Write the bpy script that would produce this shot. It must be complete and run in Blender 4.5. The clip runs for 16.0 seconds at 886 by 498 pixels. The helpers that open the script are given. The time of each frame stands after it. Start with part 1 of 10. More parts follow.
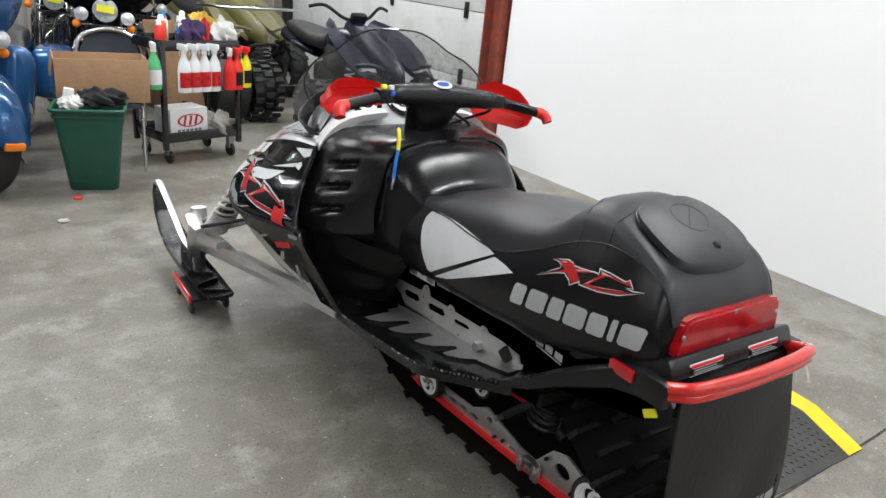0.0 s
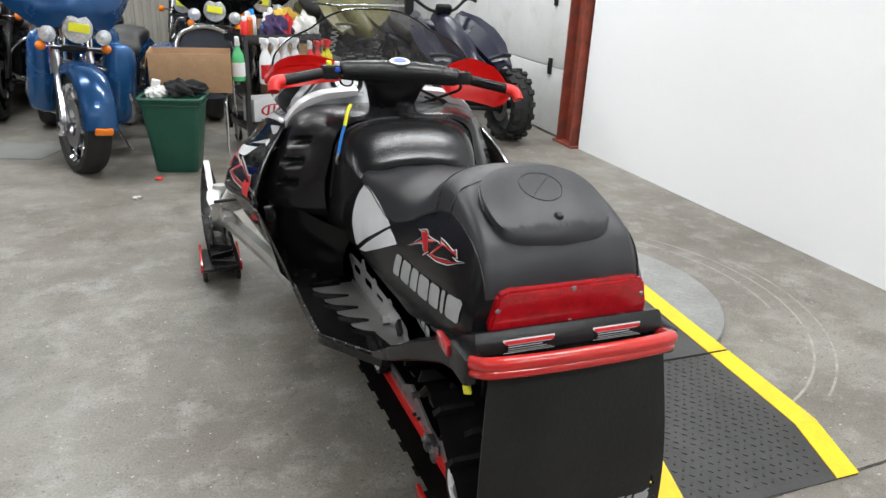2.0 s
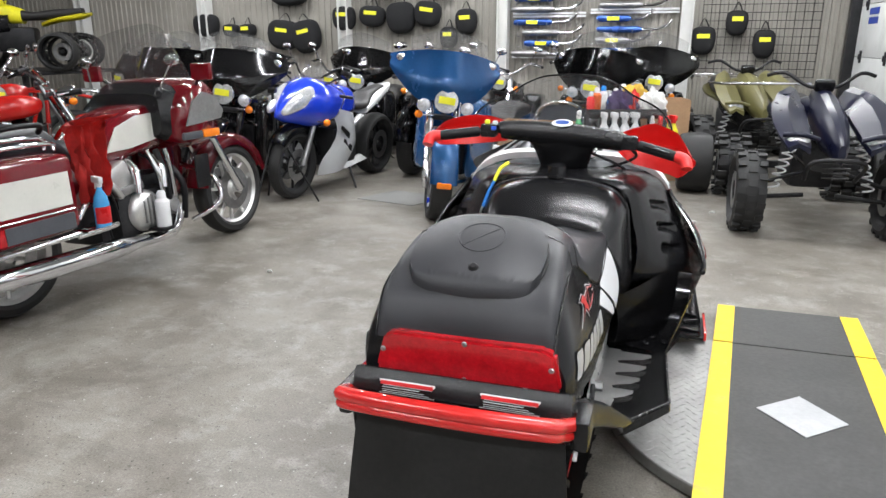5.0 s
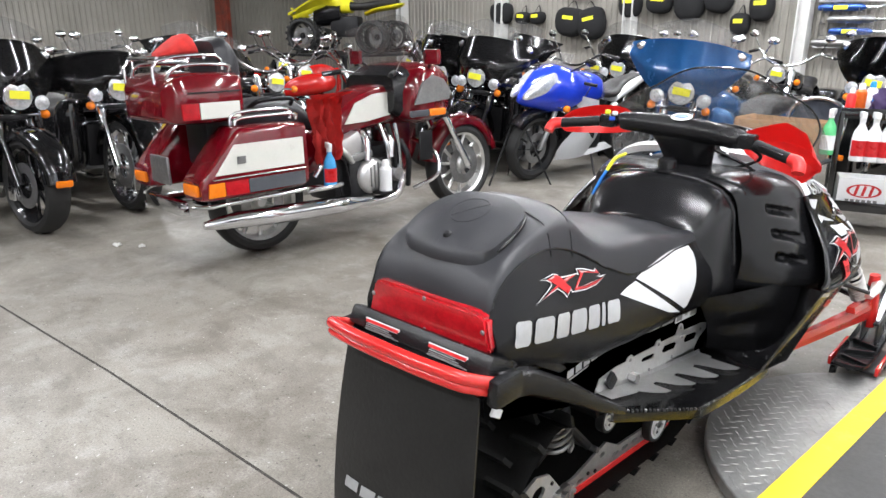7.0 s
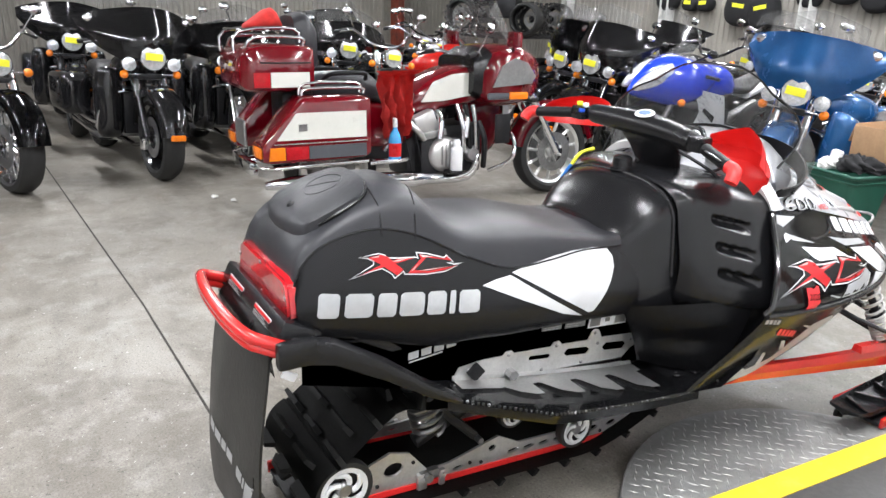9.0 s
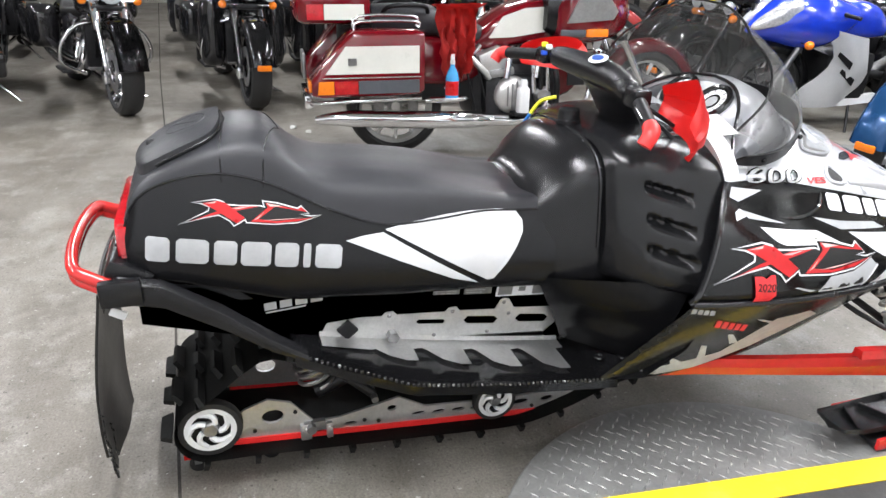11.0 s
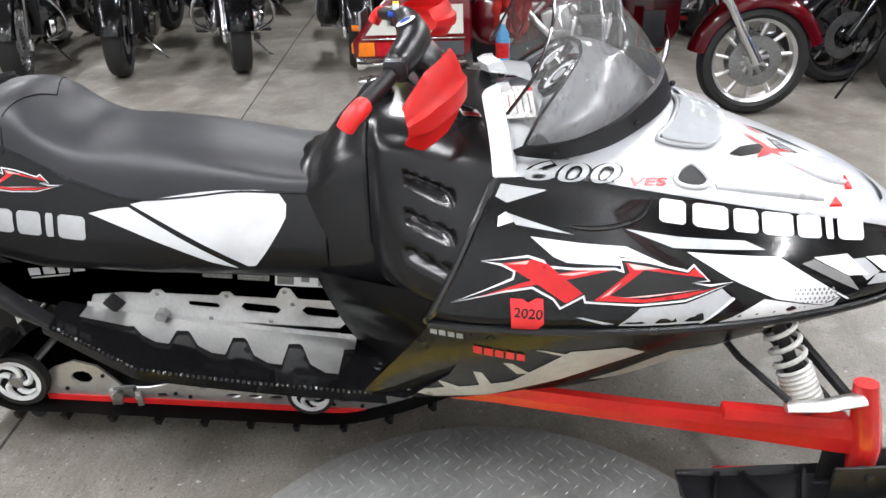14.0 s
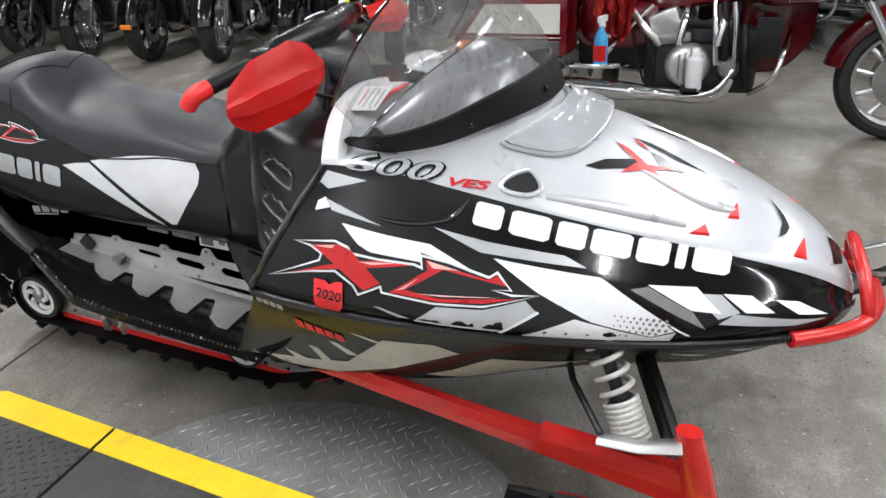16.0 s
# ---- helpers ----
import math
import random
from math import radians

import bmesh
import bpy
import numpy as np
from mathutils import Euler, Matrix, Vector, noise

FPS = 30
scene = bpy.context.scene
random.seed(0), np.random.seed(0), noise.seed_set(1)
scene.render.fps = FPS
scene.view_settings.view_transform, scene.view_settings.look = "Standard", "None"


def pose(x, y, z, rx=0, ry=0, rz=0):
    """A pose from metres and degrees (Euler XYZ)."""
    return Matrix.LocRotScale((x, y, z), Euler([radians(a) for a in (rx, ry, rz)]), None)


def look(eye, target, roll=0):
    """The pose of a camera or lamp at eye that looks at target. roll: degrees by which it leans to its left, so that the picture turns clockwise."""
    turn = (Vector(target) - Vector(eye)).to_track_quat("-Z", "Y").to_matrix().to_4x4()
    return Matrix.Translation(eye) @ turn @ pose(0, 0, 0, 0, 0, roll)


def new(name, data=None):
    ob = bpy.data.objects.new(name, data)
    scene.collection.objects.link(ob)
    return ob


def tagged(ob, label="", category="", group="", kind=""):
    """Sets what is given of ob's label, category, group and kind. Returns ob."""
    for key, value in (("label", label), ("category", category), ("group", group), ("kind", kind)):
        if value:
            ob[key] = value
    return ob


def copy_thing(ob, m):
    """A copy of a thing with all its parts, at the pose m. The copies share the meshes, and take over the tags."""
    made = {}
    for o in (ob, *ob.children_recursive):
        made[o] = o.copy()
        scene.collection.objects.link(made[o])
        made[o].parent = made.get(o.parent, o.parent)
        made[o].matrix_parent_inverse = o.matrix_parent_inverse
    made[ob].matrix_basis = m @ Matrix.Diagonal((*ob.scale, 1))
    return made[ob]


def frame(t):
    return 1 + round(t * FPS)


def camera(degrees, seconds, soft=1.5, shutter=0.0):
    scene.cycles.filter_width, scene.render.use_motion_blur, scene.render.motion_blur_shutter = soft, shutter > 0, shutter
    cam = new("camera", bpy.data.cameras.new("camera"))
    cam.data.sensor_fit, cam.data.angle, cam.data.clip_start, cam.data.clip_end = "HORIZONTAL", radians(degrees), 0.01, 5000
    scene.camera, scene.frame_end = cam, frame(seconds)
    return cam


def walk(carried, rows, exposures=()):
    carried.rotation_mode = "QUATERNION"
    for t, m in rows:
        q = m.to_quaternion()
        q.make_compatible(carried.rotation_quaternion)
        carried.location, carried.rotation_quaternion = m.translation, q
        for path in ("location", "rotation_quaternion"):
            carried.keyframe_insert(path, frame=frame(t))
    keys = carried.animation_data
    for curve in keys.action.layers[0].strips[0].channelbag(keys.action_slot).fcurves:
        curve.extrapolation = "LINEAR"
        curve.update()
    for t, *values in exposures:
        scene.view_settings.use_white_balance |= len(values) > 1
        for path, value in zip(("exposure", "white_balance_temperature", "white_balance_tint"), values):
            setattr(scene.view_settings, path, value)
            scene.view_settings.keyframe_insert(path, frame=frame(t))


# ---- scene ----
cam = camera(64.5, 16.0)
PATH = [
    (0, (-1.357, -0.218, 1.436), (-0.287, 1.31, 0.714), 5.8),
    (0.5, (-1.203, -0.288, 1.428), (-0.212, 1.268, 0.656), 6.8),
    (1, (-1.061, -0.469, 1.434), (-0.154, 1.127, 0.641), 7.5),
    (1.5, (-0.912, -0.571, 1.426), (-0.152, 1.101, 0.636), 5.4),
    (2, (-0.71, -0.549, 1.41), (-0.051, 1.181, 0.654), 2.8),
    (2.5, (-0.535, -0.587, 1.394), (0.02, 1.158, 0.591), 1.7),
    (3, (-0.353, -0.713, 1.437), (-0.071, 1.126, 0.703), 1.2),
    (3.5, (-0.196, -0.717, 1.419), (-0.152, 1.179, 0.783), 0.8),
    (3.7, (-0.112, -0.704, 1.411), (-0.159, 1.2, 0.801), 0.9),
    (5.8, (0.617, -0.562, 1.347), (-0.193, 1.175, 0.775), -0.7),
    (6, (0.696, -0.548, 1.358), (-0.163, 1.144, 0.726), -1.0),
    (6.5, (0.905, -0.531, 1.375), (-0.209, 0.999, 0.729), 0.2),
    (7, (1.026, -0.458, 1.377), (-0.27, 0.939, 0.773), -0.0),
    (7.5, (1.136, -0.256, 1.357), (-0.203, 1.081, 0.708), 1.2),
    (8, (1.279, -0.135, 1.356), (-0.124, 1.131, 0.702), 0.8),
    (8.2, (1.348, -0.1, 1.374), (-0.117, 1.099, 0.73), 1.0),
    (10.3, (1.759, 0.574, 1.409), (0.06, 1.329, 0.671), 1.9),
    (10.5, (1.779, 0.637, 1.421), (0.056, 1.325, 0.674), 1.7),
    (11, (1.734, 0.829, 1.408), (0.004, 1.386, 0.572), 1.3),
    (11.5, (1.694, 0.994, 1.389), (-0.047, 1.519, 0.555), 1.5),
    (12, (1.722, 1.157, 1.404), (-0.057, 1.563, 0.584), -0.1),
    (12.5, (1.749, 1.33, 1.42), (-0.079, 1.534, 0.634), -0.5),
    (13, (1.679, 1.537, 1.385), (-0.134, 1.605, 0.544), -1.7),
    (13.5, (1.633, 1.752, 1.356), (-0.14, 1.846, 0.435), -1.8),
    (14, (1.679, 1.941, 1.376), (-0.089, 1.878, 0.445), -2.5),
    (14.5, (1.654, 2.126, 1.367), (-0.13, 1.847, 0.509), -3.8),
    (15, (1.558, 2.317, 1.347), (-0.211, 1.969, 0.482), -3.0),
    (15.5, (1.564, 2.536, 1.348), (-0.162, 2.065, 0.456), -3.5),
    (16, (1.6, 2.754, 1.342), (-0.059, 2.095, 0.439), -3.9),
]
walk(cam, [(t, look(eye, target, roll)) for t, eye, target, roll in PATH], [(0, -0.2, 6500, 10), (3.5, -0.1, 6500, 10), (6, 0.26, 6420, 13), (8, 0.5, 6420, 13), (10.5, 0.47, 6420, 13), (12, 0.32, 6420, 13), (14.5, 0.25, 6420, 13), (15, 0.25, 6420, 13), (15.5, -0.1, 6420, 12), (16, -0.25, 6420, 12)])

# ---- light: an indoor hall under rows of fluorescent tubes ----
world = bpy.data.worlds.new("world")
scene.world = world
world.use_nodes = True
world.node_tree.nodes["Background"].inputs[0].default_value = (0.8, 0.85, 1.0, 1)
world.node_tree.nodes["Background"].inputs[1].default_value = 0.08
scene.view_settings.exposure = 0.0
LAMP_POWER = 110.0


# ---- materials ----
def shade(name, base, rough=0.5, metal=0.0, var=0.12, scale=6.0, fine=60.0, bump=0.0, coat=0.0, rvar=0.1, emit=0.0, alpha=1.0, trans=0.0, ior=1.45, spec=0.5, second=None, mix_scale=1.5, lo=0.45, hi=0.6):
    """A node material: base colour varied at two scales, roughness varied, fine relief; second: a stain colour in soft patches."""
    m = bpy.data.materials.new(name)
    m.use_nodes = True
    nt = m.node_tree
    N, L = nt.nodes, nt.links
    b = N["Principled BSDF"]
    tc = N.new("ShaderNodeTexCoord")

    def noise_tex(sc, detail=4.0, rough_=0.6):
        n = N.new("ShaderNodeTexNoise")
        n.inputs["Scale"].default_value, n.inputs["Detail"].default_value, n.inputs["Roughness"].default_value = sc, detail, rough_
        L.new(tc.outputs["Object"], n.inputs["Vector"])
        return n

    def ramp(fac, a, c, p0=0.3, p1=0.7):
        r = N.new("ShaderNodeValToRGB")
        r.color_ramp.elements[0].position, r.color_ramp.elements[1].position = p0, p1
        r.color_ramp.elements[0].color, r.color_ramp.elements[1].color = (*a, 1), (*c, 1)
        L.new(fac, r.inputs[0])
        return r.outputs[0]

    big, small = noise_tex(scale), noise_tex(fine, 3.0)
    dark, light = [v * (1 - var) for v in base], [min(1, v * (1 + var)) for v in base]
    colour = ramp(big.outputs[0], dark, light)
    mixn = N.new("ShaderNodeMix")
    mixn.data_type, mixn.blend_type = "RGBA", "MULTIPLY"
    mixn.inputs[0].default_value = 1.0
    L.new(colour, mixn.inputs[6])
    L.new(ramp(small.outputs[0], [1 - var] * 3, [1, 1, 1]), mixn.inputs[7])
    out = mixn.outputs[2]
    if second is not None:
        st = N.new("ShaderNodeMix")
        st.data_type = "RGBA"
        L.new(ramp(noise_tex(mix_scale, 6.0, 0.65).outputs[0], (0, 0, 0), (1, 1, 1), lo, hi), st.inputs[0])
        L.new(out, st.inputs[6])
        st.inputs[7].default_value = (*second, 1)
        out = st.outputs[2]
    L.new(out, b.inputs["Base Color"])
    mr = N.new("ShaderNodeMapRange")
    mr.inputs["To Min"].default_value, mr.inputs["To Max"].default_value = max(0.02, rough - rvar), min(1, rough + rvar)
    L.new(big.outputs[0], mr.inputs["Value"])
    L.new(mr.outputs[0], b.inputs["Roughness"])
    b.inputs["Metallic"].default_value = metal
    b.inputs["Specular IOR Level"].default_value = spec
    b.inputs["IOR"].default_value = ior
    if coat:
        b.inputs["Coat Weight"].default_value, b.inputs["Coat Roughness"].default_value = coat, 0.04
    if bump:
        bp = N.new("ShaderNodeBump")
        bp.inputs["Strength"].default_value, bp.inputs["Distance"].default_value = bump, 0.002
        L.new(small.outputs[0], bp.inputs["Height"])
        L.new(bp.outputs[0], b.inputs["Normal"])
    if emit:
        b.inputs["Emission Color"].default_value, b.inputs["Emission Strength"].default_value = (*base, 1), emit
    if trans:
        b.inputs["Transmission Weight"].default_value = trans
    if alpha < 1:
        b.inputs["Alpha"].default_value = alpha
    return m


BLACK_PLASTIC = shade("black_plastic", (0.009, 0.009, 0.01), 0.26, spec=0.42, bump=0.2, fine=900, rvar=0.06)
TANK_PLASTIC = shade("satin_black_tank", (0.009, 0.009, 0.01), 0.23, bump=0.09, fine=500, rvar=0.06, spec=0.42)
BLACK_GLOSS = shade("black_gloss_paint", (0.01, 0.01, 0.011), 0.12, coat=0.6, rvar=0.03)
BLACK_MATT = shade("black_matt", (0.007, 0.007, 0.008), 0.46, bump=0.3, fine=300, spec=0.32)
RUBBER = shade("tyre_rubber", (0.015, 0.015, 0.015), 0.62, bump=0.3, fine=150, var=0.3)
VINYL = shade("black_vinyl", (0.006, 0.006, 0.007), 0.24, spec=0.36, bump=0.1, fine=500, rvar=0.06)
VINYL_GREY = shade("grey_vinyl", (0.027, 0.0275, 0.031), 0.38, spec=0.42, bump=0.3, fine=600, rvar=0.06)
WHITE_VINYL = shade("pale_silver_vinyl", (0.62, 0.63, 0.64), 0.45, bump=0.4, fine=700)
SILVER = shade("silver_paint", (0.52, 0.53, 0.55), 0.3, metal=0.25, coat=0.5, var=0.04)
WHITE_PAINT = shade("white_paint", (0.75, 0.76, 0.77), 0.22, coat=0.5, var=0.04)
DECAL_WHITE = shade("white_decal", (0.68, 0.69, 0.7), 0.35, var=0.06)
DECAL_SILVER = shade("silver_decal", (0.42, 0.43, 0.44), 0.35, metal=0.2, var=0.1)
DECAL_GREY = shade("grey_decal", (0.17, 0.17, 0.165), 0.35, var=0.2, scale=12)
DECAL_RED = shade("red_decal", (0.5, 0.012, 0.015), 0.3, var=0.15, scale=14)
STICKER_RED = shade("bright_red_sticker", (0.75, 0.03, 0.035), 0.45, var=0.1)
PAN_SILVER = shade("warm_silver_decal", (0.55, 0.55, 0.51), 0.3, metal=0.2, var=0.2, scale=5)
DECAL_BLACK = shade("black_decal", (0.008, 0.008, 0.008), 0.25)
RED_PLASTIC = shade("red_plastic", (0.72, 0.026, 0.024), 0.36, bump=0.2, fine=700, var=0.08)
RED_PAINT = shade("red_enamel", (0.55, 0.02, 0.018), 0.22, coat=0.5, var=0.1)
RED_LENS = shade("red_lens", (0.42, 0.006, 0.012), 0.12, coat=0.8, var=0.25, scale=25, fine=140, bump=0.4)
ALU = shade("bare_aluminium", (0.66, 0.66, 0.65), 0.36, metal=0.85, var=0.14, bump=0.2, fine=120)
STEEL = shade("worn_steel", (0.32, 0.32, 0.32), 0.4, metal=0.9, var=0.25)
CHROME = shade("chrome", (0.75, 0.76, 0.78), 0.07, metal=1.0, var=0.04, rvar=0.03)
DARK_STEEL = shade("dark_steel", (0.03, 0.03, 0.032), 0.45, metal=0.6, var=0.3)
SMOKE = shade("smoked_polycarbonate", (0.2, 0.2, 0.195), 0.05, trans=0.0, alpha=0.3, rvar=0.0, var=0.1)
LAMP_LENS = shade("lamp_lens", (0.55, 0.57, 0.6), 0.06, alpha=0.5, rvar=0.0, var=0.08)
CLEAR = shade("clear_lens", (0.85, 0.87, 0.9), 0.04, alpha=0.25, rvar=0.0, var=0.02)


def concrete():
    """Worn, power-trowelled concrete: broad tonal patches, brown stains, dark spots, speckle and scuffs."""
    m = bpy.data.materials.new("worn_concrete")
    m.use_nodes = True
    N, L = m.node_tree.nodes, m.node_tree.links
    b = N["Principled BSDF"]
    tc = N.new("ShaderNodeTexCoord")

    def noise_tex(sc, detail, rough_, squash=(1, 1, 1), turn=0.0, warp=0.0):
        mp = N.new("ShaderNodeMapping")
        mp.inputs["Scale"].default_value, mp.inputs["Rotation"].default_value = squash, (0, 0, turn)
        L.new(tc.outputs["Object"], mp.inputs[0])
        n = N.new("ShaderNodeTexNoise")
        n.inputs["Scale"].default_value, n.inputs["Detail"].default_value, n.inputs["Roughness"].default_value, n.inputs["Distortion"].default_value = sc, detail, rough_, warp
        L.new(mp.outputs[0], n.inputs["Vector"])
        return n.outputs[0]

    def ramp(fac, p0, p1, a=0.0, c=1.0):
        r = N.new("ShaderNodeMapRange")
        r.inputs["From Min"].default_value, r.inputs["From Max"].default_value, r.inputs["To Min"].default_value, r.inputs["To Max"].default_value = p0, p1, a, c
        L.new(fac, r.inputs[0])
        return r.outputs[0]

    def mix(fac, a, c, mode="MIX"):
        n = N.new("ShaderNodeMix")
        n.data_type, n.blend_type = "RGBA", mode
        for k, v in ((0, fac), (6, a), (7, c)):
            if isinstance(v, tuple):
                n.inputs[k].default_value = (*v, 1)
            elif isinstance(v, float):
                n.inputs[k].default_value = v
            else:
                L.new(v, n.inputs[k])
        return n.outputs[2]

    col = mix(ramp(noise_tex(0.55, 5, 0.6, warp=0.4), 0.34, 0.66), (0.155, 0.138, 0.115), (0.262, 0.245, 0.215))
    col = mix(ramp(noise_tex(2.3, 7, 0.68, warp=0.6), 0.44, 0.62, 0.0, 0.85), col, (0.135, 0.12, 0.098))
    col = mix(ramp(noise_tex(5.5, 8, 0.72), 0.5, 0.66, 0.0, 0.7), col, (0.31, 0.298, 0.27))
    col = mix(ramp(noise_tex(1.1, 6, 0.7, (1, 7, 1), 0.5, 0.3), 0.52, 0.68, 0.0, 0.3), col, (0.1, 0.09, 0.08))
    col = mix(ramp(noise_tex(17, 6, 0.75), 0.6, 0.7, 0.0, 0.75), col, (0.07, 0.062, 0.054))
    col = mix(ramp(noise_tex(26, 5, 0.7), 0.63, 0.72, 0.0, 0.6), col, (0.4, 0.39, 0.37))
    col = mix(ramp(noise_tex(62, 2, 0.5), 0.66, 0.7, 0.0, 0.75), col, (0.06, 0.052, 0.045))
    col = mix(ramp(noise_tex(48, 2, 0.5, turn=1.0), 0.7, 0.73, 0.0, 0.8), col, (0.46, 0.45, 0.42))
    v1 = ramp(noise_tex(130, 3, 0.7), 0.25, 0.75, 0.6, 1.3)
    g = N.new("ShaderNodeCombineColor")
    for k in range(3):
        L.new(v1, g.inputs[k])
    col = mix(1.0, col, g.outputs[0], "MULTIPLY")
    L.new(col, b.inputs["Base Color"])
    L.new(ramp(noise_tex(1.7, 6, 0.65), 0.3, 0.7, 0.28, 0.62), b.inputs["Roughness"])
    bp = N.new("ShaderNodeBump")
    bp.inputs["Strength"].default_value, bp.inputs["Distance"].default_value = 0.35, 0.002
    L.new(noise_tex(45, 6, 0.7), bp.inputs["Height"])
    L.new(bp.outputs[0], b.inputs["Normal"])
    return m


CONCRETE = concrete()
WALL_WHITE = shade("white_wall_paint", (0.83, 0.84, 0.85), 0.55, var=0.015, scale=0.8, bump=0.05)
POST_RED = shade("red_oxide_steel", (0.3, 0.062, 0.035), 0.6, var=0.25, scale=9, bump=0.3, second=(0.16, 0.05, 0.035), mix_scale=5)
DOOR_WHITE = shade("scuffed_white_door", (0.62, 0.63, 0.62), 0.5, var=0.06, scale=2.0, second=(0.48, 0.48, 0.46), mix_scale=3.0, lo=0.5, hi=0.75)
WALL_METAL = shade("pale_ribbed_sheet", (0.27, 0.255, 0.225), 0.5, var=0.12, scale=1.5, bump=0.1)
CEILING = shade("dim_ceiling", (0.32, 0.32, 0.31), 0.8, var=0.1)
TUBE = shade("fluorescent_tube", (1.0, 0.98, 0.94), 0.5, emit=22.0)
YELLOW = shade("yellow_safety_paint", (0.8, 0.56, 0.015), 0.5, var=0.1, scale=9, bump=0.5, fine=60, second=(0.55, 0.4, 0.06), mix_scale=8, lo=0.6, hi=0.75)
MAT_BLACK = shade("dark_rubber_sheet", (0.05, 0.05, 0.048), 0.55, var=0.3, scale=5, fine=60, bump=0.5)
TREAD = shade("tread_plate", (0.33, 0.33, 0.32), 0.48, metal=0.6, var=0.18, scale=6, bump=0.2)
BIN_GREEN = shade("dark_green_plastic", (0.012, 0.075, 0.05), 0.4, var=0.1)
CARDBOARD = shade("brown_cardboard", (0.36, 0.22, 0.12), 0.75, var=0.1, scale=12)
CLOTH_RED = shade("red_shop_cloth", (0.55, 0.03, 0.025), 0.9, var=0.2, scale=20, bump=0.5, fine=200)
CLOTH_WHITE = shade("white_rag", (0.6, 0.6, 0.58), 0.9, var=0.1)
CLOTH_BLACK = shade("black_cloth", (0.01, 0.01, 0.011), 0.95, var=0.2, bump=0.5)
TAG_YELLOW = shade("yellow_tag", (0.75, 0.72, 0.03), 0.6, var=0.05)
AMBER = shade("amber_lens", (0.8, 0.2, 0.01), 0.2, coat=0.5, var=0.1)


# ---- mesh tools ----
def part(name, bm, material, parent=None, label="", smooth=40):
    """Links a bmesh as one mesh object under a thing or a part."""
    bmesh.ops.recalc_face_normals(bm, faces=bm.faces)
    me = bpy.data.meshes.new(name)
    bm.to_mesh(me)
    bm.free()
    me.materials.append(material)
    if smooth:
        me.polygons.foreach_set("use_smooth", [True] * len(me.polygons))
        me.set_sharp_from_angle(angle=radians(smooth))
    ob = new(name, me)
    if parent:
        ob.parent = parent
        if parent.type == "EMPTY" and LOCAL[0] is None:
            ob.matrix_parent_inverse = parent.matrix_basis.inverted()
    if label:
        ob["label"] = label
    return ob


LOCAL = [None]  # set while a thing is built in its own axes at the origin


def thing(name, x, y, z, label, category, group="", kind="", turn=0):
    e = new(name)
    e.empty_display_size = 0.1
    e.matrix_basis = pose(x, y, z, 0, 0, turn)
    return tagged(e, label, category, group, kind)


def V(*a):
    return Vector(a)


def box(bm, c, s, rot=None, bevel=0.0, taper=1.0):
    """A block at c with full sizes s; rot: a 3x3 or 4x4 turn; taper: the top's size against the bottom's."""
    r = bmesh.ops.create_cube(bm, size=1)
    vs = r["verts"]
    for v in vs:
        k = taper if v.co.z > 0 else 1.0
        v.co = V(v.co.x * s[0] * k, v.co.y * s[1] * k, v.co.z * s[2])
    if bevel:
        es = list({e for v in vs for e in v.link_edges})
        out = bmesh.ops.bevel(bm, geom=es, offset=bevel, segments=2, affect="EDGES", profile=0.6)
        vs = list({v for f in out["faces"] for v in f.verts} | {v for v in vs if v.is_valid})
    m = Matrix.Translation(c) @ (rot.to_4x4() if rot is not None else Matrix.Identity(4))
    bmesh.ops.transform(bm, matrix=m, verts=vs)
    return vs


def smooth_line(pts, n=6, closed=False):
    """A Catmull-Rom curve through points."""
    pts = [Vector(p) for p in pts]
    out, k = [], len(pts)
    for i in range(k if closed else k - 1):
        p0, p1, p2, p3 = (pts[(i + j) % k] if closed else pts[min(max(i + j, 0), k - 1)] for j in (-1, 0, 1, 2))
        for j in range(n):
            t = j / n
            out.append(0.5 * ((2 * p1) + (p2 - p0) * t + (2 * p0 - 5 * p1 + 4 * p2 - p3) * t * t + (3 * p1 - p0 - 3 * p2 + p3) * t**3))
    if not closed:
        out.append(pts[-1])
    return out


def loft(bm, rings, closed=True, cap=True, loop=False):
    """Skins rings of points; closed: each ring closes on itself; loop: the last ring meets the first."""
    rows = [[bm.verts.new(p) for p in r] for r in rings]
    n = len(rows[0])
    for a, b in zip(rows, rows[1:] + (rows[:1] if loop else [])):
        for i in range(n if closed else n - 1):
            j = (i + 1) % n
            try:
                bm.faces.new((a[i], a[j], b[j], b[i]))
            except ValueError:
                pass
    if cap and closed and not loop:
        for r in (rows[0], rows[-1]):
            try:
                bm.faces.new(r)
            except ValueError:
                pass
    return rows


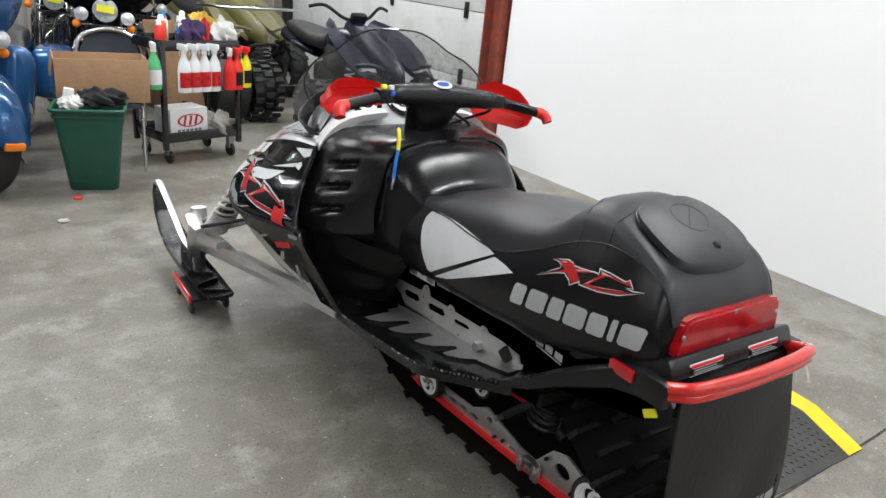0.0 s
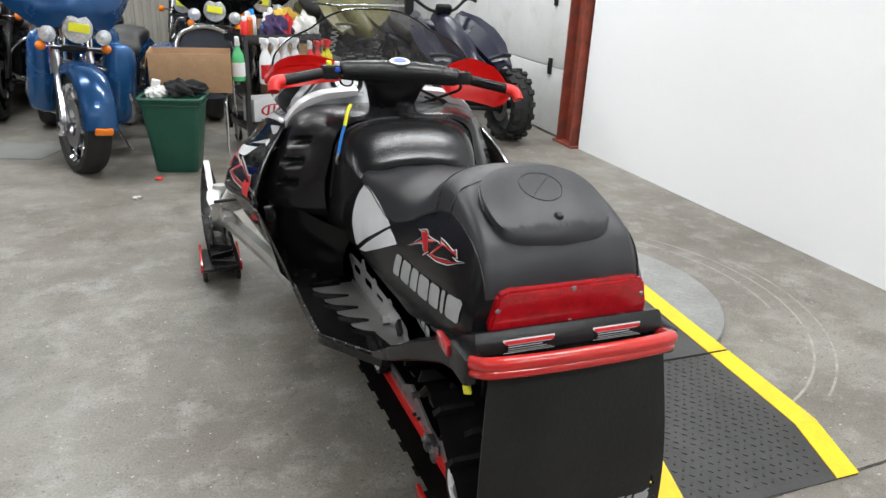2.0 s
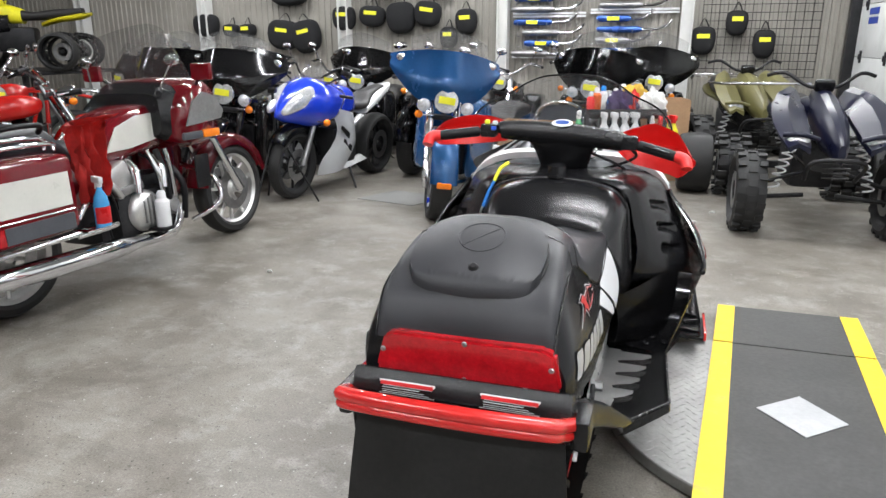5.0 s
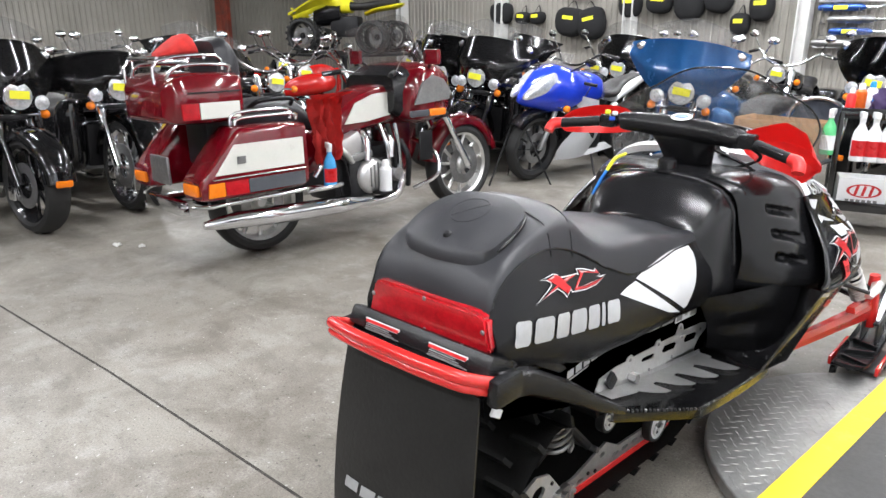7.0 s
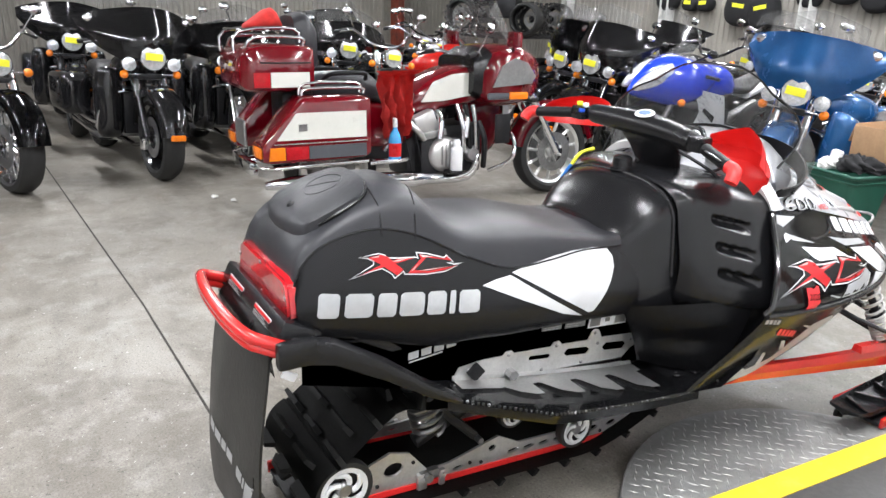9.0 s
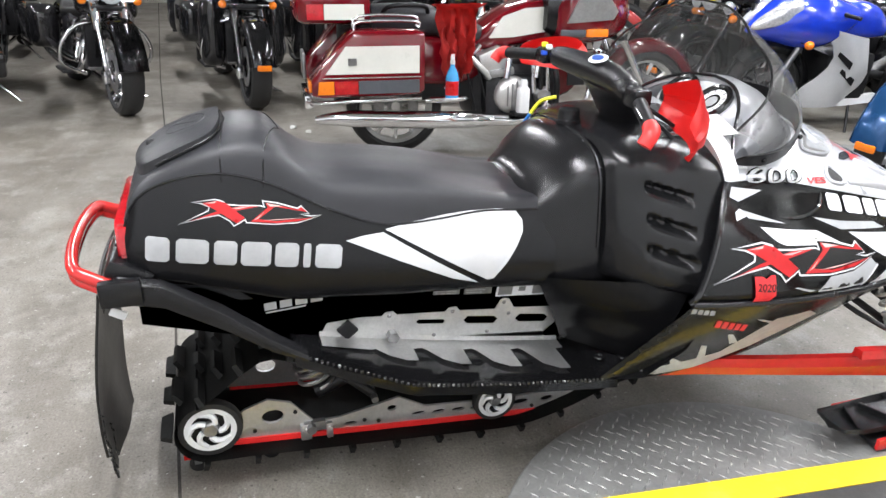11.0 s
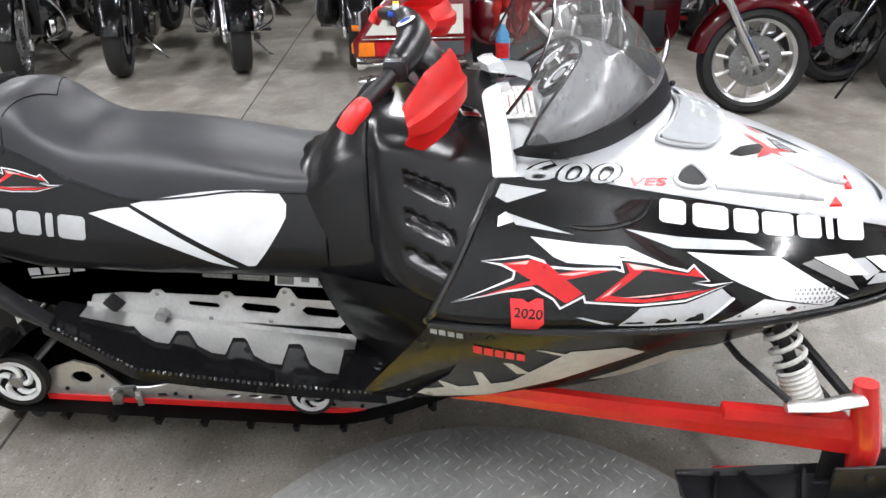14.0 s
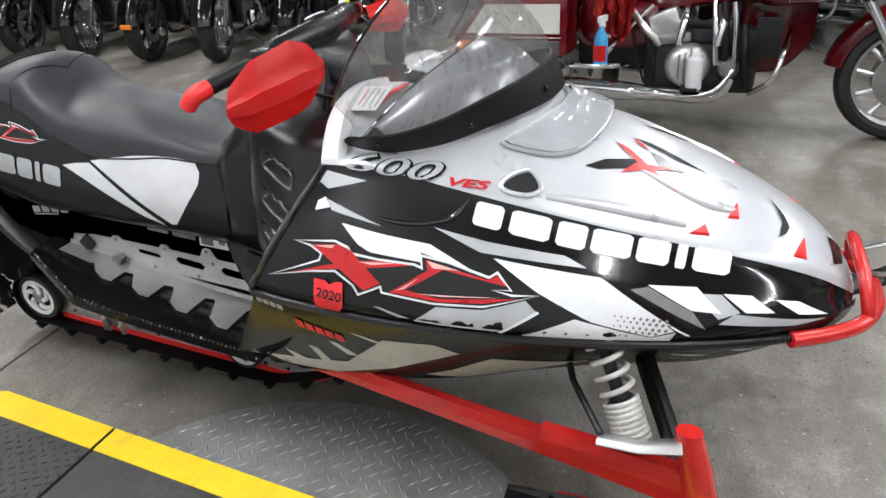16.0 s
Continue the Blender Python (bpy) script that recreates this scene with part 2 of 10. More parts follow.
def tube(bm, pts, r, seg=8, closed=False, flat=1.0, bend=0):
    """A round bar along points; r: one radius or one for each point; bend: points added between by a smooth curve."""
    pts = [Vector(p) for p in pts]
    rs = list(r) if isinstance(r, (list, tuple)) else [r] * len(pts)
    if bend:
        k = len(pts)
        new_pts = smooth_line(pts, bend, closed)
        rs = [float(np.interp(i / bend, range(k), rs)) for i in range(len(new_pts))] if not closed else [rs[0]] * len(new_pts)
        pts = new_pts
    rs = [float(v) for v in rs]
    rings, up = [], None
    k = len(pts)
    for i, p in enumerate(pts):
        a, b = (pts[(i - 1) % k], pts[(i + 1) % k]) if closed else (pts[max(i - 1, 0)], pts[min(i + 1, k - 1)])
        d = (b - a).normalized()
        if up is None:
            up = V(0, 0, 1) if abs(d.z) < 0.9 else V(0, 1, 0)
        u = (up - d * up.dot(d)).normalized()
        w = d.cross(u)
        up = u
        rings.append([p + rs[i] * (math.cos(q) * w + flat * math.sin(q) * u) for q in (2 * math.pi * j / seg for j in range(seg))])
    loft(bm, rings, True, not closed, closed)


def lathe(bm, profile, m=None, seg=24, a0=0.0, a1=360.0):
    """Turns a profile of (radius, height) round the axis z, then lays it by m."""
    m = m or Matrix.Identity(4)
    full = abs(a1 - a0) >= 359.9
    k = seg if full else seg + 1
    rings = [[m @ V(r * math.cos(q), r * math.sin(q), h) for r, h in profile] for q in (radians(a0 + (a1 - a0) * i / seg) for i in range(k))]
    loft(bm, rings, False, False, full)


def axis_x(x, y, z):
    """Lays the axis z of a lathe along x, at a place."""
    return Matrix.Translation((x, y, z)) @ Matrix.Rotation(radians(90), 4, "Y")


def cyl(bm, a, b, r, seg=16, r2=None):
    tube(bm, [a, b], [r, r if r2 is None else r2], seg)


def plate(bm, poly, thick, m):
    """An outline of (u, v) made into a plate of that thickness, laid by m (u, v, thickness as x, y, z)."""
    a = [bm.verts.new(m @ V(u, v, 0)) for u, v in poly]
    b = [bm.verts.new(m @ V(u, v, thick)) for u, v in poly]
    n = len(poly)
    bm.faces.new(a)
    bm.faces.new(b[::-1])
    for i in range(n):
        bm.faces.new((a[i], b[i], b[(i + 1) % n], a[(i + 1) % n]))


def side_plane(x):
    """Lays a plate's u along y, v along z, thickness along x from x."""
    return Matrix(((0, 0, 1, x), (1, 0, 0, 0), (0, 1, 0, 0), (0, 0, 0, 1)))


def blob(bm, c, r, s=(1, 1, 1), seg=12, rot=None):
    res = bmesh.ops.create_uvsphere(bm, u_segments=seg, v_segments=max(6, seg // 2 + 2), radius=r)
    m = Matrix.Translation(c) @ (rot.to_4x4() if rot is not None else Matrix.Identity(4)) @ Matrix.Diagonal((*s, 1))
    bmesh.ops.transform(bm, matrix=m, verts=res["verts"])


def BM():
    return bmesh.new()


def structure(name, bm, material, label, category, smooth=0):
    return tagged(part(name, bm, material, None, "", smooth), label, category, kind="structure")
# ---- the hall ----
XL, XR, YN, YF, HT = -13.0, 2.40, -7.0, 9.7, 4.2

bm = BM()
box(bm, ((XL + XR + 0.6) / 2, (YN + YF) / 2, -0.1), (XR + 0.6 - XL, YF - YN, 0.2))
floor = structure("floor", bm, CONCRETE, "stained grey concrete slab with worn patches", "floor")

# sawn joints: narrow dark grooves filled with dirt
JOINT = shade("joint_dirt", (0.05, 0.045, 0.04), 0.9, var=0.4, scale=30)
bm = BM()
line = [(XL, -0.1), (-5.7, 0.28), (-2.95, 0.455), (-1.776, 0.532), (-0.5, 0.58), (0.04, 0.603), (1.3, 0.66), (XR, 0.73)]
for (x0, y0), (x1, y1) in zip(line, line[1:]):
    plate(bm, [(x0, y0 - 0.004), (x1, y1 - 0.004), (x1, y1 + 0.005), (x0, y0 + 0.005)], 0.0015, Matrix.Translation((0, 0, 0.0005)))
structure("floor_joint", bm, JOINT, "dirty sawn joint in the concrete slab", "floor joint")

bm = BM()
box(bm, (XR + 0.08 + 0.173, (YN + 4.53) / 2, HT / 2), (0.16, 4.53 - YN, HT), Matrix.Rotation(radians(1.72), 3, "Z"))
structure("wall_east", bm, WALL_WHITE, "plain bright white painted wall panel", "wall")

bm = BM()
for dy in (0.0, 0.16):
    box(bm, (XR + 0.03, 4.575 + dy * 1.4, HT / 2), (0.18, 0.014, HT))
box(bm, (XR + 0.03, 4.687, HT / 2), (0.012, 0.21, HT))
box(bm, (XR + 0.06, 4.687, 0.008), (0.26, 0.34, 0.016))
structure("post", bm, POST_RED, "rusty red-oxide steel column beside the garage door", "column")

# sectional garage door: four ribbed panels, hinges on the joints
door = thing("door_1", XR + 0.03, 7.0, 0, "closed white sectional garage door with scuffs", "garage door", kind="structure")
for i in range(7):
    bm = BM()
    box(bm, (XR + 0.03, 7.02, 0.302 + i * 0.58), (0.05, 4.42, 0.573), bevel=0.006)
    part("panel", bm, DOOR_WHITE, door)
for i in range(1, 7):
    for y in (5.15, 6.5, 7.84, 8.9):
        bm = BM()
        box(bm, (XR - 0.005, y, 0.015 + i * 0.58), (0.02, 0.05, 0.14), bevel=0.004)
        cyl(bm, (XR - 0.018, y, i * 0.58 - 0.015), (XR - 0.018, y, i * 0.58 + 0.045), 0.012, 8)
        part("hinge", bm, DARK_STEEL, door)
BLUE_PAINT = shade("blue_sticker", (0.02, 0.05, 0.3), 0.5)
for y, z, a, b in ((8.6, 1.62, 0.4, 0.18), (7.07, 1.54, 0.16, 0.3), (5.78, 1.6, 0.46, 0.2)):
    bm = BM()
    for k in range(2):
        box(bm, (XR + 0.003, y, z + (k - 0.5) * b * 0.55), (0.004, a, b * 0.4))
    part("sticker", bm, BLUE_PAINT, door, "faded blue sticker")
# dark sheet added close behind the door; it darkens the gaps round the panels
bm = BM()
box(bm, (XR + 0.1, 7.2, HT / 2), (0.06, 5.0, HT))
structure("wall_behind_door", bm, DARK_STEEL, "dark backing sheet added close behind the garage door", "wall")
bm = BM()
box(bm, (XR - 0.04, 9.3, 1.5), (0.12, 0.1, 3.0), bevel=0.01)
structure("door_track", bm, DARK_STEEL, "dark steel garage door track", "door track")


def ribbed(name, p0, p1, label):
    """A wall of upright ribbed sheet between two points of the plan."""
    a, b = V(*p0, 0), V(*p1, 0)
    d = b - a
    n = V(-d.y, d.x, 0).normalized()
    k = int(d.length / 0.1)
    bm_ = BM()
    outer = []
    for i in range(k + 1):
        for o, s in ((0, 0.0), (0.35, 0.0), (0.45, 0.018), (0.9, 0.018)):
            outer.append(a + d * min(1, (i + o) / (k + 1)) + n * s)
    rows_ = [[bm_.verts.new(p + V(0, 0, z)) for p in outer] for z in (0, HT)]
    for i in range(len(outer) - 1):
        bm_.faces.new((rows_[0][i], rows_[0][i + 1], rows_[1][i + 1], rows_[1][i]))
    m_ = Matrix.Translation((a + b) / 2 - n * 0.06 + V(0, 0, HT / 2)) @ Matrix.Rotation(math.atan2(d.y, d.x), 4, "Z")
    box(bm_, (0, 0, 0), (d.length, 0.1, HT))
    bmesh.ops.transform(bm_, matrix=m_, verts=bm_.verts[-8:])
    return structure(name, bm_, WALL_METAL, label, "wall")


ribbed("wall_north", (XR + 0.5, YF), (XL, YF), "pale ribbed sheet metal wall of the hall")
ribbed("wall_west", (XL, YF), (XL, YN), "pale ribbed sheet metal side wall")
bm = BM()
box(bm, ((XL + XR) / 2, YN - 0.08, HT / 2), (XR - XL + 1, 0.16, HT))
structure("wall_south", bm, WALL_METAL, "plain pale wall behind the camera", "wall")
bm = BM()
box(bm, ((XL + XR + 0.6) / 2, (YN + YF) / 2, HT + 0.05), (XR + 1 - XL, YF - YN + 0.4, 0.1))
structure("ceiling", bm, CEILING, "dim unlit ceiling of the hall", "ceiling")

# fluorescent battens, out of view: number and places invented, some dropped to shape shade
for y in (-2.6, 0.9, 4.4, 7.9):
    for x in (-9.5, -5.9, -2.3, 1.0):
        if (x == -9.5 and y != 4.4) or (x == -5.9 and y == 4.4) or (x == -2.3 and y == 0.9):
            continue
        e = thing("ceiling_light", x, y, HT - 0.45, "hanging twin-tube fluorescent ceiling light", "ceiling light", "hall lights", turn=8)
        LOCAL[0] = 1
        bm = BM()
        box(bm, (0, 0, 0.03), (2.4, 0.16, 0.05), bevel=0.008)
        part("housing", bm, WHITE_PAINT, e)
        for s in (-0.045, 0.045):
            bm = BM()
            cyl(bm, (-1.18, s, -0.015), (1.18, s, -0.015), 0.014, 8)
            part("tube", bm, TUBE, e)
        for s in (-0.9, 0.9):
            bm = BM()
            cyl(bm, (s, 0, 0.05), (s, 0, 0.46), 0.004, 6)
            part("hanger", bm, DARK_STEEL, e)
        LOCAL[0] = None
        # area lamp added below each batten to carry the tubes' light
        la = bpy.data.lights.new("tube_lamp", "AREA")
        la.shape, la.size, la.size_y, la.energy, la.color = "RECTANGLE", 2.3, 0.14, LAMP_POWER, (0.955, 0.985, 1.0)
        lo = new("tube_lamp", la)
        lo.matrix_basis = pose(x, y, HT - 0.5, 0, 0, 8)

# ---- low wheel-chock stand beside the machine: rubber deck, yellow edges, turning plate ----
DECK = 0.062
deck = thing("motorcycle_stand", 0.95, 1.9, 0, "low black ramp platform with yellow edge stripes", "ramp")


def deck_x(y):
    """The left and right edges of the deck at y."""
    return 0.505 + 0.094 * (y - 1.3), 1.197 + 0.062 * (y - 1.3)


def strip(name, y0, y1, f0, f1, z0, z1, mat_, up=0.0, label=""):
    """A board of the deck between y0 and y1, between two fractions of its width, at the heights z0 (at y0) and z1."""
    bm_ = BM()
    out = []
    for y, z in ((y0, z0), (y1, z1)):
        l, r = deck_x(y)
        out.append((V(l + (r - l) * f0, y, z), V(l + (r - l) * f1, y, z)))
    (a, b), (c, d) = out
    lift = V(0, 0, up)
    top = [bm_.verts.new(p + lift) for p in (a, b, d, c)]
    low = [bm_.verts.new(V(p.x, p.y, max(0.0, p.z - 0.03 if up == 0 else p.z))) for p in (a, b, d, c)]
    bm_.faces.new(top)
    bm_.faces.new(low[::-1])
    for i in range(4):
        bm_.faces.new((low[i], low[(i + 1) % 4], top[(i + 1) % 4], top[i]))
    return part(name, bm_, mat_, deck, label, 0)


for y0, y1, z0, z1 in ((0.64, 0.84, 0.004, DECK), (0.84, 1.29, DECK, DECK), (1.302, 2.53, DECK, DECK), (2.542, 3.02, DECK, DECK)):
    strip("board", y0, y1, 0.0, 1.0, z0, z1, MAT_BLACK)
    strip("edge_stripe", y0, y1, 0.0, 0.125, z0, z1, YELLOW, 0.003, "worn yellow painted edge")
    strip("edge_stripe", y0, y1, 0.875, 1.0, z0, z1, YELLOW, 0.003, "worn yellow painted edge")
bm = BM()
plate(bm, [(0.907, 2.076), (1.04, 1.905), (0.884, 1.767), (0.743, 1.936)], 0.003, Matrix.Translation((0, 0, DECK + 0.001)))
part("diamond", bm, DECAL_SILVER, deck, "pale grey diamond sheet")
# raised nubs of the near boards
bm = BM()
for i in range(26):
    for j in range(15):
        y = 0.68 + i * 0.024
        l, r = deck_x(y)
        x = l + (r - l) * (0.15 + 0.7 * (j + 0.5 * (i % 2)) / 15)
        z = DECK if y > 0.84 else 0.004 + (DECK - 0.004) * (y - 0.64) / 0.2
        box(bm, (x, y, z + 0.001), (0.016, 0.006, 0.003), Matrix.Rotation(radians(45 if (i + j) % 2 else -45), 3, "Z"))
tagged(part("nub_relief", bm, MAT_BLACK, deck, "", 0), kind="stuff")

disc = thing("turning_plate", 0.87, 1.96, 0, "round aluminium tread plate under the rubber deck", "turntable")
DC = (0.872, 1.96, 0.672)
bm = BM()
lathe(bm, [(0, 0.048), (DC[2] - 0.004, 0.048), (DC[2], 0.044), (DC[2], 0.008), (0, 0.008)], Matrix.Translation((DC[0], DC[1], 0)), 96)
part("plate", bm, TREAD, disc)
bm = BM()
lathe(bm, [(DC[2] - 0.03, 0.0), (DC[2] - 0.03, 0.012), (DC[2] - 0.05, 0.012), (DC[2] - 0.05, 0.0)], Matrix.Translation((DC[0], DC[1], 0)), 64)
part("rim", bm, DARK_STEEL, disc)
bm = BM()
k = 0
q = 0.043
for i in range(-18, 19):
    for j in range(-18, 19):
        x, y = i * q + (j % 2) * q / 2, j * q * 0.62
        l, r = deck_x(DC[1] + y)
        if math.hypot(x, y) > DC[2] - 0.02 or l + 0.02 < DC[0] + x < r - 0.02:
            continue
        a = radians(38 if (i + j) % 2 else -38)
        dx, dy = math.cos(a), math.sin(a)
        p = V(DC[0] + x, DC[1] + y, 0.048)
        vs = [bm.verts.new(p + V(*o)) for o in ((-0.017 * dx, -0.017 * dy, 0), (0.0036 * dy, -0.0036 * dx, 0), (0.017 * dx, 0.017 * dy, 0), (-0.0036 * dy, 0.0036 * dx, 0), (0, 0, 0.0022))]
        for n in range(4):
            bm.faces.new((vs[n], vs[(n + 1) % 4], vs[4]))
tagged(part("tread", bm, TREAD, disc, "", 0), kind="stuff")
# ---- the snowmobile, nose down by a few degrees on three wheeled dollies ----
from mathutils.bvhtree import BVHTree

sled = thing("snowmobile", 0, 1.8, 0, "black, silver and red two-stroke trail snowmobile parked on dollies", "snowmobile")


def tree_of(*obs):
    """A tree for ray casts, of meshes that stand in the world's axes."""
    vs, fs = [], []
    for o in obs:
        n = len(vs)
        vs += [v.co.copy() for v in o.data.vertices]
        fs += [[i + n for i in p.vertices] for p in o.data.polygons]
    return BVHTree.FromPolygons(vs, fs)


WAYS = {"right": (V(1, 0, 0), lambda u, v: V(0, u, v)), "left": (V(-1, 0, 0), lambda u, v: V(0, u, v)), "top": (V(0, 0, 1), lambda u, v: V(u, v, 0)), "rear": (V(0, -1, 0), lambda u, v: V(u, 0, v))}


def drape(bm, poly, tree, way, lift=0.0015, step=0.03, start=2.0):
    """Lays a flat outline onto a surface, from one side; bm may hold flat faces already (poly None)."""
    out, to3 = WAYS[way]
    tmp = BM() if poly is not None else bm
    if poly is not None:
        try:
            tmp.faces.new([tmp.verts.new((u, v, 0)) for u, v in poly])
        except ValueError:
            return
    tmp.normal_update()
    bmesh.ops.triangulate(tmp, faces=tmp.faces)
    for _ in range(6):
        long_edges = [e for e in tmp.edges if e.calc_length() > step]
        if not long_edges:
            break
        bmesh.ops.subdivide_edges(tmp, edges=long_edges, cuts=1)
        bmesh.ops.triangulate(tmp, faces=tmp.faces)
    for v in tmp.verts:
        base = to3(v.co.x, v.co.y)
        hit, normal, _, _ = tree.ray_cast(base + out * start, -out)
        if hit is None:
            hit, normal, _, _ = tree.find_nearest(base + out * 0.3)
        if normal.dot(out) < 0:
            normal = -normal
        v.co = hit + normal * lift
    if poly is not None:
        me = bpy.data.meshes.new("t")
        tmp.to_mesh(me)
        bm.from_mesh(me)
        tmp.free()
        bpy.data.meshes.remove(me)


def decal(name, polys, tree, way, mat_, parent, lift=0.0015, label="", step=0.03):
    bm_ = BM()
    for p in polys:
        drape(bm_, p, tree, way, lift, step)
    return part(name, bm_, mat_, parent, label, 60)


def lettering(name, text, u0, v0, u1, v1, height, tree, way, mat_, parent, lift=0.002, shear=0.0, label="", bold=0.0, inset=0.0, step=0.018):
    """Writing in the built-in font from (u0, v0) along to (u1, v1), squeezed to that length, laid on a surface."""
    cu = bpy.data.curves.new("t", "FONT")
    cu.body, cu.size, cu.shear, cu.offset = text, 1.0, shear, bold - inset
    o = bpy.data.objects.new("t", cu)
    me = bpy.data.meshes.new_from_object(o)
    bm_ = BM()
    bm_.from_mesh(me)
    bpy.data.objects.remove(o)
    bpy.data.curves.remove(cu)
    bpy.data.meshes.remove(me)
    xs, ys = [v.co.x for v in bm_.verts], [v.co.y for v in bm_.verts]
    # an inset text keeps the place of the bolder one that it lies in
    w, h, x0, y0 = max(xs) - min(xs) + 2 * inset, max(ys) - min(ys) + 2 * inset, min(xs) - inset, min(ys) - inset
    du, dv = u1 - u0, v1 - v0
    ln = math.hypot(du, dv)
    for v in bm_.verts:
        a, b = (v.co.x - x0) / w, (v.co.y - y0) / h * height
        v.co = V(u0 + du * a - dv / ln * b, v0 + dv * a + du / ln * b, 0)
    drape(bm_, None, tree, way, lift, step)
    return part(name, bm_, mat_, parent, label, 60)


def lerp_rows(rows, y):
    """Values between rows (y, a, b, ...), smooth."""
    ys = [r[0] for r in rows]
    i = max(0, min(len(ys) - 2, int(np.searchsorted(ys, y)) - 1))
    out = []
    t = (y - ys[i]) / (ys[i + 1] - ys[i])
    for k in range(1, len(rows[0])):
        p1, p2 = rows[i][k], rows[i + 1][k]
        h = ys[i + 1] - ys[i]
        m1 = (p2 - rows[i - 1][k]) / (ys[i + 1] - ys[i - 1]) if i > 0 else (p2 - p1) / h
        m2 = (rows[i + 2][k] - p1) / (ys[i + 2] - ys[i]) if i + 2 < len(ys) else (p2 - p1) / h
        out.append((2 * t**3 - 3 * t * t + 1) * p1 + (t**3 - 2 * t * t + t) * h * m1 + (-2 * t**3 + 3 * t * t) * p2 + (t**3 - t * t) * h * m2)
    return out


# seat: y, bottom z, bottom half width, seam z, seam half width, top z, top half width
SEAT = [
    (0.594, 0.705, 0.200, 0.790, 0.178, 0.812, 0.13),
    (0.615, 0.694, 0.210, 0.840, 0.180, 0.868, 0.12),
    (0.655, 0.682, 0.216, 0.876, 0.182, 0.908, 0.12),
    (0.730, 0.664, 0.221, 0.898, 0.180, 0.948, 0.12),
    (0.805, 0.642, 0.224, 0.900, 0.178, 0.974, 0.115),
    (0.872, 0.620, 0.225, 0.884, 0.178, 0.984, 0.11),
    (0.930, 0.602, 0.226, 0.860, 0.182, 0.970, 0.11),
    (0.985, 0.594, 0.226, 0.830, 0.190, 0.915, 0.12),
    (1.050, 0.590, 0.227, 0.796, 0.196, 0.882, 0.13),
    (1.170, 0.578, 0.229, 0.752, 0.205, 0.868, 0.135),
    (1.300, 0.572, 0.232, 0.752, 0.205, 0.850, 0.135),
    (1.420, 0.568, 0.236, 0.760, 0.200, 0.822, 0.13),
    (1.520, 0.560, 0.238, 0.752, 0.195, 0.798, 0.13),
    (1.620, 0.552, 0.240, 0.745, 0.190, 0.790, 0.13),
]
ys = np.linspace(0.594, 1.62, 60)
low, high = [], []
for y in ys:
    zb, hb, zs, hs, zt, ht = lerp_rows(SEAT, y)
    side = [V(hb * 0.93, y, zb - 0.012), V(hb, y, zb), V(hb + 0.004, y, zb + (zs - zb) * 0.4), V(hb * 0.4 + hs * 0.6 + 0.006, y, zb + (zs - zb) * 0.75), V(hs, y, zs)]
    side = smooth_line(side, 3)
    low.append(side)
    arch = smooth_line([V(hs, y, zs), V(hs * 0.55 + ht * 0.45 + 0.012, y, zs + (zt - zs) * 0.62), V(ht, y, zt - 0.012), V(ht * 0.5, y, zt - 0.001), V(0, y, zt)], 4)
    high.append(arch + [V(-p.x, p.y, p.z) for p in arch[-2::-1]])
seat = part("seat", BM(), VINYL, sled)  # its cover pieces hang below it
bm = BM()
rows_r = loft(bm, low, False)
rows_l = loft(bm, [[V(-p.x, p.y, p.z) for p in r] for r in low], False)
for end in (0, -1):
    a, b = rows_r[end], rows_l[end]
    try:
        bm.faces.new(a + b[::-1])
    except ValueError:
        pass
bm.to_mesh(seat.data)
bm.free()
seat.data.materials.clear()
seat.data.materials.append(VINYL)
seat.data.polygons.foreach_set("use_smooth", [True] * len(seat.data.polygons))
seat.data.set_sharp_from_angle(angle=radians(50))
seat["label"] = "black vinyl seat sides"
bm = BM()
rows_t = loft(bm, high, False)
for end in (0, -1):
    bm.faces.new(rows_t[end])
cushion = part("cushion", bm, VINYL_GREY, seat, "dark grey grained seat top", 60)
seat_tree = tree_of(seat, cushion)
# piping along the seams
for s in (1, -1):
    bm = BM()
    tube(bm, [V(s * (r[-1].x + 0.001), r[-1].y, r[-1].z + 0.001) for r in low], 0.0028, 6)
    part("piping", bm, BLACK_PLASTIC, seat)
# seams across the hump
for y0, y1 in ((0.83, 0.81), (0.955, 0.9)):
    bm = BM()
    pts = []
    for i in range(25):
        x = -0.185 + 0.37 * i / 24
        hit = seat_tree.ray_cast(V(x, y0 + (y1 - y0) * abs(x) / 0.18, 2), V(0, 0, -1))[0]
        if hit:
            pts.append(hit + V(0, 0, 0.0005))
    tube(bm, pts, 0.0018, 5)
    part("stitching", bm, BLACK_PLASTIC, seat)
# storage lid on the hump
bm = BM()
outline = [V(x, y, 0) for x, y in ((-0.1, 0.65), (0.0, 0.636), (0.1, 0.65), (0.137, 0.695), (0.125, 0.78), (0.08, 0.816), (0, 0.822), (-0.08, 0.816), (-0.125, 0.78), (-0.137, 0.695))]
outline = [(p.x, p.y) for p in smooth_line(outline, 4, True)]
drape(bm, outline, seat_tree, "top", 0.019, 0.025)
rim = [e for e in bm.edges if e.is_boundary]
ext = bmesh.ops.extrude_edge_only(bm, edges=rim)
for v in [g for g in ext["geom"] if isinstance(g, bmesh.types.BMVert)]:
    v.co.z -= 0.026
lid = part("storage_lid", bm, VINYL_GREY, seat, "padded rear storage lid", 60)
bm = BM()
pts = [seat_tree.ray_cast(V(x, y, 2), V(0, 0, -1))[0] + V(0, 0, 0.006) for x, y in outline]
tube(bm, pts, 0.005, 6, closed=True)
part("lid_seal", bm, BLACK_PLASTIC, seat)
bm = BM()
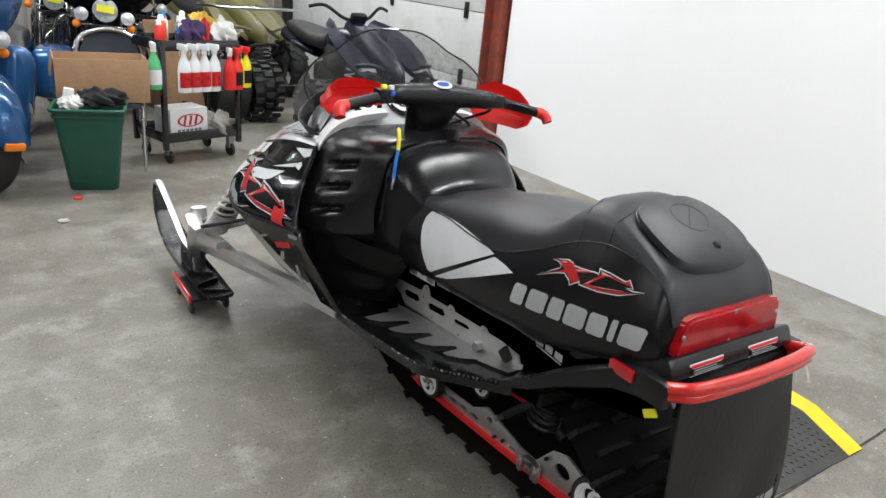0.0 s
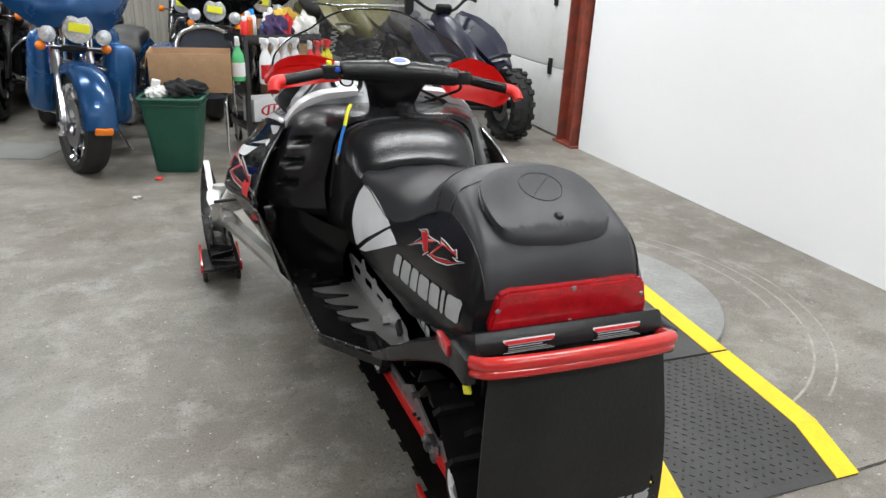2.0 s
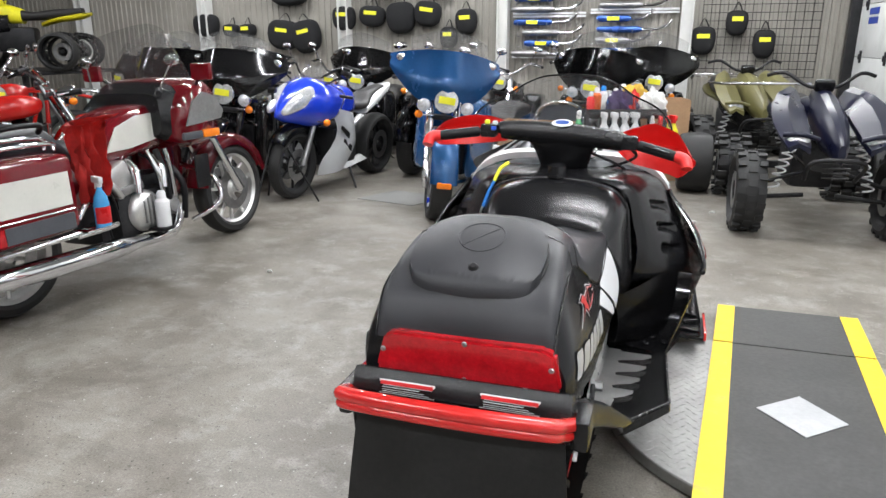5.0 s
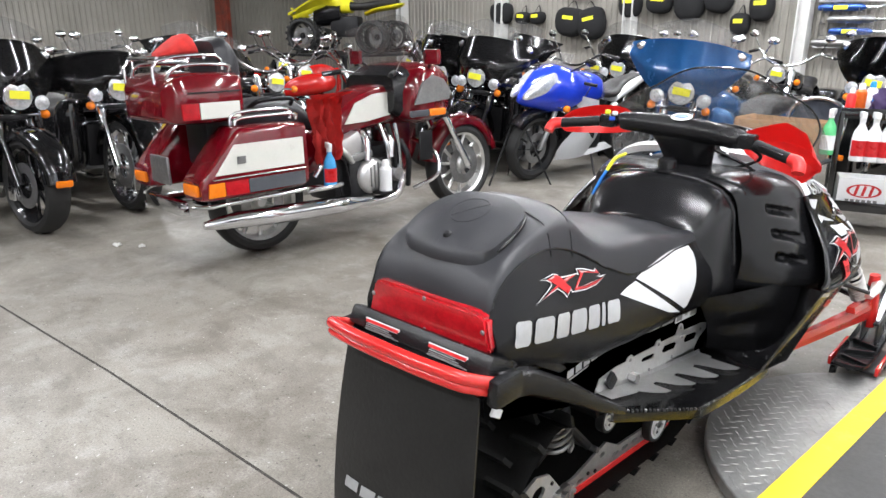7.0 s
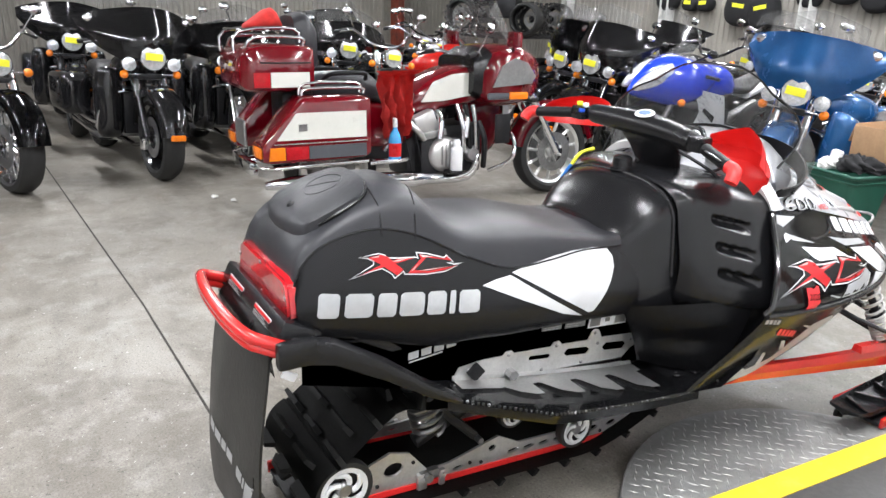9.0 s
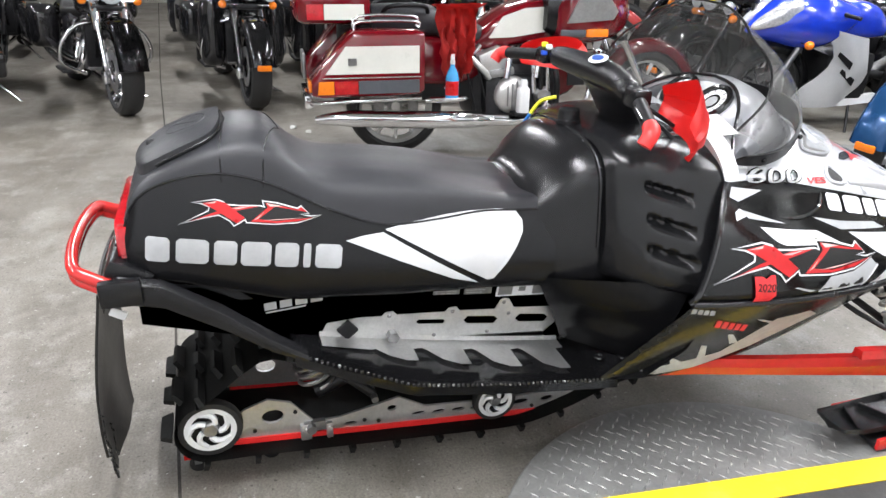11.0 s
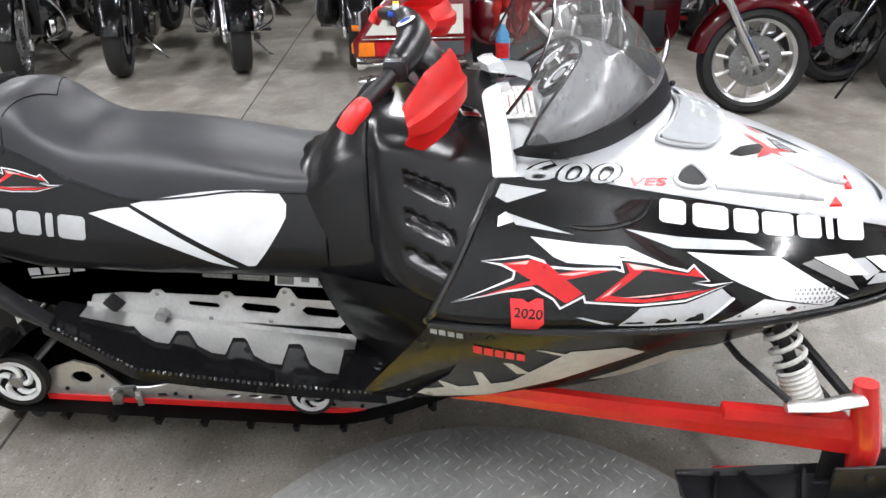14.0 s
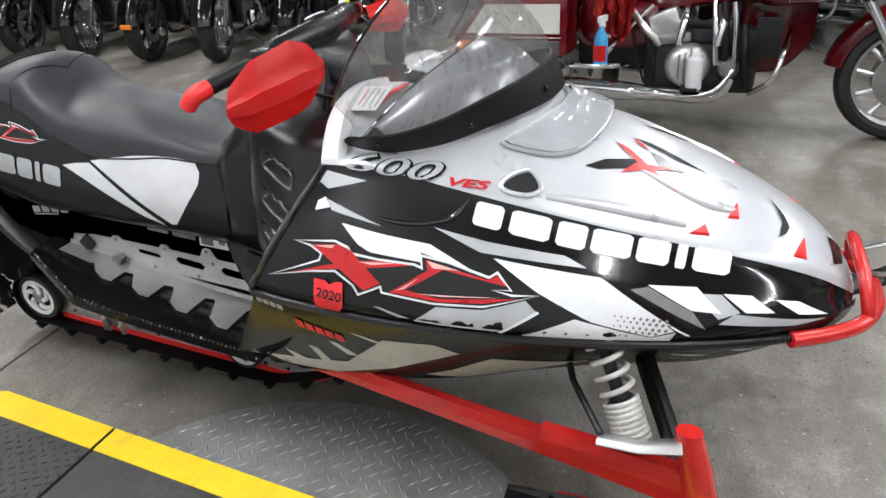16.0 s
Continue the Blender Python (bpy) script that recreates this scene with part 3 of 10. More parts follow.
hit, nrm, _, _ = seat_tree.ray_cast(V(0.004, 0.668, 2), V(0, 0, -1))
m = Matrix.Translation(hit + nrm * 0.019) @ nrm.to_track_quat("Z", "Y").to_matrix().to_4x4()
lathe(bm, [(0.0, 0.006), (0.006, 0.006), (0.009, 0.003), (0.011, 0.0)], m, 16)
part("lid_button", bm, BLACK_MATT, lid, "small black lid snap")

# a plain struck-through ring pressed into the lid
lid_tree = tree_of(lid)
bm = BM()
ring_ = [lid_tree.ray_cast(V(0.0 + 0.048 * math.cos(q), 0.742 + 0.045 * math.sin(q), 2), V(0, 0, -1))[0] for q in np.linspace(0, 2 * math.pi, 28, endpoint=False)]
tube(bm, ring_, 0.0016, 6, closed=True)
tube(bm, [lid_tree.ray_cast(V(0.034 * f, 0.742 + 0.032 * f, 2), V(0, 0, -1))[0] for f in np.linspace(-1, 1, 9)], 0.0015, 6)
part("lid_emblem", bm, VINYL_GREY, lid, "embossed struck-through ring")

# tail lamp and rear panel
bm = BM()
lamp = [(-0.175, 0.732), (-0.167, 0.721), (0.187, 0.721), (0.199, 0.732), (0.184, 0.801), (0.165, 0.811), (-0.137, 0.811), (-0.157, 0.801)]
plate(bm, lamp, 0.03, Matrix(((1, 0, 0, 0), (0, 0, 1, 0.576), (0, 1, 0, 0), (0, 0, 0, 1))))
bmesh.ops.bevel(bm, geom=[e for e in bm.edges], offset=0.006, segments=2, affect="EDGES")
tail = part("tail_light", bm, RED_LENS, sled, "wide red tail light lens")
for x, z in ((-0.158, 0.772), (0.178, 0.772), (0.01, 0.803), (0.01, 0.728)):
    bm = BM()
    lathe(bm, [(0, 0.003), (0.004, 0.003), (0.006, 0)], Matrix.Translation((x, 0.576, z)) @ Matrix.Rotation(radians(90), 4, "X"), 10)
    part("screw", bm, STEEL, tail)
bm = BM()
box(bm, (0.005, 0.592, 0.694), (0.44, 0.1, 0.05), Matrix.Rotation(radians(-28), 3, "X"), bevel=0.012)
rearp = part("rear_panel", bm, BLACK_PLASTIC, sled, "black plastic rear cover below the tail light")
panel_tree = tree_of(rearp)
for x0, x1 in ((-0.155, -0.04), (0.05, 0.165)):
    decal("warning_label", [[(x0, 0.6940), (x1, 0.6940), (x1, 0.7200), (x0, 0.7200)]], panel_tree, "rear", DECAL_WHITE, rearp, 0.001, "white warning label")
    decal("label_inset", [[(x0 + 0.003, 0.6970), (x1 - 0.003, 0.6970), (x1 - 0.003, 0.7100), (x0 + 0.003, 0.7100)]], panel_tree, "rear", DECAL_BLACK, rearp, 0.002)
    decal("label_band", [[(x0 + 0.003, 0.7110), (x1 - 0.003, 0.7110), (x1 - 0.003, 0.7175), (x0 + 0.003, 0.7175)]], panel_tree, "rear", DECAL_RED, rearp, 0.002)
    for i in range(3):
        z = 0.6985 + i * 0.0038
        decal("text_bar", [[(x0 + 0.008, z), (x1 - 0.01 - 0.01 * i, z), (x1 - 0.01 - 0.01 * i, z + 0.0016), (x0 + 0.008, z + 0.0016)]], panel_tree, "rear", DECAL_SILVER, rearp, 0.0026)

bm = BM()
loft(bm, [[V(x, 0.605, 0.71), V(x, 0.552, 0.688), V(x, 0.525, 0.655), V(x, 0.53, 0.61)] for x in (-0.205, 0.01, 0.225)], False)
bmesh.ops.solidify(bm, geom=bm.faces[:], thickness=0.005)
part("rear_valance", bm, BLACK_PLASTIC, sled, "", 40)

# rear grab bar: a flattened red tube round the tail, two ribs
bm = BM()
bar = [V(-0.226, 0.585, 0.668), V(-0.219, 0.515, 0.697), V(-0.2, 0.482, 0.712), V(-0.1, 0.467, 0.717), V(0.0, 0.464, 0.718), V(0.1, 0.467, 0.717), V(0.192, 0.482, 0.712), V(0.213, 0.515, 0.697), V(0.236, 0.585, 0.668)]
tube(bm, bar, 0.0145, 12, bend=5, flat=1.0)
bumper = part("rear_bumper", bm, RED_PAINT, sled, "glossy red tubular rear grab bar", 60)
bm = BM()
tube(bm, [p + V(0, 0.0, -0.02) for p in bar], 0.0115, 10, bend=5)
part("lower_rail", bm, RED_PAINT, bumper)
for s in (-1, 1):
    bm = BM()
    box(bm, (s * 0.235 + 0.008, 0.575, 0.668), (0.03, 0.09, 0.062), bevel=0.01)
    part("bracket", bm, BLACK_PLASTIC, bumper)
bm = BM()
box(bm, (-0.24, 0.65, 0.672), (0.014, 0.07, 0.026), bevel=0.003)
part("side_reflector", bm, RED_LENS, sled, "small red side reflector")

# snow flap, torn at its right edge
bm = BM()
rings = []
NU = 84
for i in range(121):
    v = i / 120
    z = 0.655 - 0.56 * v
    hw = 0.205 + 0.022 * math.sin(v * 2.4)
    row = []
    for j in range(NU + 1):
        u = j / NU
        x = 0.012 + hw * (2 * u - 1)
        row.append(V(x, 0.515 - 0.045 * math.sin(v * 2.2) + 0.012 * (2 * u - 1) ** 2 - 0.05 * max(0, v - 0.55) * 0.3 + 0.006 * math.sin(9 * u + 5 * v) * v, z + 0.018 * v * (2 * u - 1)))
    rings.append(row)
rows_ = loft(bm, rings, False)


def torn(p):
    """Ragged splits and a lost corner at the flap's right edge."""
    jag = 0.010 * math.sin(60 * p.z) + 0.004 * math.sin(190 * p.z + 1)
    for x0, z0, x1, z1, w in ((0.205, 0.36, 0.13, 0.09, 0.010), (0.09, 0.23, 0.075, 0.09, 0.008), (0.235, 0.30, 0.17, 0.20, 0.02)):
        if z1 < p.z < z0:
            t = (z0 - p.z) / (z0 - z1)
            if abs(p.x - (x0 + (x1 - x0) * t + jag)) < w * (0.3 + 0.9 * t):
                return True
    return p.x > 0.165 + jag and p.z < 0.19 + 0.6 * (p.x - 0.165)


bmesh.ops.delete(bm, geom=[f for f in bm.faces if torn(f.calc_center_median())], context="FACES")
sol = bmesh.ops.solidify(bm, geom=bm.faces[:], thickness=0.006)
FLAP_RUBBER = shade("worn_flap_rubber", (0.012, 0.012, 0.012), 0.42, spec=0.4, bump=0.4, fine=90, var=0.3, scale=9)
flap = part("snow_flap", bm, FLAP_RUBBER, sled, "black rubber snow flap, torn at a lower corner", 30)
flap_tree = tree_of(flap)
# the maker's name on the flap as plain blocks
for i, (a, b) in enumerate(((-0.165, -0.115), (-0.105, -0.055), (-0.047, -0.012), (-0.004, 0.045), (0.085, 0.13), (0.137, 0.15), (0.157, 0.2))):
    decal("maker_block", [[(a, 0.292), (b, 0.294), (b + 0.008, 0.326), (a + 0.008, 0.324)]], flap_tree, "rear", DECAL_SILVER, flap, 0.0015, "grey maker's mark block")

for x, y, z, mt, lb in ((-0.214, 0.575, 0.6, TAG_YELLOW, "yellow tie tag"), (0.232, 0.56, 0.612, DECAL_WHITE, "white tie tag")):
    bm = BM()
    box(bm, (x, y, z), (0.007, 0.036, 0.02), Matrix.Rotation(radians(-32), 3, "X"), bevel=0.003)
    part("tie_tag", bm, mt, sled, lb)

# tunnel
bm = BM()
rings = []
for y, zt, zl in ((0.60, 0.655, 0.56), (0.8, 0.66, 0.50), (1.0, 0.65, 0.44), (1.4, 0.60, 0.39), (1.75, 0.58, 0.34), (2.0, 0.56, 0.30)):
    rings.append([V(-0.19, y, zl), V(-0.19, y, zt - 0.02), V(-0.17, y, zt), V(0.18, y, zt), V(0.2, y, zt - 0.02), V(0.2, y, zl)])
loft(bm, rings, False)
bmesh.ops.solidify(bm, geom=bm.faces[:], thickness=0.004)
tunnel = part("tunnel", bm, BLACK_GLOSS, sled, "black painted tunnel over the track", 30)
tun_tree = tun_side = tree_of(tunnel)

SCRAPED = shade("scraped_black_edge", (0.012, 0.012, 0.012), 0.4, second=(0.55, 0.55, 0.54), mix_scale=90, lo=0.56, hi=0.62)
for s in (1, -1):
    X = lambda v: s * v + 0.004
    way = "right" if s > 0 else "left"
    # rear support arm from the bar to the running board
    bm = BM()
    rings = []
    for y, z, hh, x, tw in ((0.57, 0.665, 0.035, 0.226, 0.012), (0.66, 0.648, 0.036, 0.236, 0.016), (0.78, 0.585, 0.03, 0.262, 0.02), (0.88, 0.52, 0.022, 0.286, 0.022), (0.96, 0.478, 0.012, 0.3, 0.02)):
        rings.append([V(X(x + tw * c), y, z + hh * d) for c, d in ((-1, -0.9), (-0.2, -1), (0.8, -0.7), (1, 0), (0.8, 0.7), (-0.2, 1), (-1, 0.9))])
    loft(bm, rings)
    part("side_arm", bm, BLACK_PLASTIC, sled, "black plastic tail support arm")
    bm = BM()
    plate(bm, [(0.6, 0.655), (0.74, 0.645), (0.82, 0.6), (0.85, 0.6), (0.8, 0.64), (0.62, 0.67)], 0.006, side_plane(X(0.205)))
    part("side_skirt", bm, BLACK_PLASTIC, sled)
    # running board: toothed edge
    bm = BM()
    top, n = [], 40
    for i in range(n + 1):
        t = i / n
        y = 0.93 + (1.75 - 0.93) * t
        z = 0.478 - 0.148 * t + 0.012 * math.sin(math.pi * t) * -1
        xo = 0.3 + 0.115 * min(1, t * 3.2) - 0.012 * t
        top.append((V(X(0.2), y, z + 0.006), V(X(0.2 + (xo - 0.2) * 0.5), y, z + 0.002), V(X(xo), y, z), V(X(xo + 0.002), y, z - 0.024), V(X(xo - 0.012), y, z - 0.026)))
    loft(bm, top, False)
    bmesh.ops.solidify(bm, geom=bm.faces[:], thickness=0.003)
    board = part("running_board", bm, BLACK_GLOSS, sled, "black running board with worn bright edge", 30)
    board_tree = tree_of(board)
    bm = BM()
    for i in range(64):
        t = i / 64
        y = 0.94 + 0.8 * t
        z = 0.478 - 0.148 * t - 0.012 * math.sin(math.pi * t)
        xo = 0.3 + 0.115 * min(1, t * 3.2) - 0.012 * t
        box(bm, (X(xo - 0.002), y, z + 0.002), (0.005, 0.0055, 0.006), Matrix.Rotation(radians((i * 37) % 20 - 10), 3, "Z"))
    tagged(part("edge_teeth", bm, SCRAPED, board, "black edge teeth scraped to bright metal", 0), kind="stuff")
    # traction plate: upright web with slots and a toothed foot
    web = BM()
    outline_ = [(1.0, 0.465), (1.02, 0.502), (1.1, 0.506), (1.16, 0.501), (1.17, 0.511), (1.19, 0.511), (1.2, 0.5), (1.33, 0.489), (1.34, 0.5), (1.36, 0.5), (1.37, 0.487), (1.47, 0.477), (1.485, 0.502), (1.495, 0.507), (1.51, 0.502), (1.525, 0.474), (1.66, 0.458), (1.7, 0.446), (1.7, 0.425), (1.65, 0.41), (1.62, 0.385), (1.0, 0.448)]
    vs = [web.verts.new((u, v, 0)) for u, v in outline_]
    edges = [web.edges.new((vs[i], vs[(i + 1) % len(vs)])) for i in range(len(vs))]
    for c0, c1, hh in ((1.25, 1.33, 0.007), (1.38, 1.48, 0.012), (1.53, 1.63, 0.013)):
        zc0, zc1 = 0.476 - 0.112 * (c0 - 1.2), 0.476 - 0.112 * (c1 - 1.2)
        hole = [(c0 + hh, zc0 - hh), (c1 - hh, zc1 - hh), (c1, zc1), (c1 - hh, zc1 + hh), (c0 + hh, zc0 + hh), (c0, zc0)]
        hv = [web.verts.new((u, v, 0)) for u, v in hole]
        edges += [web.edges.new((hv[i], hv[(i + 1) % 6])) for i in range(6)]
    bmesh.ops.triangle_fill(web, edges=edges, use_beauty=True)
    bmesh.ops.transform(web, matrix=side_plane(X(0.207)), verts=web.verts)
    foot = []
    seq = [(1.0, 0.05), (1.12, 0.06)]
    y = 1.13
    for i in range(4):
        seq += [(y, 0.055), (y + 0.03, 0.085 + 0.012 * i), (y + 0.07, 0.105 + 0.014 * i), (y + 0.1, 0.105 + 0.014 * i), (y + 0.1, 0.05), (y + 0.125, 0.045)]
        y += 0.135
    seq += [(1.66, 0.05)]
    zf = lambda y: 0.478 - 0.148 * (y - 0.93) / 0.82 - 0.010 * math.sin(math.pi * (y - 0.93) / 0.82) + 0.009
    a = [(V(X(0.207), y, zf(y) + 0.012), V(X(0.212), y, zf(y) + 0.001), V(X(0.207 + w), y, zf(y))) for y, w in seq]
    loft(web, a, False)
    up_ = [(V(X(0.207), y, zf(y) + 0.012), V(X(0.207), y, 0.448 - 0.1016 * (y - 1.0))) for y in np.linspace(1.0, 1.62, 6)]
    loft(web, up_, False)
    bmesh.ops.solidify(web, geom=web.faces[:], thickness=0.003)
    tp = part("traction_plate", web, ALU, sled, "scratched bare aluminium traction plate with slots", 30)
    for y, z in ((1.05, 0.485), (1.18, 0.5), (1.35, 0.488), (1.495, 0.495), (1.51, 0.459), (1.65, 0.44), (1.12, 0.44), (1.3, 0.425), (1.45, 0.412)):
        bm = BM()
        lathe(bm, [(0, 0.004), (0.004, 0.003), (0.006, 0)], axis_x(X(0.2075), y, z) @ (Matrix.Identity(4) if s > 0 else Matrix.Rotation(radians(180), 4, "X")), 8)
        part("rivet", bm, STEEL, tp)
    bm = BM()
    cyl(bm, (X(0.205), 1.185, 0.446), (X(0.232), 1.185, 0.446), 0.016, 6)
    part("bolt", bm, STEEL, tp, "large hex bolt")
    bm = BM()
    box(bm, (X(0.213), 1.07, 0.48), (0.012, 0.04, 0.04), Matrix.Rotation(radians(40), 3, "X"), bevel=0.003)
    part("stop_pad", bm, BLACK_MATT, tp, "black square rubber pad")
    for k, w_ in enumerate((0.03, 0.012, 0.014)):
        bm = BM()
        y = 1.085 + 0.036 * k + (0.008 if k else 0)
        z = 0.448 - 0.1016 * (y - 1.0) - 0.016
        box(bm, (X(0.2105), y, z), (0.002, w_, 0.014), bevel=0.0005)
        part("stencil_bar", bm, BLACK_MATT, tp)
    # foot well: dark perforated toe plate
    bm = BM()
    loft(bm, [[V(X(0.2), y, z), V(X(xo), y, z2)] for y, z, xo, z2 in ((1.7, 0.36, 0.40, 0.335), (1.8, 0.37, 0.44, 0.35), (1.9, 0.44, 0.46, 0.43), (1.96, 0.56, 0.47, 0.55))], False)
    bmesh.ops.solidify(bm, geom=bm.faces[:], thickness=0.004)
    well = part("toe_board", bm, BLACK_GLOSS, sled, "black perforated toe board", 50)
    for i, (u, v) in enumerate(((0.25, 1.73), (0.29, 1.76), (0.33, 1.73), (0.25, 1.79), (0.3, 1.81), (0.35, 1.79), (0.39, 1.76))):
        bm = BM()
        lathe(bm, [(0.006, 0.0), (0.008, 0.003), (0.013, 0.003), (0.015, 0.0)], Matrix.Translation((X(u), v, 0.358 + 0.12 * max(0, v - 1.76))), 12)
        part("raised_hole", bm, BLACK_GLOSS, well)

# ---- tank and console ----
bm = BM()
TANK = [  # y, half width low, z low, half width mid, z mid, half width top, z top
    (1.545, 0.20, 0.56, 0.185, 0.70, 0.12, 0.792),
    (1.58, 0.225, 0.55, 0.2, 0.72, 0.13, 0.80),
    (1.63, 0.245, 0.545, 0.225, 0.75, 0.14, 0.855),
    (1.68, 0.26, 0.545, 0.238, 0.77, 0.15, 0.898),
    (1.75, 0.27, 0.54, 0.248, 0.79, 0.155, 0.915),
    (1.85, 0.275, 0.54, 0.252, 0.79, 0.155, 0.912),
    (1.98, 0.275, 0.54, 0.25, 0.78, 0.15, 0.9),
]
rings = []
for y in np.linspace(1.545, 1.98, 28):
    a, za, b, zb, c, zc = lerp_rows(TANK, y)
    half = smooth_line([V(a * 0.94, y, za - 0.01), V(a, y, za + 0.04), V(b, y, zb), V(b * 0.95, y, zb + (zc - zb) * 0.42), V(b * 0.8, y, zb + (zc - zb) * 0.76), V(b * 0.52, y, zb + (zc - zb) * 0.95), V(b * 0.22, y, zc + 0.002), V(0, y, zc + 0.004)], 4)
    rings.append(half + [V(-p.x, p.y, p.z) for p in half[-2::-1]])
r_ = loft(bm, rings, False)
bm.faces.new(r_[0])
tank = part("fuel_tank", bm, TANK_PLASTIC, sled, "black moulded plastic fuel tank and knee pad", 60)

bm = BM()
CONS = [  # y, half width low, z low, half width mid, z mid, half width top, z top
    (1.735, 0.275, 0.60, 0.262, 0.78, 0.17, 0.905),
    (1.76, 0.315, 0.595, 0.288, 0.80, 0.19, 0.915),
    (1.82, 0.375, 0.59, 0.325, 0.80, 0.21, 0.92),
    (1.88, 0.415, 0.585, 0.355, 0.80, 0.23, 0.92),
    (1.94, 0.445, 0.58, 0.375, 0.795, 0.25, 0.915),
    (2.02, 0.46, 0.575, 0.385, 0.79, 0.26, 0.905),
]
rings = []
for y in np.linspace(1.735, 2.02, 64):
    a, za, b, zb, c, zc = lerp_rows(CONS, y)
    half = smooth_line([V(a * 0.9, y, za - 0.03), V(a, y, za), V(a * 0.5 + b * 0.5 + 0.014, y, (za + zb) / 2), V(b, y, zb), V((b + c) / 2 + 0.02, y, (zb + zc) / 2 + 0.025), V(c, y, zc), V(c * 0.5, y, zc + 0.006), V(0, y, zc + 0.006)], 16)
    # the slots: three long scoops pressed into each flank
    ring = []
    for p in half:
        d = 0.0
        for zc_ in (0.668, 0.742, 0.818):
            zz = zc_ - 0.25 * (y - 1.86)
            w_ = (p.z - zz) / 0.015
            f_ = 1 - w_ * w_ if 0 <= w_ < 1 else (0.5 + 0.5 * math.cos(math.pi * w_ / 1.7) if -1.7 < w_ < 0 else 0.0)
            u = max(0.0, 1 - ((y - 1.868) / 0.058) ** 4) * f_
            d = max(d, u)
        ring.append(V(p.x - 0.028 * d, p.y, p.z))
    rings.append(ring + [V(-p.x, p.y, p.z) for p in ring[-2::-1]])
r_ = loft(bm, rings, False)
console = part("console", bm, TANK_PLASTIC, sled, "black ribbed plastic side console", 60)
tank_tree = tree_of(tank, console)
for s in (1, -1):
    bm = BM()
    rings = []
    for t in np.linspace(0, 1, 12):
        y0, y1 = 1.575 + 0.345 * t, 1.66 + 0.17 * t
        x0, x1 = 0.222 + 0.2 * t**0.8, 0.235 + 0.155 * t
        z0, z1 = 0.57 + 0.03 * t, 0.375 - 0.02 * t
        rings.append([V(s * (x0 + (x1 - x0) * f + 0.014 * math.sin(math.pi * f) - 0.02 * math.exp(-(((f - 0.55) / 0.12) ** 2)) * math.sin(math.pi * t)), y0 + (y1 - y0) * f, z0 + (z1 - z0) * f) for f in np.linspace(0, 1, 11)])
    loft(bm, rings, False)
    bmesh.ops.solidify(bm, geom=bm.faces[:], thickness=0.004)
    part("lower_shroud", bm, TANK_PLASTIC, sled, "black plastic lower knee shroud", 60)
bm = BM()
pts = []
for i in range(41):
    a = -1 + 2 * i / 40
    ang = a * 1.45
    hit = tank_tree.ray_cast(V(0.6 * math.sin(ang), 1.728 - 0.0 * abs(a), 0.62 + 0.6 * math.cos(ang)), V(-math.sin(ang), 0, -math.cos(ang)))[0]
    if hit:
        pts.append(hit)
tube(bm, pts, 0.006, 8)
part("tank_seam", bm, BLACK_PLASTIC, tank)
bm = BM()
lathe(bm, [(0, 0.045), (0.02, 0.045), (0.03, 0.038), (0.031, 0.012), (0.036, 0.01), (0.036, 0.0)], Matrix.Translation((0.0, 1.745, 0.918)), 20)
part("fuel_cap", bm, BLACK_PLASTIC, tank, "round black filler cap")
# lanyard
bm = BM()
line_ = smooth_line([V(-0.235, 1.70, 0.80), V(-0.22, 1.72, 0.85), V(-0.205, 1.735, 0.885), V(-0.19, 1.76, 0.925), V(-0.17, 1.8, 0.94)], 5)
mid_ = len(line_) // 2
tube(bm, [p + V(-0.008, -0.008, 0.008) for p in line_[: mid_ + 1]], 0.0055, 6)
LANYARD_BLUE = shade("blue_webbing", (0.02, 0.16, 0.5), 0.8, bump=0.5)
lan = part("lanyard", bm, LANYARD_BLUE, sled, "blue and yellow tether lanyard")
bm = BM()
tube(bm, [p + V(-0.008, -0.008, 0.008) for p in line_[mid_:]], 0.006, 6)
part("yellow_end", bm, TAG_YELLOW, lan)
bm = BM()
tube(bm, [V(-0.243, 1.69, 0.81), V(-0.25, 1.685, 0.79), V(-0.247, 1.69, 0.775)], 0.004, 6)
part("clip", bm, STEEL, lan)
# ---- hood, belly pan, windshield ----
# belt y, belt half width, belt z, shoulder half width, shoulder z, centre z
HOOD = [
    (1.862, 0.502, 0.592, 0.368, 0.843, 0.905),
    (1.93, 0.508, 0.585, 0.366, 0.842, 0.915),
    (2.02, 0.511, 0.578, 0.363, 0.835, 0.93),
    (2.12, 0.508, 0.568, 0.358, 0.822, 0.935),
    (2.24, 0.498, 0.558, 0.350, 0.800, 0.925),
    (2.36, 0.482, 0.549, 0.338, 0.776, 0.895),
    (2.48, 0.458, 0.540, 0.322, 0.750, 0.862),
    (2.60, 0.425, 0.530, 0.300, 0.722, 0.828),
    (2.72, 0.382, 0.520, 0.270, 0.692, 0.79),
    (2.84, 0.328, 0.508, 0.235, 0.658, 0.742),
    (2.94, 0.272, 0.500, 0.195, 0.622, 0.688),
    (3.02, 0.212, 0.492, 0.150, 0.582, 0.63),
    (3.07, 0.155, 0.487, 0.110, 0.545, 0.578),
    (3.10, 0.09, 0.485, 0.065, 0.512, 0.528),
]


def sheared(y, z):
    """The rear edge of the bodywork leans forward with height; the lean fades towards the nose."""
    return y + (z - 0.592) * 0.58 * max(0.0, min(1.0, (2.75 - y) / 0.85))


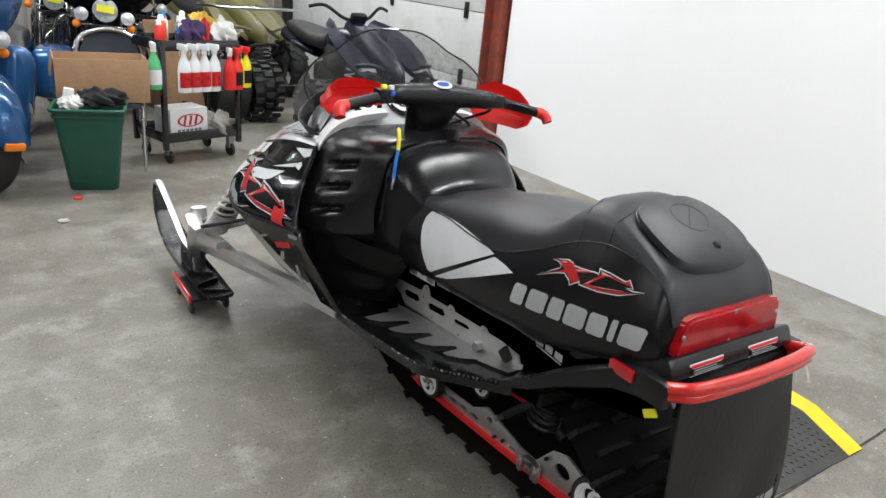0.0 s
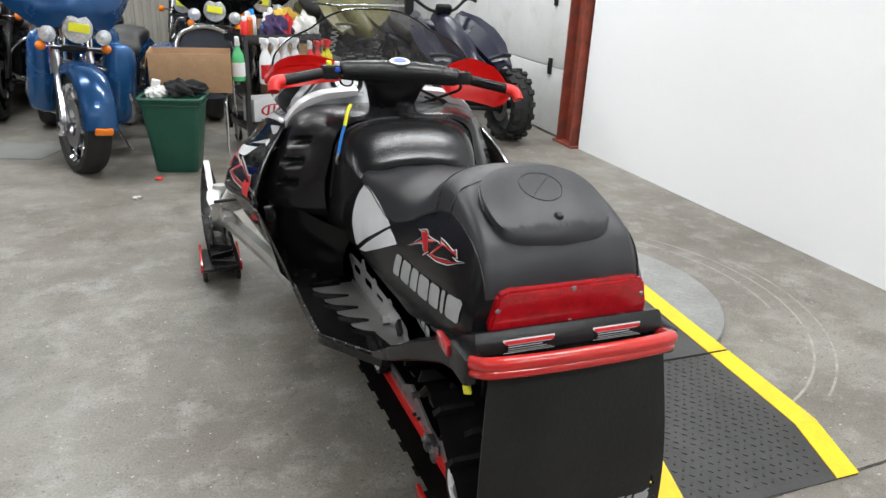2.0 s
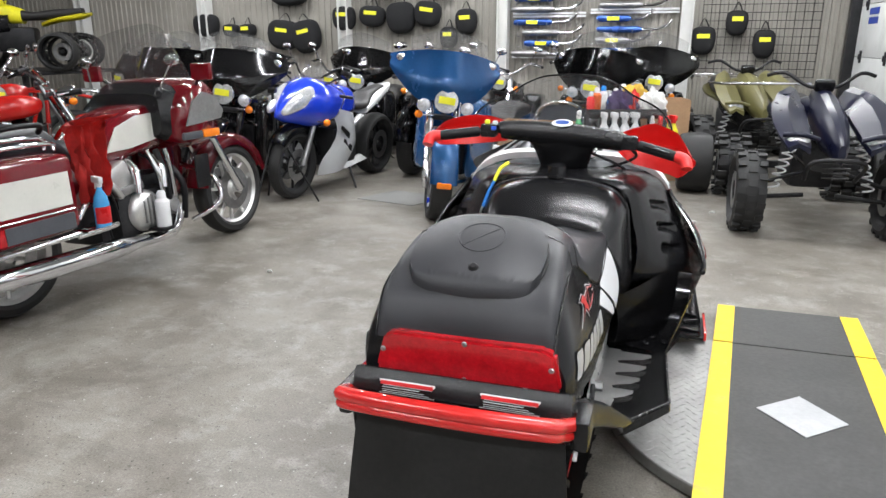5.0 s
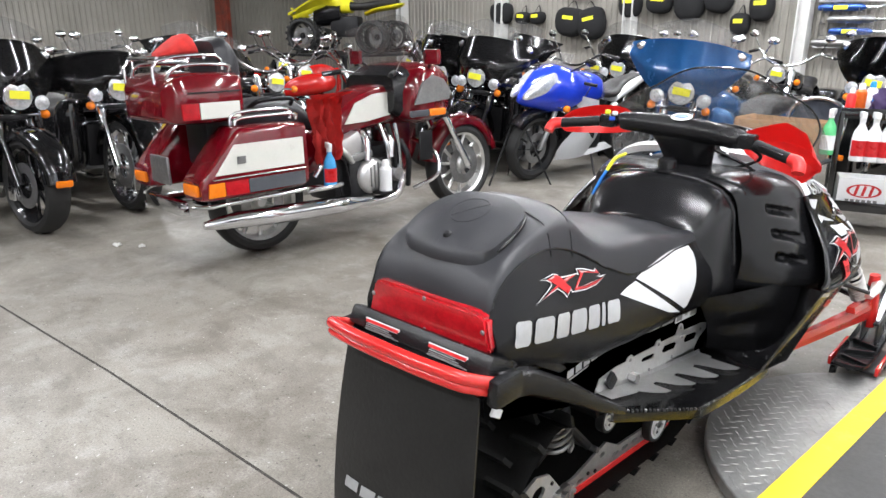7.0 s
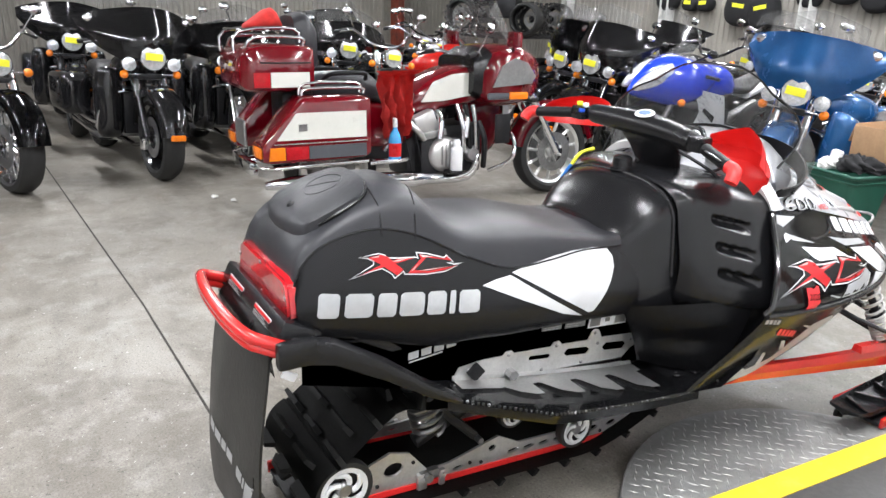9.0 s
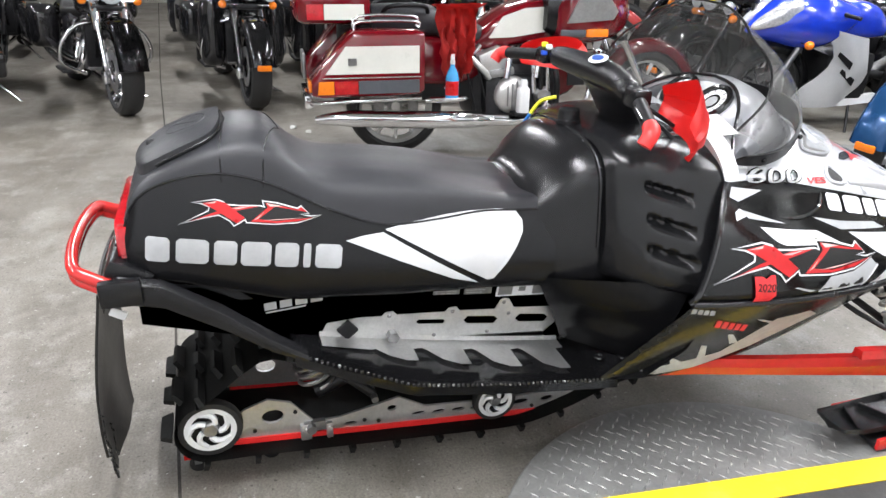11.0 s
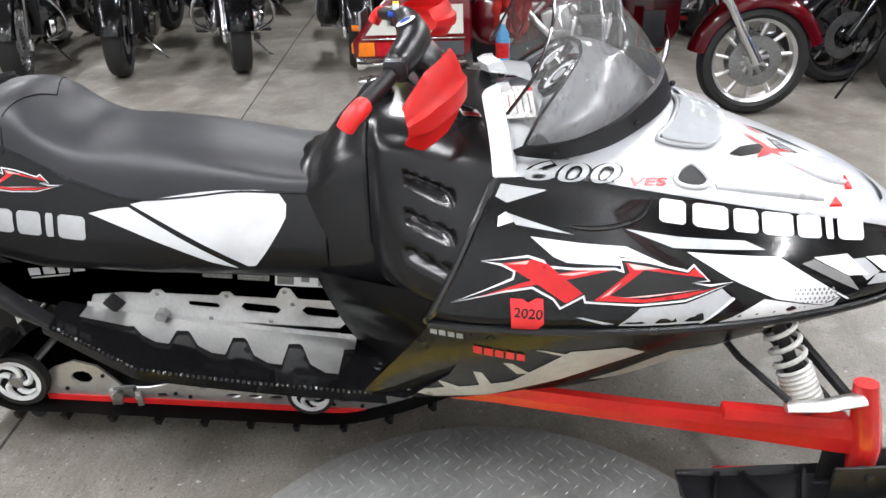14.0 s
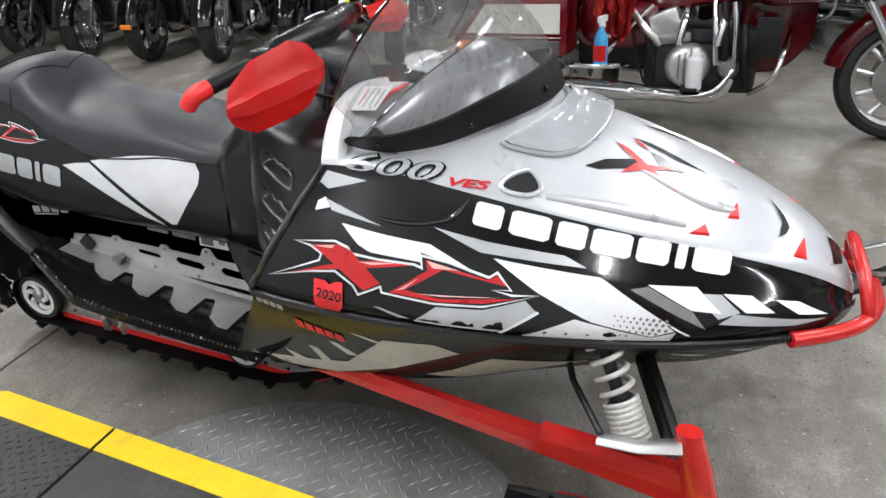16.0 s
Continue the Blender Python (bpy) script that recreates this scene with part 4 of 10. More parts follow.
def hood_half(y):
    wb, zb, ws, zs, zc = lerp_rows(HOOD, y)
    pts = smooth_line([V(wb - 0.004, 0, zb), V(wb + 0.002, 0, zb + 0.03), V(wb * 0.55 + ws * 0.45 + 0.02, 0, zb * 0.5 + zs * 0.5), V(ws + 0.012, 0, zs - 0.02), V(ws - 0.012, 0, zs + 0.012), V(ws * 0.68, 0, zs + (zc - zs) * 0.5), V(ws * 0.4, 0, zs + (zc - zs) * 0.84), V(ws * 0.18, 0, zc - 0.003), V(0, 0, zc)], 4)
    return [V(p.x, sheared(y, p.z), p.z) for p in pts]




def flare(p):
    """The left flank stands out further than the right."""
    if p.x >= 0:
        return p
    up_ = max(0.0, min(1.0, (p.y - 1.9) / 0.4))
    dn_ = max(0.0, min(1.0, (3.08 - p.y) / 0.6))
    k = 0.16 * up_ * up_ * (3 - 2 * up_) * dn_ * dn_ * (3 - 2 * dn_)
    return V(p.x * (1 + k), p.y, p.z)


SIDE_N = 15
hood_rows = [hood_half(y) for y in np.linspace(1.862, 3.10, 72)]
for s, nm in ((1, "right"), (-1, "left")):
    bm = BM()
    loft(bm, [[flare(V(s * p.x, p.y, p.z)) for p in r[:SIDE_N]] for r in hood_rows], False)
    bmesh.ops.solidify(bm, geom=bm.faces[:], thickness=0.004)
    ob = part("side_panel", bm, BLACK_GLOSS, sled, "glossy black hood side panel", 60)
    if s > 0:
        side_r = ob
    else:
        side_l = ob
bm = BM()
loft(bm, [r[SIDE_N - 1 :] + [flare(V(-p.x, p.y, p.z)) for p in r[-2 : SIDE_N - 2 : -1]] for r in hood_rows], False)
hood = part("hood", bm, SILVER, sled, "silver metallic painted hood", 60)
tree_r, tree_l, hood_tree = tree_of(side_r, hood), tree_of(side_l, hood), tree_of(hood)

# belly pan: y, edge z low, half width low, keel z
PAN = [
    (1.70, 0.335, 0.395, 0.325),
    (1.78, 0.315, 0.392, 0.30),
    (1.90, 0.303, 0.388, 0.28),
    (2.05, 0.305, 0.38, 0.27),
    (2.25, 0.325, 0.36, 0.27),
    (2.45, 0.37, 0.33, 0.28),
    (2.65, 0.41, 0.29, 0.29),
    (2.80, 0.40, 0.23, 0.31),
    (2.95, 0.42, 0.16, 0.36),
    (3.06, 0.465, 0.09, 0.44),
]
rings = []
for y in np.linspace(1.70, 3.06, 50):
    zl, wl, zk = lerp_rows(PAN, y)
    if y < 1.862:
        f = (y - 1.70) / 0.162
        wb, zb = 0.4 + 0.1 * f, 0.345 + (0.58 - 0.345) * f
    else:
        wb, zb = lerp_rows(HOOD, y)[:2]
    zb -= 0.004
    half = smooth_line([V(wb, y, zb), V(wb * 0.6 + wl * 0.4 + 0.006, y, zb * 0.55 + zl * 0.45), V(wl, y, zl), V(wl * 0.7, y, zl * 0.5 + zk * 0.5 - 0.012), V(0, y, zk)], 4)
    rings.append(half + [flare(V(-p.x, p.y, p.z)) for p in half[-2::-1]])
bm = BM()
loft(bm, rings, False)
bmesh.ops.solidify(bm, geom=bm.faces[:], thickness=0.004)
PAN_GREY = shade("dark_grey_paint", (0.035, 0.034, 0.03), 0.22, coat=0.5, var=0.2, scale=4)
pan = part("belly_pan", bm, PAN_GREY, sled, "dark grey belly pan with pale streak graphics", 60)
pan_tree = tree_of(pan)
# black trim along the belt and up the rear edge
for s in (1, -1):
    bm = BM()
    pts = [flare(V(s * (lerp_rows(HOOD, y)[0] + 0.001), y, lerp_rows(HOOD, y)[1] - 0.004)) for y in np.linspace(1.862, 3.0, 40)]
    tube(bm, pts, 0.0095, 8)
    part("belt_trim", bm, BLACK_PLASTIC, sled)
    bm = BM()
    pts = [flare(V(s * p.x, p.y - 0.003, p.z)) for p in hood_rows[0][:SIDE_N]]
    tube(bm, pts, 0.008, 8)
    part("edge_trim", bm, BLACK_GLOSS, sled)

# windshield: rows from the base curve up to the rim
bm = BM()
BASE = [V(0.34, 2.03, 0.883), V(0.342, 2.09, 0.872), V(0.33, 2.16, 0.868), V(0.296, 2.245, 0.879), V(0.245, 2.32, 0.9), V(0.175, 2.38, 0.913), V(0.09, 2.42, 0.92), V(0.0, 2.432, 0.923)]
RIM = [V(0.358, 2.03, 0.965), V(0.378, 2.075, 1.035), V(0.36, 2.1, 1.085), V(0.31, 2.12, 1.128), V(0.235, 2.13, 1.162), V(0.175, 2.14, 1.2), V(0.1, 2.14, 1.229), V(0.0, 2.14, 1.236)]
base, rim_ = smooth_line(BASE, 5), smooth_line(RIM, 5)
base += [V(-p.x, p.y, p.z) for p in base[-2::-1]]
rim_ += [V(-p.x, p.y, p.z) for p in rim_[-2::-1]]
base, rim_ = [p + V(-0.014, 0, 0) for p in base], [p + V(-0.018, 0, 0) for p in rim_]
rings = []
for i in range(15):
    t = i / 14
    rings.append([a.lerp(b, t) + V(a.x * 0.28 * math.sin(math.pi * t) * 0.35, 0.055 * math.sin(math.pi * t), 0.0) for a, b in zip(base, rim_)])
loft(bm, rings, False)
bmesh.ops.solidify(bm, geom=bm.faces[:], thickness=0.003)
shield = part("windshield", bm, SMOKE, sled, "tall smoked clear windshield, scratched", 60)
bm = BM()
tube(bm, rim_, 0.0034, 8)
part("rim_trim", bm, BLACK_GLOSS, shield)
bm = BM()
loft(bm, [[p + V(p.x * 0.012, 0.006, -0.004) for p in base], [a.lerp(b, 0.1) + V(a.x * 0.045, 0.023, 0) for a, b in zip(base, rim_)], [a.lerp(b, 0.2) + V(a.x * 0.068, 0.037, 0) for a, b in zip(base, rim_)], [a.lerp(b, 0.21) + V(a.x * 0.05, 0.03, 0) for a, b in zip(base, rim_)], [p + V(0, -0.004, -0.004) for p in base]], False)
part("base_band", bm, BLACK_MATT, shield, "black band along the windshield base")
for i in (6, 18, 30, 42):
    i = min(i, len(base) - 1)
    p = base[i].lerp(rim_[i], 0.08) + V(base[i].x * 0.04, 0.026, 0)
    bm = BM()
    blob(bm, p, 0.007, seg=8)
    part("rivet", bm, BLACK_PLASTIC, shield)

# gauge pod behind the windshield
bm = BM()
rings = []
POD_N, POD_U = V(0, -0.67, 0.74), V(0, 0.74, 0.67)
for k, a_, b_ in ((-0.13, 0.24, 0.1), (-0.09, 0.225, 0.1), (-0.05, 0.205, 0.098), (-0.02, 0.182, 0.092), (-0.004, 0.163, 0.085), (0.0, 0.152, 0.078), (-0.004, 0.145, 0.073)):
    c = V(-0.03, 2.172, 0.962) + POD_N * k + V(0, -0.35 * k, 0)
    rings.append([c + V(a_ * math.copysign(abs(math.cos(q)) ** 0.8, math.cos(q)), 0, 0) + POD_U * b_ * math.copysign(abs(math.sin(q)) ** 0.8, math.sin(q)) for q in np.linspace(0, 2 * math.pi, 36, endpoint=False)])
loft(bm, rings)
pod = part("gauge_pod", bm, SILVER, sled, "silver instrument pod with two round dials", 60)
for s in (-1, 1):
    face = Matrix.Translation((s * 0.078 - 0.03, 2.168, 0.968)) @ Matrix.Rotation(radians(42), 4, "X")
    bm = BM()
    lathe(bm, [(0.0, -0.004), (0.05, -0.004), (0.052, 0.004), (0.058, 0.007), (0.064, 0.0), (0.064, -0.02)], face, 32)
    g = part("gauge", bm, BLACK_GLOSS, pod, "black rimmed dial")
    bm = BM()
    lathe(bm, [(0.028, -0.0025), (0.046, -0.0025)], face, 32)
    part("dial_ring", bm, DECAL_WHITE, g)
    bm = BM()
    lathe(bm, [(0, -0.002), (0.02, -0.002)], face, 24)
    part("dial_centre", bm, DECAL_SILVER, g)
    for k in range(9):
        bm = BM()
        a = radians(210 - 30 * k)
        box(bm, (0.04 * math.cos(a), 0.04 * math.sin(a), -0.0015), (0.009, 0.0025, 0.001), Matrix.Rotation(a, 3, "Z"))
        bmesh.ops.transform(bm, matrix=face, verts=bm.verts)
        part("dial_mark", bm, DECAL_BLACK, g)
# raised pale plates that stand in for unreadable print on the dash deck
DASH_PRINT = shade("dash_print_white", (0.68, 0.68, 0.66), 0.7, var=0.05)
for cx, cy, cz, w_, h_, tn in ((0.225, 2.06, 0.949, 0.1, 0.07, 16), (0.12, 2.06, 0.949, 0.09, 0.06, -2)):
    m = Matrix.Translation((cx, cy, cz)) @ Matrix.Rotation(radians(tn), 4, "Y") @ Matrix.Rotation(radians(2), 4, "X")
    bm = BM()
    plate(bm, [(-w_ / 2, -h_ / 2), (w_ / 2, -h_ / 2), (w_ / 2, h_ / 2), (-w_ / 2, h_ / 2)], 0.0012, m)
    sheet = part("paper_sheet", bm, DASH_PRINT, sled, "white panel standing in for printed lines on the dash deck", 0)
    for k in range(4):
        bm = BM()
        y_ = h_ * (0.32 - 0.2 * k)
        plate(bm, [(-w_ * 0.4, y_), (w_ * (0.38 - 0.1 * (k % 2)), y_ + 0.002), (w_ * (0.38 - 0.1 * (k % 2)), y_ + 0.0045), (-w_ * 0.4, y_ + 0.0025)], 0.0004, m @ Matrix.Translation((0, 0, 0.0014)))
        part("text_bar", bm, DECAL_RED if k == 3 else DECAL_GREY, sheet, "", 0)
# dash: white fairing arms that frame the console
for s in (-1, 1):
    bm = BM()
    pts = [V(s * 0.368, 2.022, 0.845), V(s * 0.345, 2.02, 0.88), V(s * 0.3, 2.015, 0.92), V(s * 0.235, 2.01, 0.945), V(s * 0.16, 2.01, 0.955), V(s * 0.1, 2.03, 0.955)]
    rings = []
    line_ = smooth_line(pts, 5)
    for i, p in enumerate(line_):
        w = 0.015 + 0.006 * math.sin(math.pi * i / len(line_))
        rings.append([p + V(0, -0.016, -w), p + V(0, -0.022, w * 0.2), p + V(0, -0.006, w * 0.6), p + V(0, 0.018, w * 0.7), p + V(0, 0.03, -w)])
    loft(bm, rings)
    part("dash_arm", bm, WHITE_PAINT, sled, "white dash fairing arm")
# cowl: a silver hood over the dials that runs forward under the windshield, and the white deck behind it
HOOP = [V(0.318, 2.07, 0.882), V(0.262, 2.11, 0.93), V(0.19, 2.17, 0.985), V(0.1, 2.215, 1.018), V(0.0, 2.228, 1.028)]
FOOT = [V(0.31, 2.13, 0.872), V(0.285, 2.22, 0.88), V(0.235, 2.305, 0.9), V(0.12, 2.385, 0.912), V(0.0, 2.41, 0.916)]
hoop_, foot_ = smooth_line(HOOP, 5), smooth_line(FOOT, 5)
hoop_ += [V(-p.x, p.y, p.z) for p in hoop_[-2::-1]]
foot_ += [V(-p.x, p.y, p.z) for p in foot_[-2::-1]]
bm = BM()
rings = [[a.lerp(b, t) + V(-0.02, 0, 0.03 * math.sin(math.pi * t)) for a, b in zip(hoop_, foot_)] for t in (0, 0.12, 0.3, 0.5, 0.7, 0.88, 1)]
rings.insert(0, [p + V(-0.02, -0.006, -0.02) for p in hoop_])
loft(bm, rings, False)
bmesh.ops.solidify(bm, geom=bm.faces[:], thickness=0.003)
part("dash_cowl", bm, SILVER, sled, "silver cowl over the dials", 60)
bm = BM()
tube(bm, [p + V(-0.02, -0.004, -0.004) for p in hoop_], 0.005, 8)
part("cowl_edge", bm, BLACK_GLOSS, sled)
for s in (-1, 1):
    bm = BM()
    near = [V(s * x, y, z) for x, y, z in ((0.345, 2.018, 0.868), (0.3, 2.015, 0.908), (0.235, 2.012, 0.934), (0.16, 2.012, 0.944), (0.08, 2.02, 0.944))]
    far = [V(s * x - 0.02, y, z) for x, y, z in ((0.312, 2.07, 0.884), (0.255, 2.1, 0.922), (0.18, 2.12, 0.938), (0.11, 2.125, 0.93), (0.03, 2.125, 0.924))]
    loft(bm, [smooth_line(near, 3), [a.lerp(b, 0.5) + V(0, 0, 0.006) for a, b in zip(smooth_line(near, 3), smooth_line(far, 3))], smooth_line(far, 3)], False)
    bmesh.ops.solidify(bm, geom=bm.faces[:], thickness=0.003)
    part("dash_deck", bm, WHITE_PAINT, sled, "white printed dash deck", 60)

bm = BM()
tube(bm, [V(0.1, 2.095, 0.951), V(0.18, 2.09, 0.95), V(0.25, 2.075, 0.932)], 0.007, 8, flat=0.5)
part("red_strip", bm, RED_PLASTIC, sled, "red strip below the dials")
decal("warning_label", [[(0.15, 1.935), (0.2, 1.945), (0.195, 1.985), (0.145, 1.975)]], tank_tree, "top", DECAL_WHITE, console, 0.002, "small white and red label", 0.015)
decal("label_inset", [[(0.176, 1.943), (0.197, 1.947), (0.192, 1.982), (0.172, 1.978)]], tank_tree, "top", DECAL_RED, console, 0.003, "", 0.015)
decal("label_inset", [[(0.153, 1.94), (0.17, 1.943), (0.168, 1.958), (0.151, 1.955)]], tank_tree, "top", DECAL_BLACK, console, 0.003, "", 0.015)

LENS_BRIGHT = shade("bright_reflector", (0.78, 0.79, 0.81), 0.12, metal=0.85, var=0.15, scale=25, bump=0.6, fine=35)
# head lamp below the windshield
HL = [(-0.228, 2.36), (-0.22, 2.43), (-0.2, 2.478), (-0.155, 2.52), (-0.08, 2.545), (0, 2.55), (0.08, 2.545), (0.155, 2.52), (0.2, 2.478), (0.22, 2.43), (0.228, 2.36), (0.17, 2.4), (0.08, 2.44), (0, 2.45), (-0.08, 2.44), (-0.17, 2.4)]
hl = [(p.x, p.y) for p in smooth_line([V(*p, 0) for p in HL], 3, True)]
bm = BM()
drape(bm, hl, hood_tree, "top", 0.004, 0.03)
headlight = part("headlight", bm, LENS_BRIGHT, sled, "clear wraparound headlight with bright reflector", 60)
for s in (-1, 1):
    for cx, cy, rr in ((0.125, 2.475, 0.048), (0.04, 2.5, 0.04)):
        hit, nrm, _, _ = hood_tree.ray_cast(V(s * cx, cy, 2), V(0, 0, -1))
        n_ = (nrm + V(0, 0.15, 0)).normalized()
        m = Matrix.Translation(hit + nrm * 0.009) @ n_.to_track_quat("Z", "Y").to_matrix().to_4x4()
        bm = BM()
        lathe(bm, [(rr * 0.15, -0.014), (rr * 0.6, -0.01), (rr * 0.95, 0.0), (rr, 0.002), (rr * 1.04, -0.002), (rr * 1.04, -0.012)], m, 24)
        bowl = part("reflector_bowl", bm, CHROME, headlight, "chrome reflector bowl")
        bm = BM()
        blob(bm, m @ V(0, 0, -0.006), rr * 0.2, seg=10)
        part("bulb", bm, DECAL_GREY, bowl)
bm = BM()
drape(bm, [(p.x, p.y) for p in smooth_line([V(u * 0.97, 2.455 + (v - 2.455) * 0.9, 0) for u, v in HL], 3, True)], hood_tree, "top", 0.006, 0.03)
part("dark_surround", bm, DECAL_GREY, headlight)
bm = BM()
drape(bm, hl, hood_tree, "top", 0.019, 0.03)
part("lens", bm, LAMP_LENS, headlight, "", 60)
bm = BM()
tube(bm, [hood_tree.ray_cast(V(x, y, 2), V(0, 0, -1))[0] + V(0, 0, 0.006) for x, y in hl], 0.005, 6, closed=True)
part("bezel", bm, SILVER, headlight)

# front bumper: a red bar round the nose and the hoop above
bm = BM()
fb = [V(-0.262, 2.965, 0.492), V(-0.215, 3.04, 0.488), V(-0.15, 3.11, 0.485), V(-0.06, 3.15, 0.487), V(0.06, 3.15, 0.487), V(0.15, 3.11, 0.485), V(0.215, 3.04, 0.488), V(0.262, 2.965, 0.492)]
tube(bm, fb, 0.017, 10, bend=5)
fbar = part("front_bumper", bm, RED_PAINT, sled, "red tubular front bumper")
bm = BM()
tube(bm, [V(-0.13, 3.125, 0.488), V(-0.125, 3.115, 0.53), V(-0.09, 3.105, 0.575), V(0.0, 3.10, 0.59), V(0.09, 3.105, 0.575), V(0.125, 3.115, 0.53), V(0.13, 3.125, 0.488)], 0.014, 10, bend=4)
part("hoop", bm, RED_PAINT, fbar)
bm = BM()
tube(bm, [V(-0.06, 3.11, 0.56), V(-0.09, 3.2, 0.575), V(0.0, 3.3, 0.58), V(0.07, 3.2, 0.575), V(0.05, 3.12, 0.55)], 0.006, 6, bend=4)
part("tow_loop", bm, STEEL, fbar, "bent steel tow loop")
# ---- handlebar ----
bars = part("handlebar", BM(), BLACK_PLASTIC, sled, "black padded handlebar")
bm = BM()
tube(bm, [V(-0.43, 1.715, 1.04), V(-0.3, 1.765, 1.055), V(-0.2, 1.8, 1.062), V(0.0, 1.835, 1.05), V(0.2, 1.81, 1.035), V(0.3, 1.785, 1.02), V(0.39, 1.752, 1.0)], 0.0125, 10, bend=4)
bm.to_mesh(bars.data)
bm.free()
bars.data.polygons.foreach_set("use_smooth", [True] * len(bars.data.polygons))
bm = BM()
tube(bm, [V(-0.215, 1.797, 1.06), V(-0.2, 1.8, 1.062), V(-0.12, 1.818, 1.058), V(0.0, 1.835, 1.05), V(0.12, 1.825, 1.043), V(0.2, 1.81, 1.035), V(0.215, 1.805, 1.033)], [0.022, 0.031, 0.036, 0.042, 0.036, 0.031, 0.022], 14, bend=3)
pad = part("bar_pad", bm, BLACK_PLASTIC, bars, "padded centre cover")
bm = BM()
rings = []
for z, y, a, b in ((0.88, 1.93, 0.075, 0.05), (0.93, 1.905, 0.085, 0.05), (0.98, 1.88, 0.1, 0.05), (1.02, 1.85, 0.12, 0.045), (1.05, 1.835, 0.1, 0.03)):
    rings.append([V(a * math.cos(q), y + b * math.sin(q), z) for q in np.linspace(0, 2 * math.pi, 20, endpoint=False)])
loft(bm, rings)
part("steering_post", bm, BLACK_PLASTIC, bars, "black steering post boot", 60)
bm = BM()
emb = Matrix.Translation((0.0, 1.818, 1.089)) @ Matrix.Rotation(radians(22), 4, "X")
lathe(bm, [(0, 0.003), (0.026, 0.003), (0.029, 0)], emb @ Matrix.Diagonal((1.25, 0.85, 1, 1)), 24)
badge = part("badge", bm, DECAL_WHITE, bars, "white oval badge with a blue centre")
bm = BM()
lathe(bm, [(0, 0.0045), (0.018, 0.0045), (0.019, 0.003)], emb @ Matrix.Diagonal((1.3, 0.75, 1, 1)), 20)
part("badge_centre", bm, shade("blue_badge", (0.01, 0.06, 0.3), 0.3), badge)
for s in (-1, 1):
    dz = 0.0 if s < 0 else -0.03
    a, b = (V(-0.28, 1.772, 1.057), V(-0.415, 1.722, 1.043)) if s < 0 else (V(0.26, 1.797, 1.026), V(0.385, 1.752, 1.0))
    bm = BM()
    tube(bm, [a + (b - a) * t for t in np.linspace(0, 1, 12)], [0.017 + 0.001 * (i % 2) for i in range(12)], 12)
    part("grip", bm, BLACK_MATT, bars, "ribbed black rubber grip")
    bm = BM()
    d = (b - a).normalized()
    tube(bm, [b - d * 0.008, b + d * 0.014, b + d * 0.027 + V(0, -0.008, -0.008), b + d * 0.03 + V(0, -0.02, -0.026)], [0.019, 0.02, 0.019, 0.018], 12, bend=3)
    part("grip_end", bm, RED_PLASTIC, bars, "hooked red grip end")
    # lever and control block
    bm = BM()
    p = a - d * 0.035
    box(bm, p, (0.055, 0.05, 0.045), bevel=0.008)
    part("control_block", bm, BLACK_PLASTIC, bars)
    bm = BM()
    tube(bm, [p + V(0, 0.02, -0.005), p + d * 0.07 + V(0, 0.035, -0.012) * (1 if s < 0 else -0.6), b - d * 0.03 + V(0, 0.03, -0.012) * (1 if s < 0 else -0.6)], [0.007, 0.006, 0.005], 8, flat=0.6, bend=3)
    part("lever", bm, BLACK_GLOSS, bars)
    if s < 0:
        for k, (mt, o) in enumerate(((shade("blue_switch", (0.02, 0.08, 0.5), 0.4), V(0.02, -0.02, 0.01)), (TAG_YELLOW, V(-0.005, -0.008, 0.03)), (DECAL_WHITE, V(0.022, -0.006, 0.027)))):
            bm = BM()
            box(bm, p + o, (0.016, 0.016, 0.014), bevel=0.003)
            part("switch", bm, mt, bars)
    # guard: a bowed shell round the front and the outer end of the grip
    bm = BM()
    plan_ = ((0.19, 1.9), (0.22, 1.918), (0.265, 1.925), (0.315, 1.915), (0.36, 1.89), (0.395, 1.86), (0.415, 1.832)) if s > 0 else ((0.2, 1.86), (0.24, 1.895), (0.29, 1.905), (0.34, 1.895), (0.385, 1.865), (0.42, 1.82), (0.43, 1.78))
    line_ = smooth_line([V(s * u, v, 0) for u, v in plan_], 4)
    rings = []
    for i, p in enumerate(line_):
        t = i / (len(line_) - 1)
        if s > 0:  # taller, five-sided, its lower edge falling outwards
            top_ = float(np.interp(t, (0, 0.45, 0.75, 1), (1.05, 1.088, 1.062, 1.005)))
            bot_ = float(np.interp(t, (0, 0.25, 0.8, 1), (0.985, 0.942, 0.912, 0.935)))
        else:
            top_ = 1.066 + 0.044 * math.sin(math.pi * min(1, 0.1 + t * 0.75)) - 0.022 * t
            bot_ = 1.022 - 0.028 * math.sin(math.pi * (0.05 + 0.75 * t))
        c = V(s * 0.28, 1.78, 0)
        row = []
        for j in range(13):
            v = j / 12
            out_ = (p - c).normalized() * (0.022 * (1 - abs(2 * v - 1) ** 2.2) + (0.008 if 0.3 < v < 0.62 else 0))
            row.append(V(p.x + out_.x, p.y + out_.y, bot_ + (top_ - bot_) * v))
        rings.append(row)
    loft(bm, rings, False)
    bmesh.ops.solidify(bm, geom=bm.faces[:], thickness=0.005)
    part("guard", bm, RED_PLASTIC, bars, "red plastic wind guard", 28)
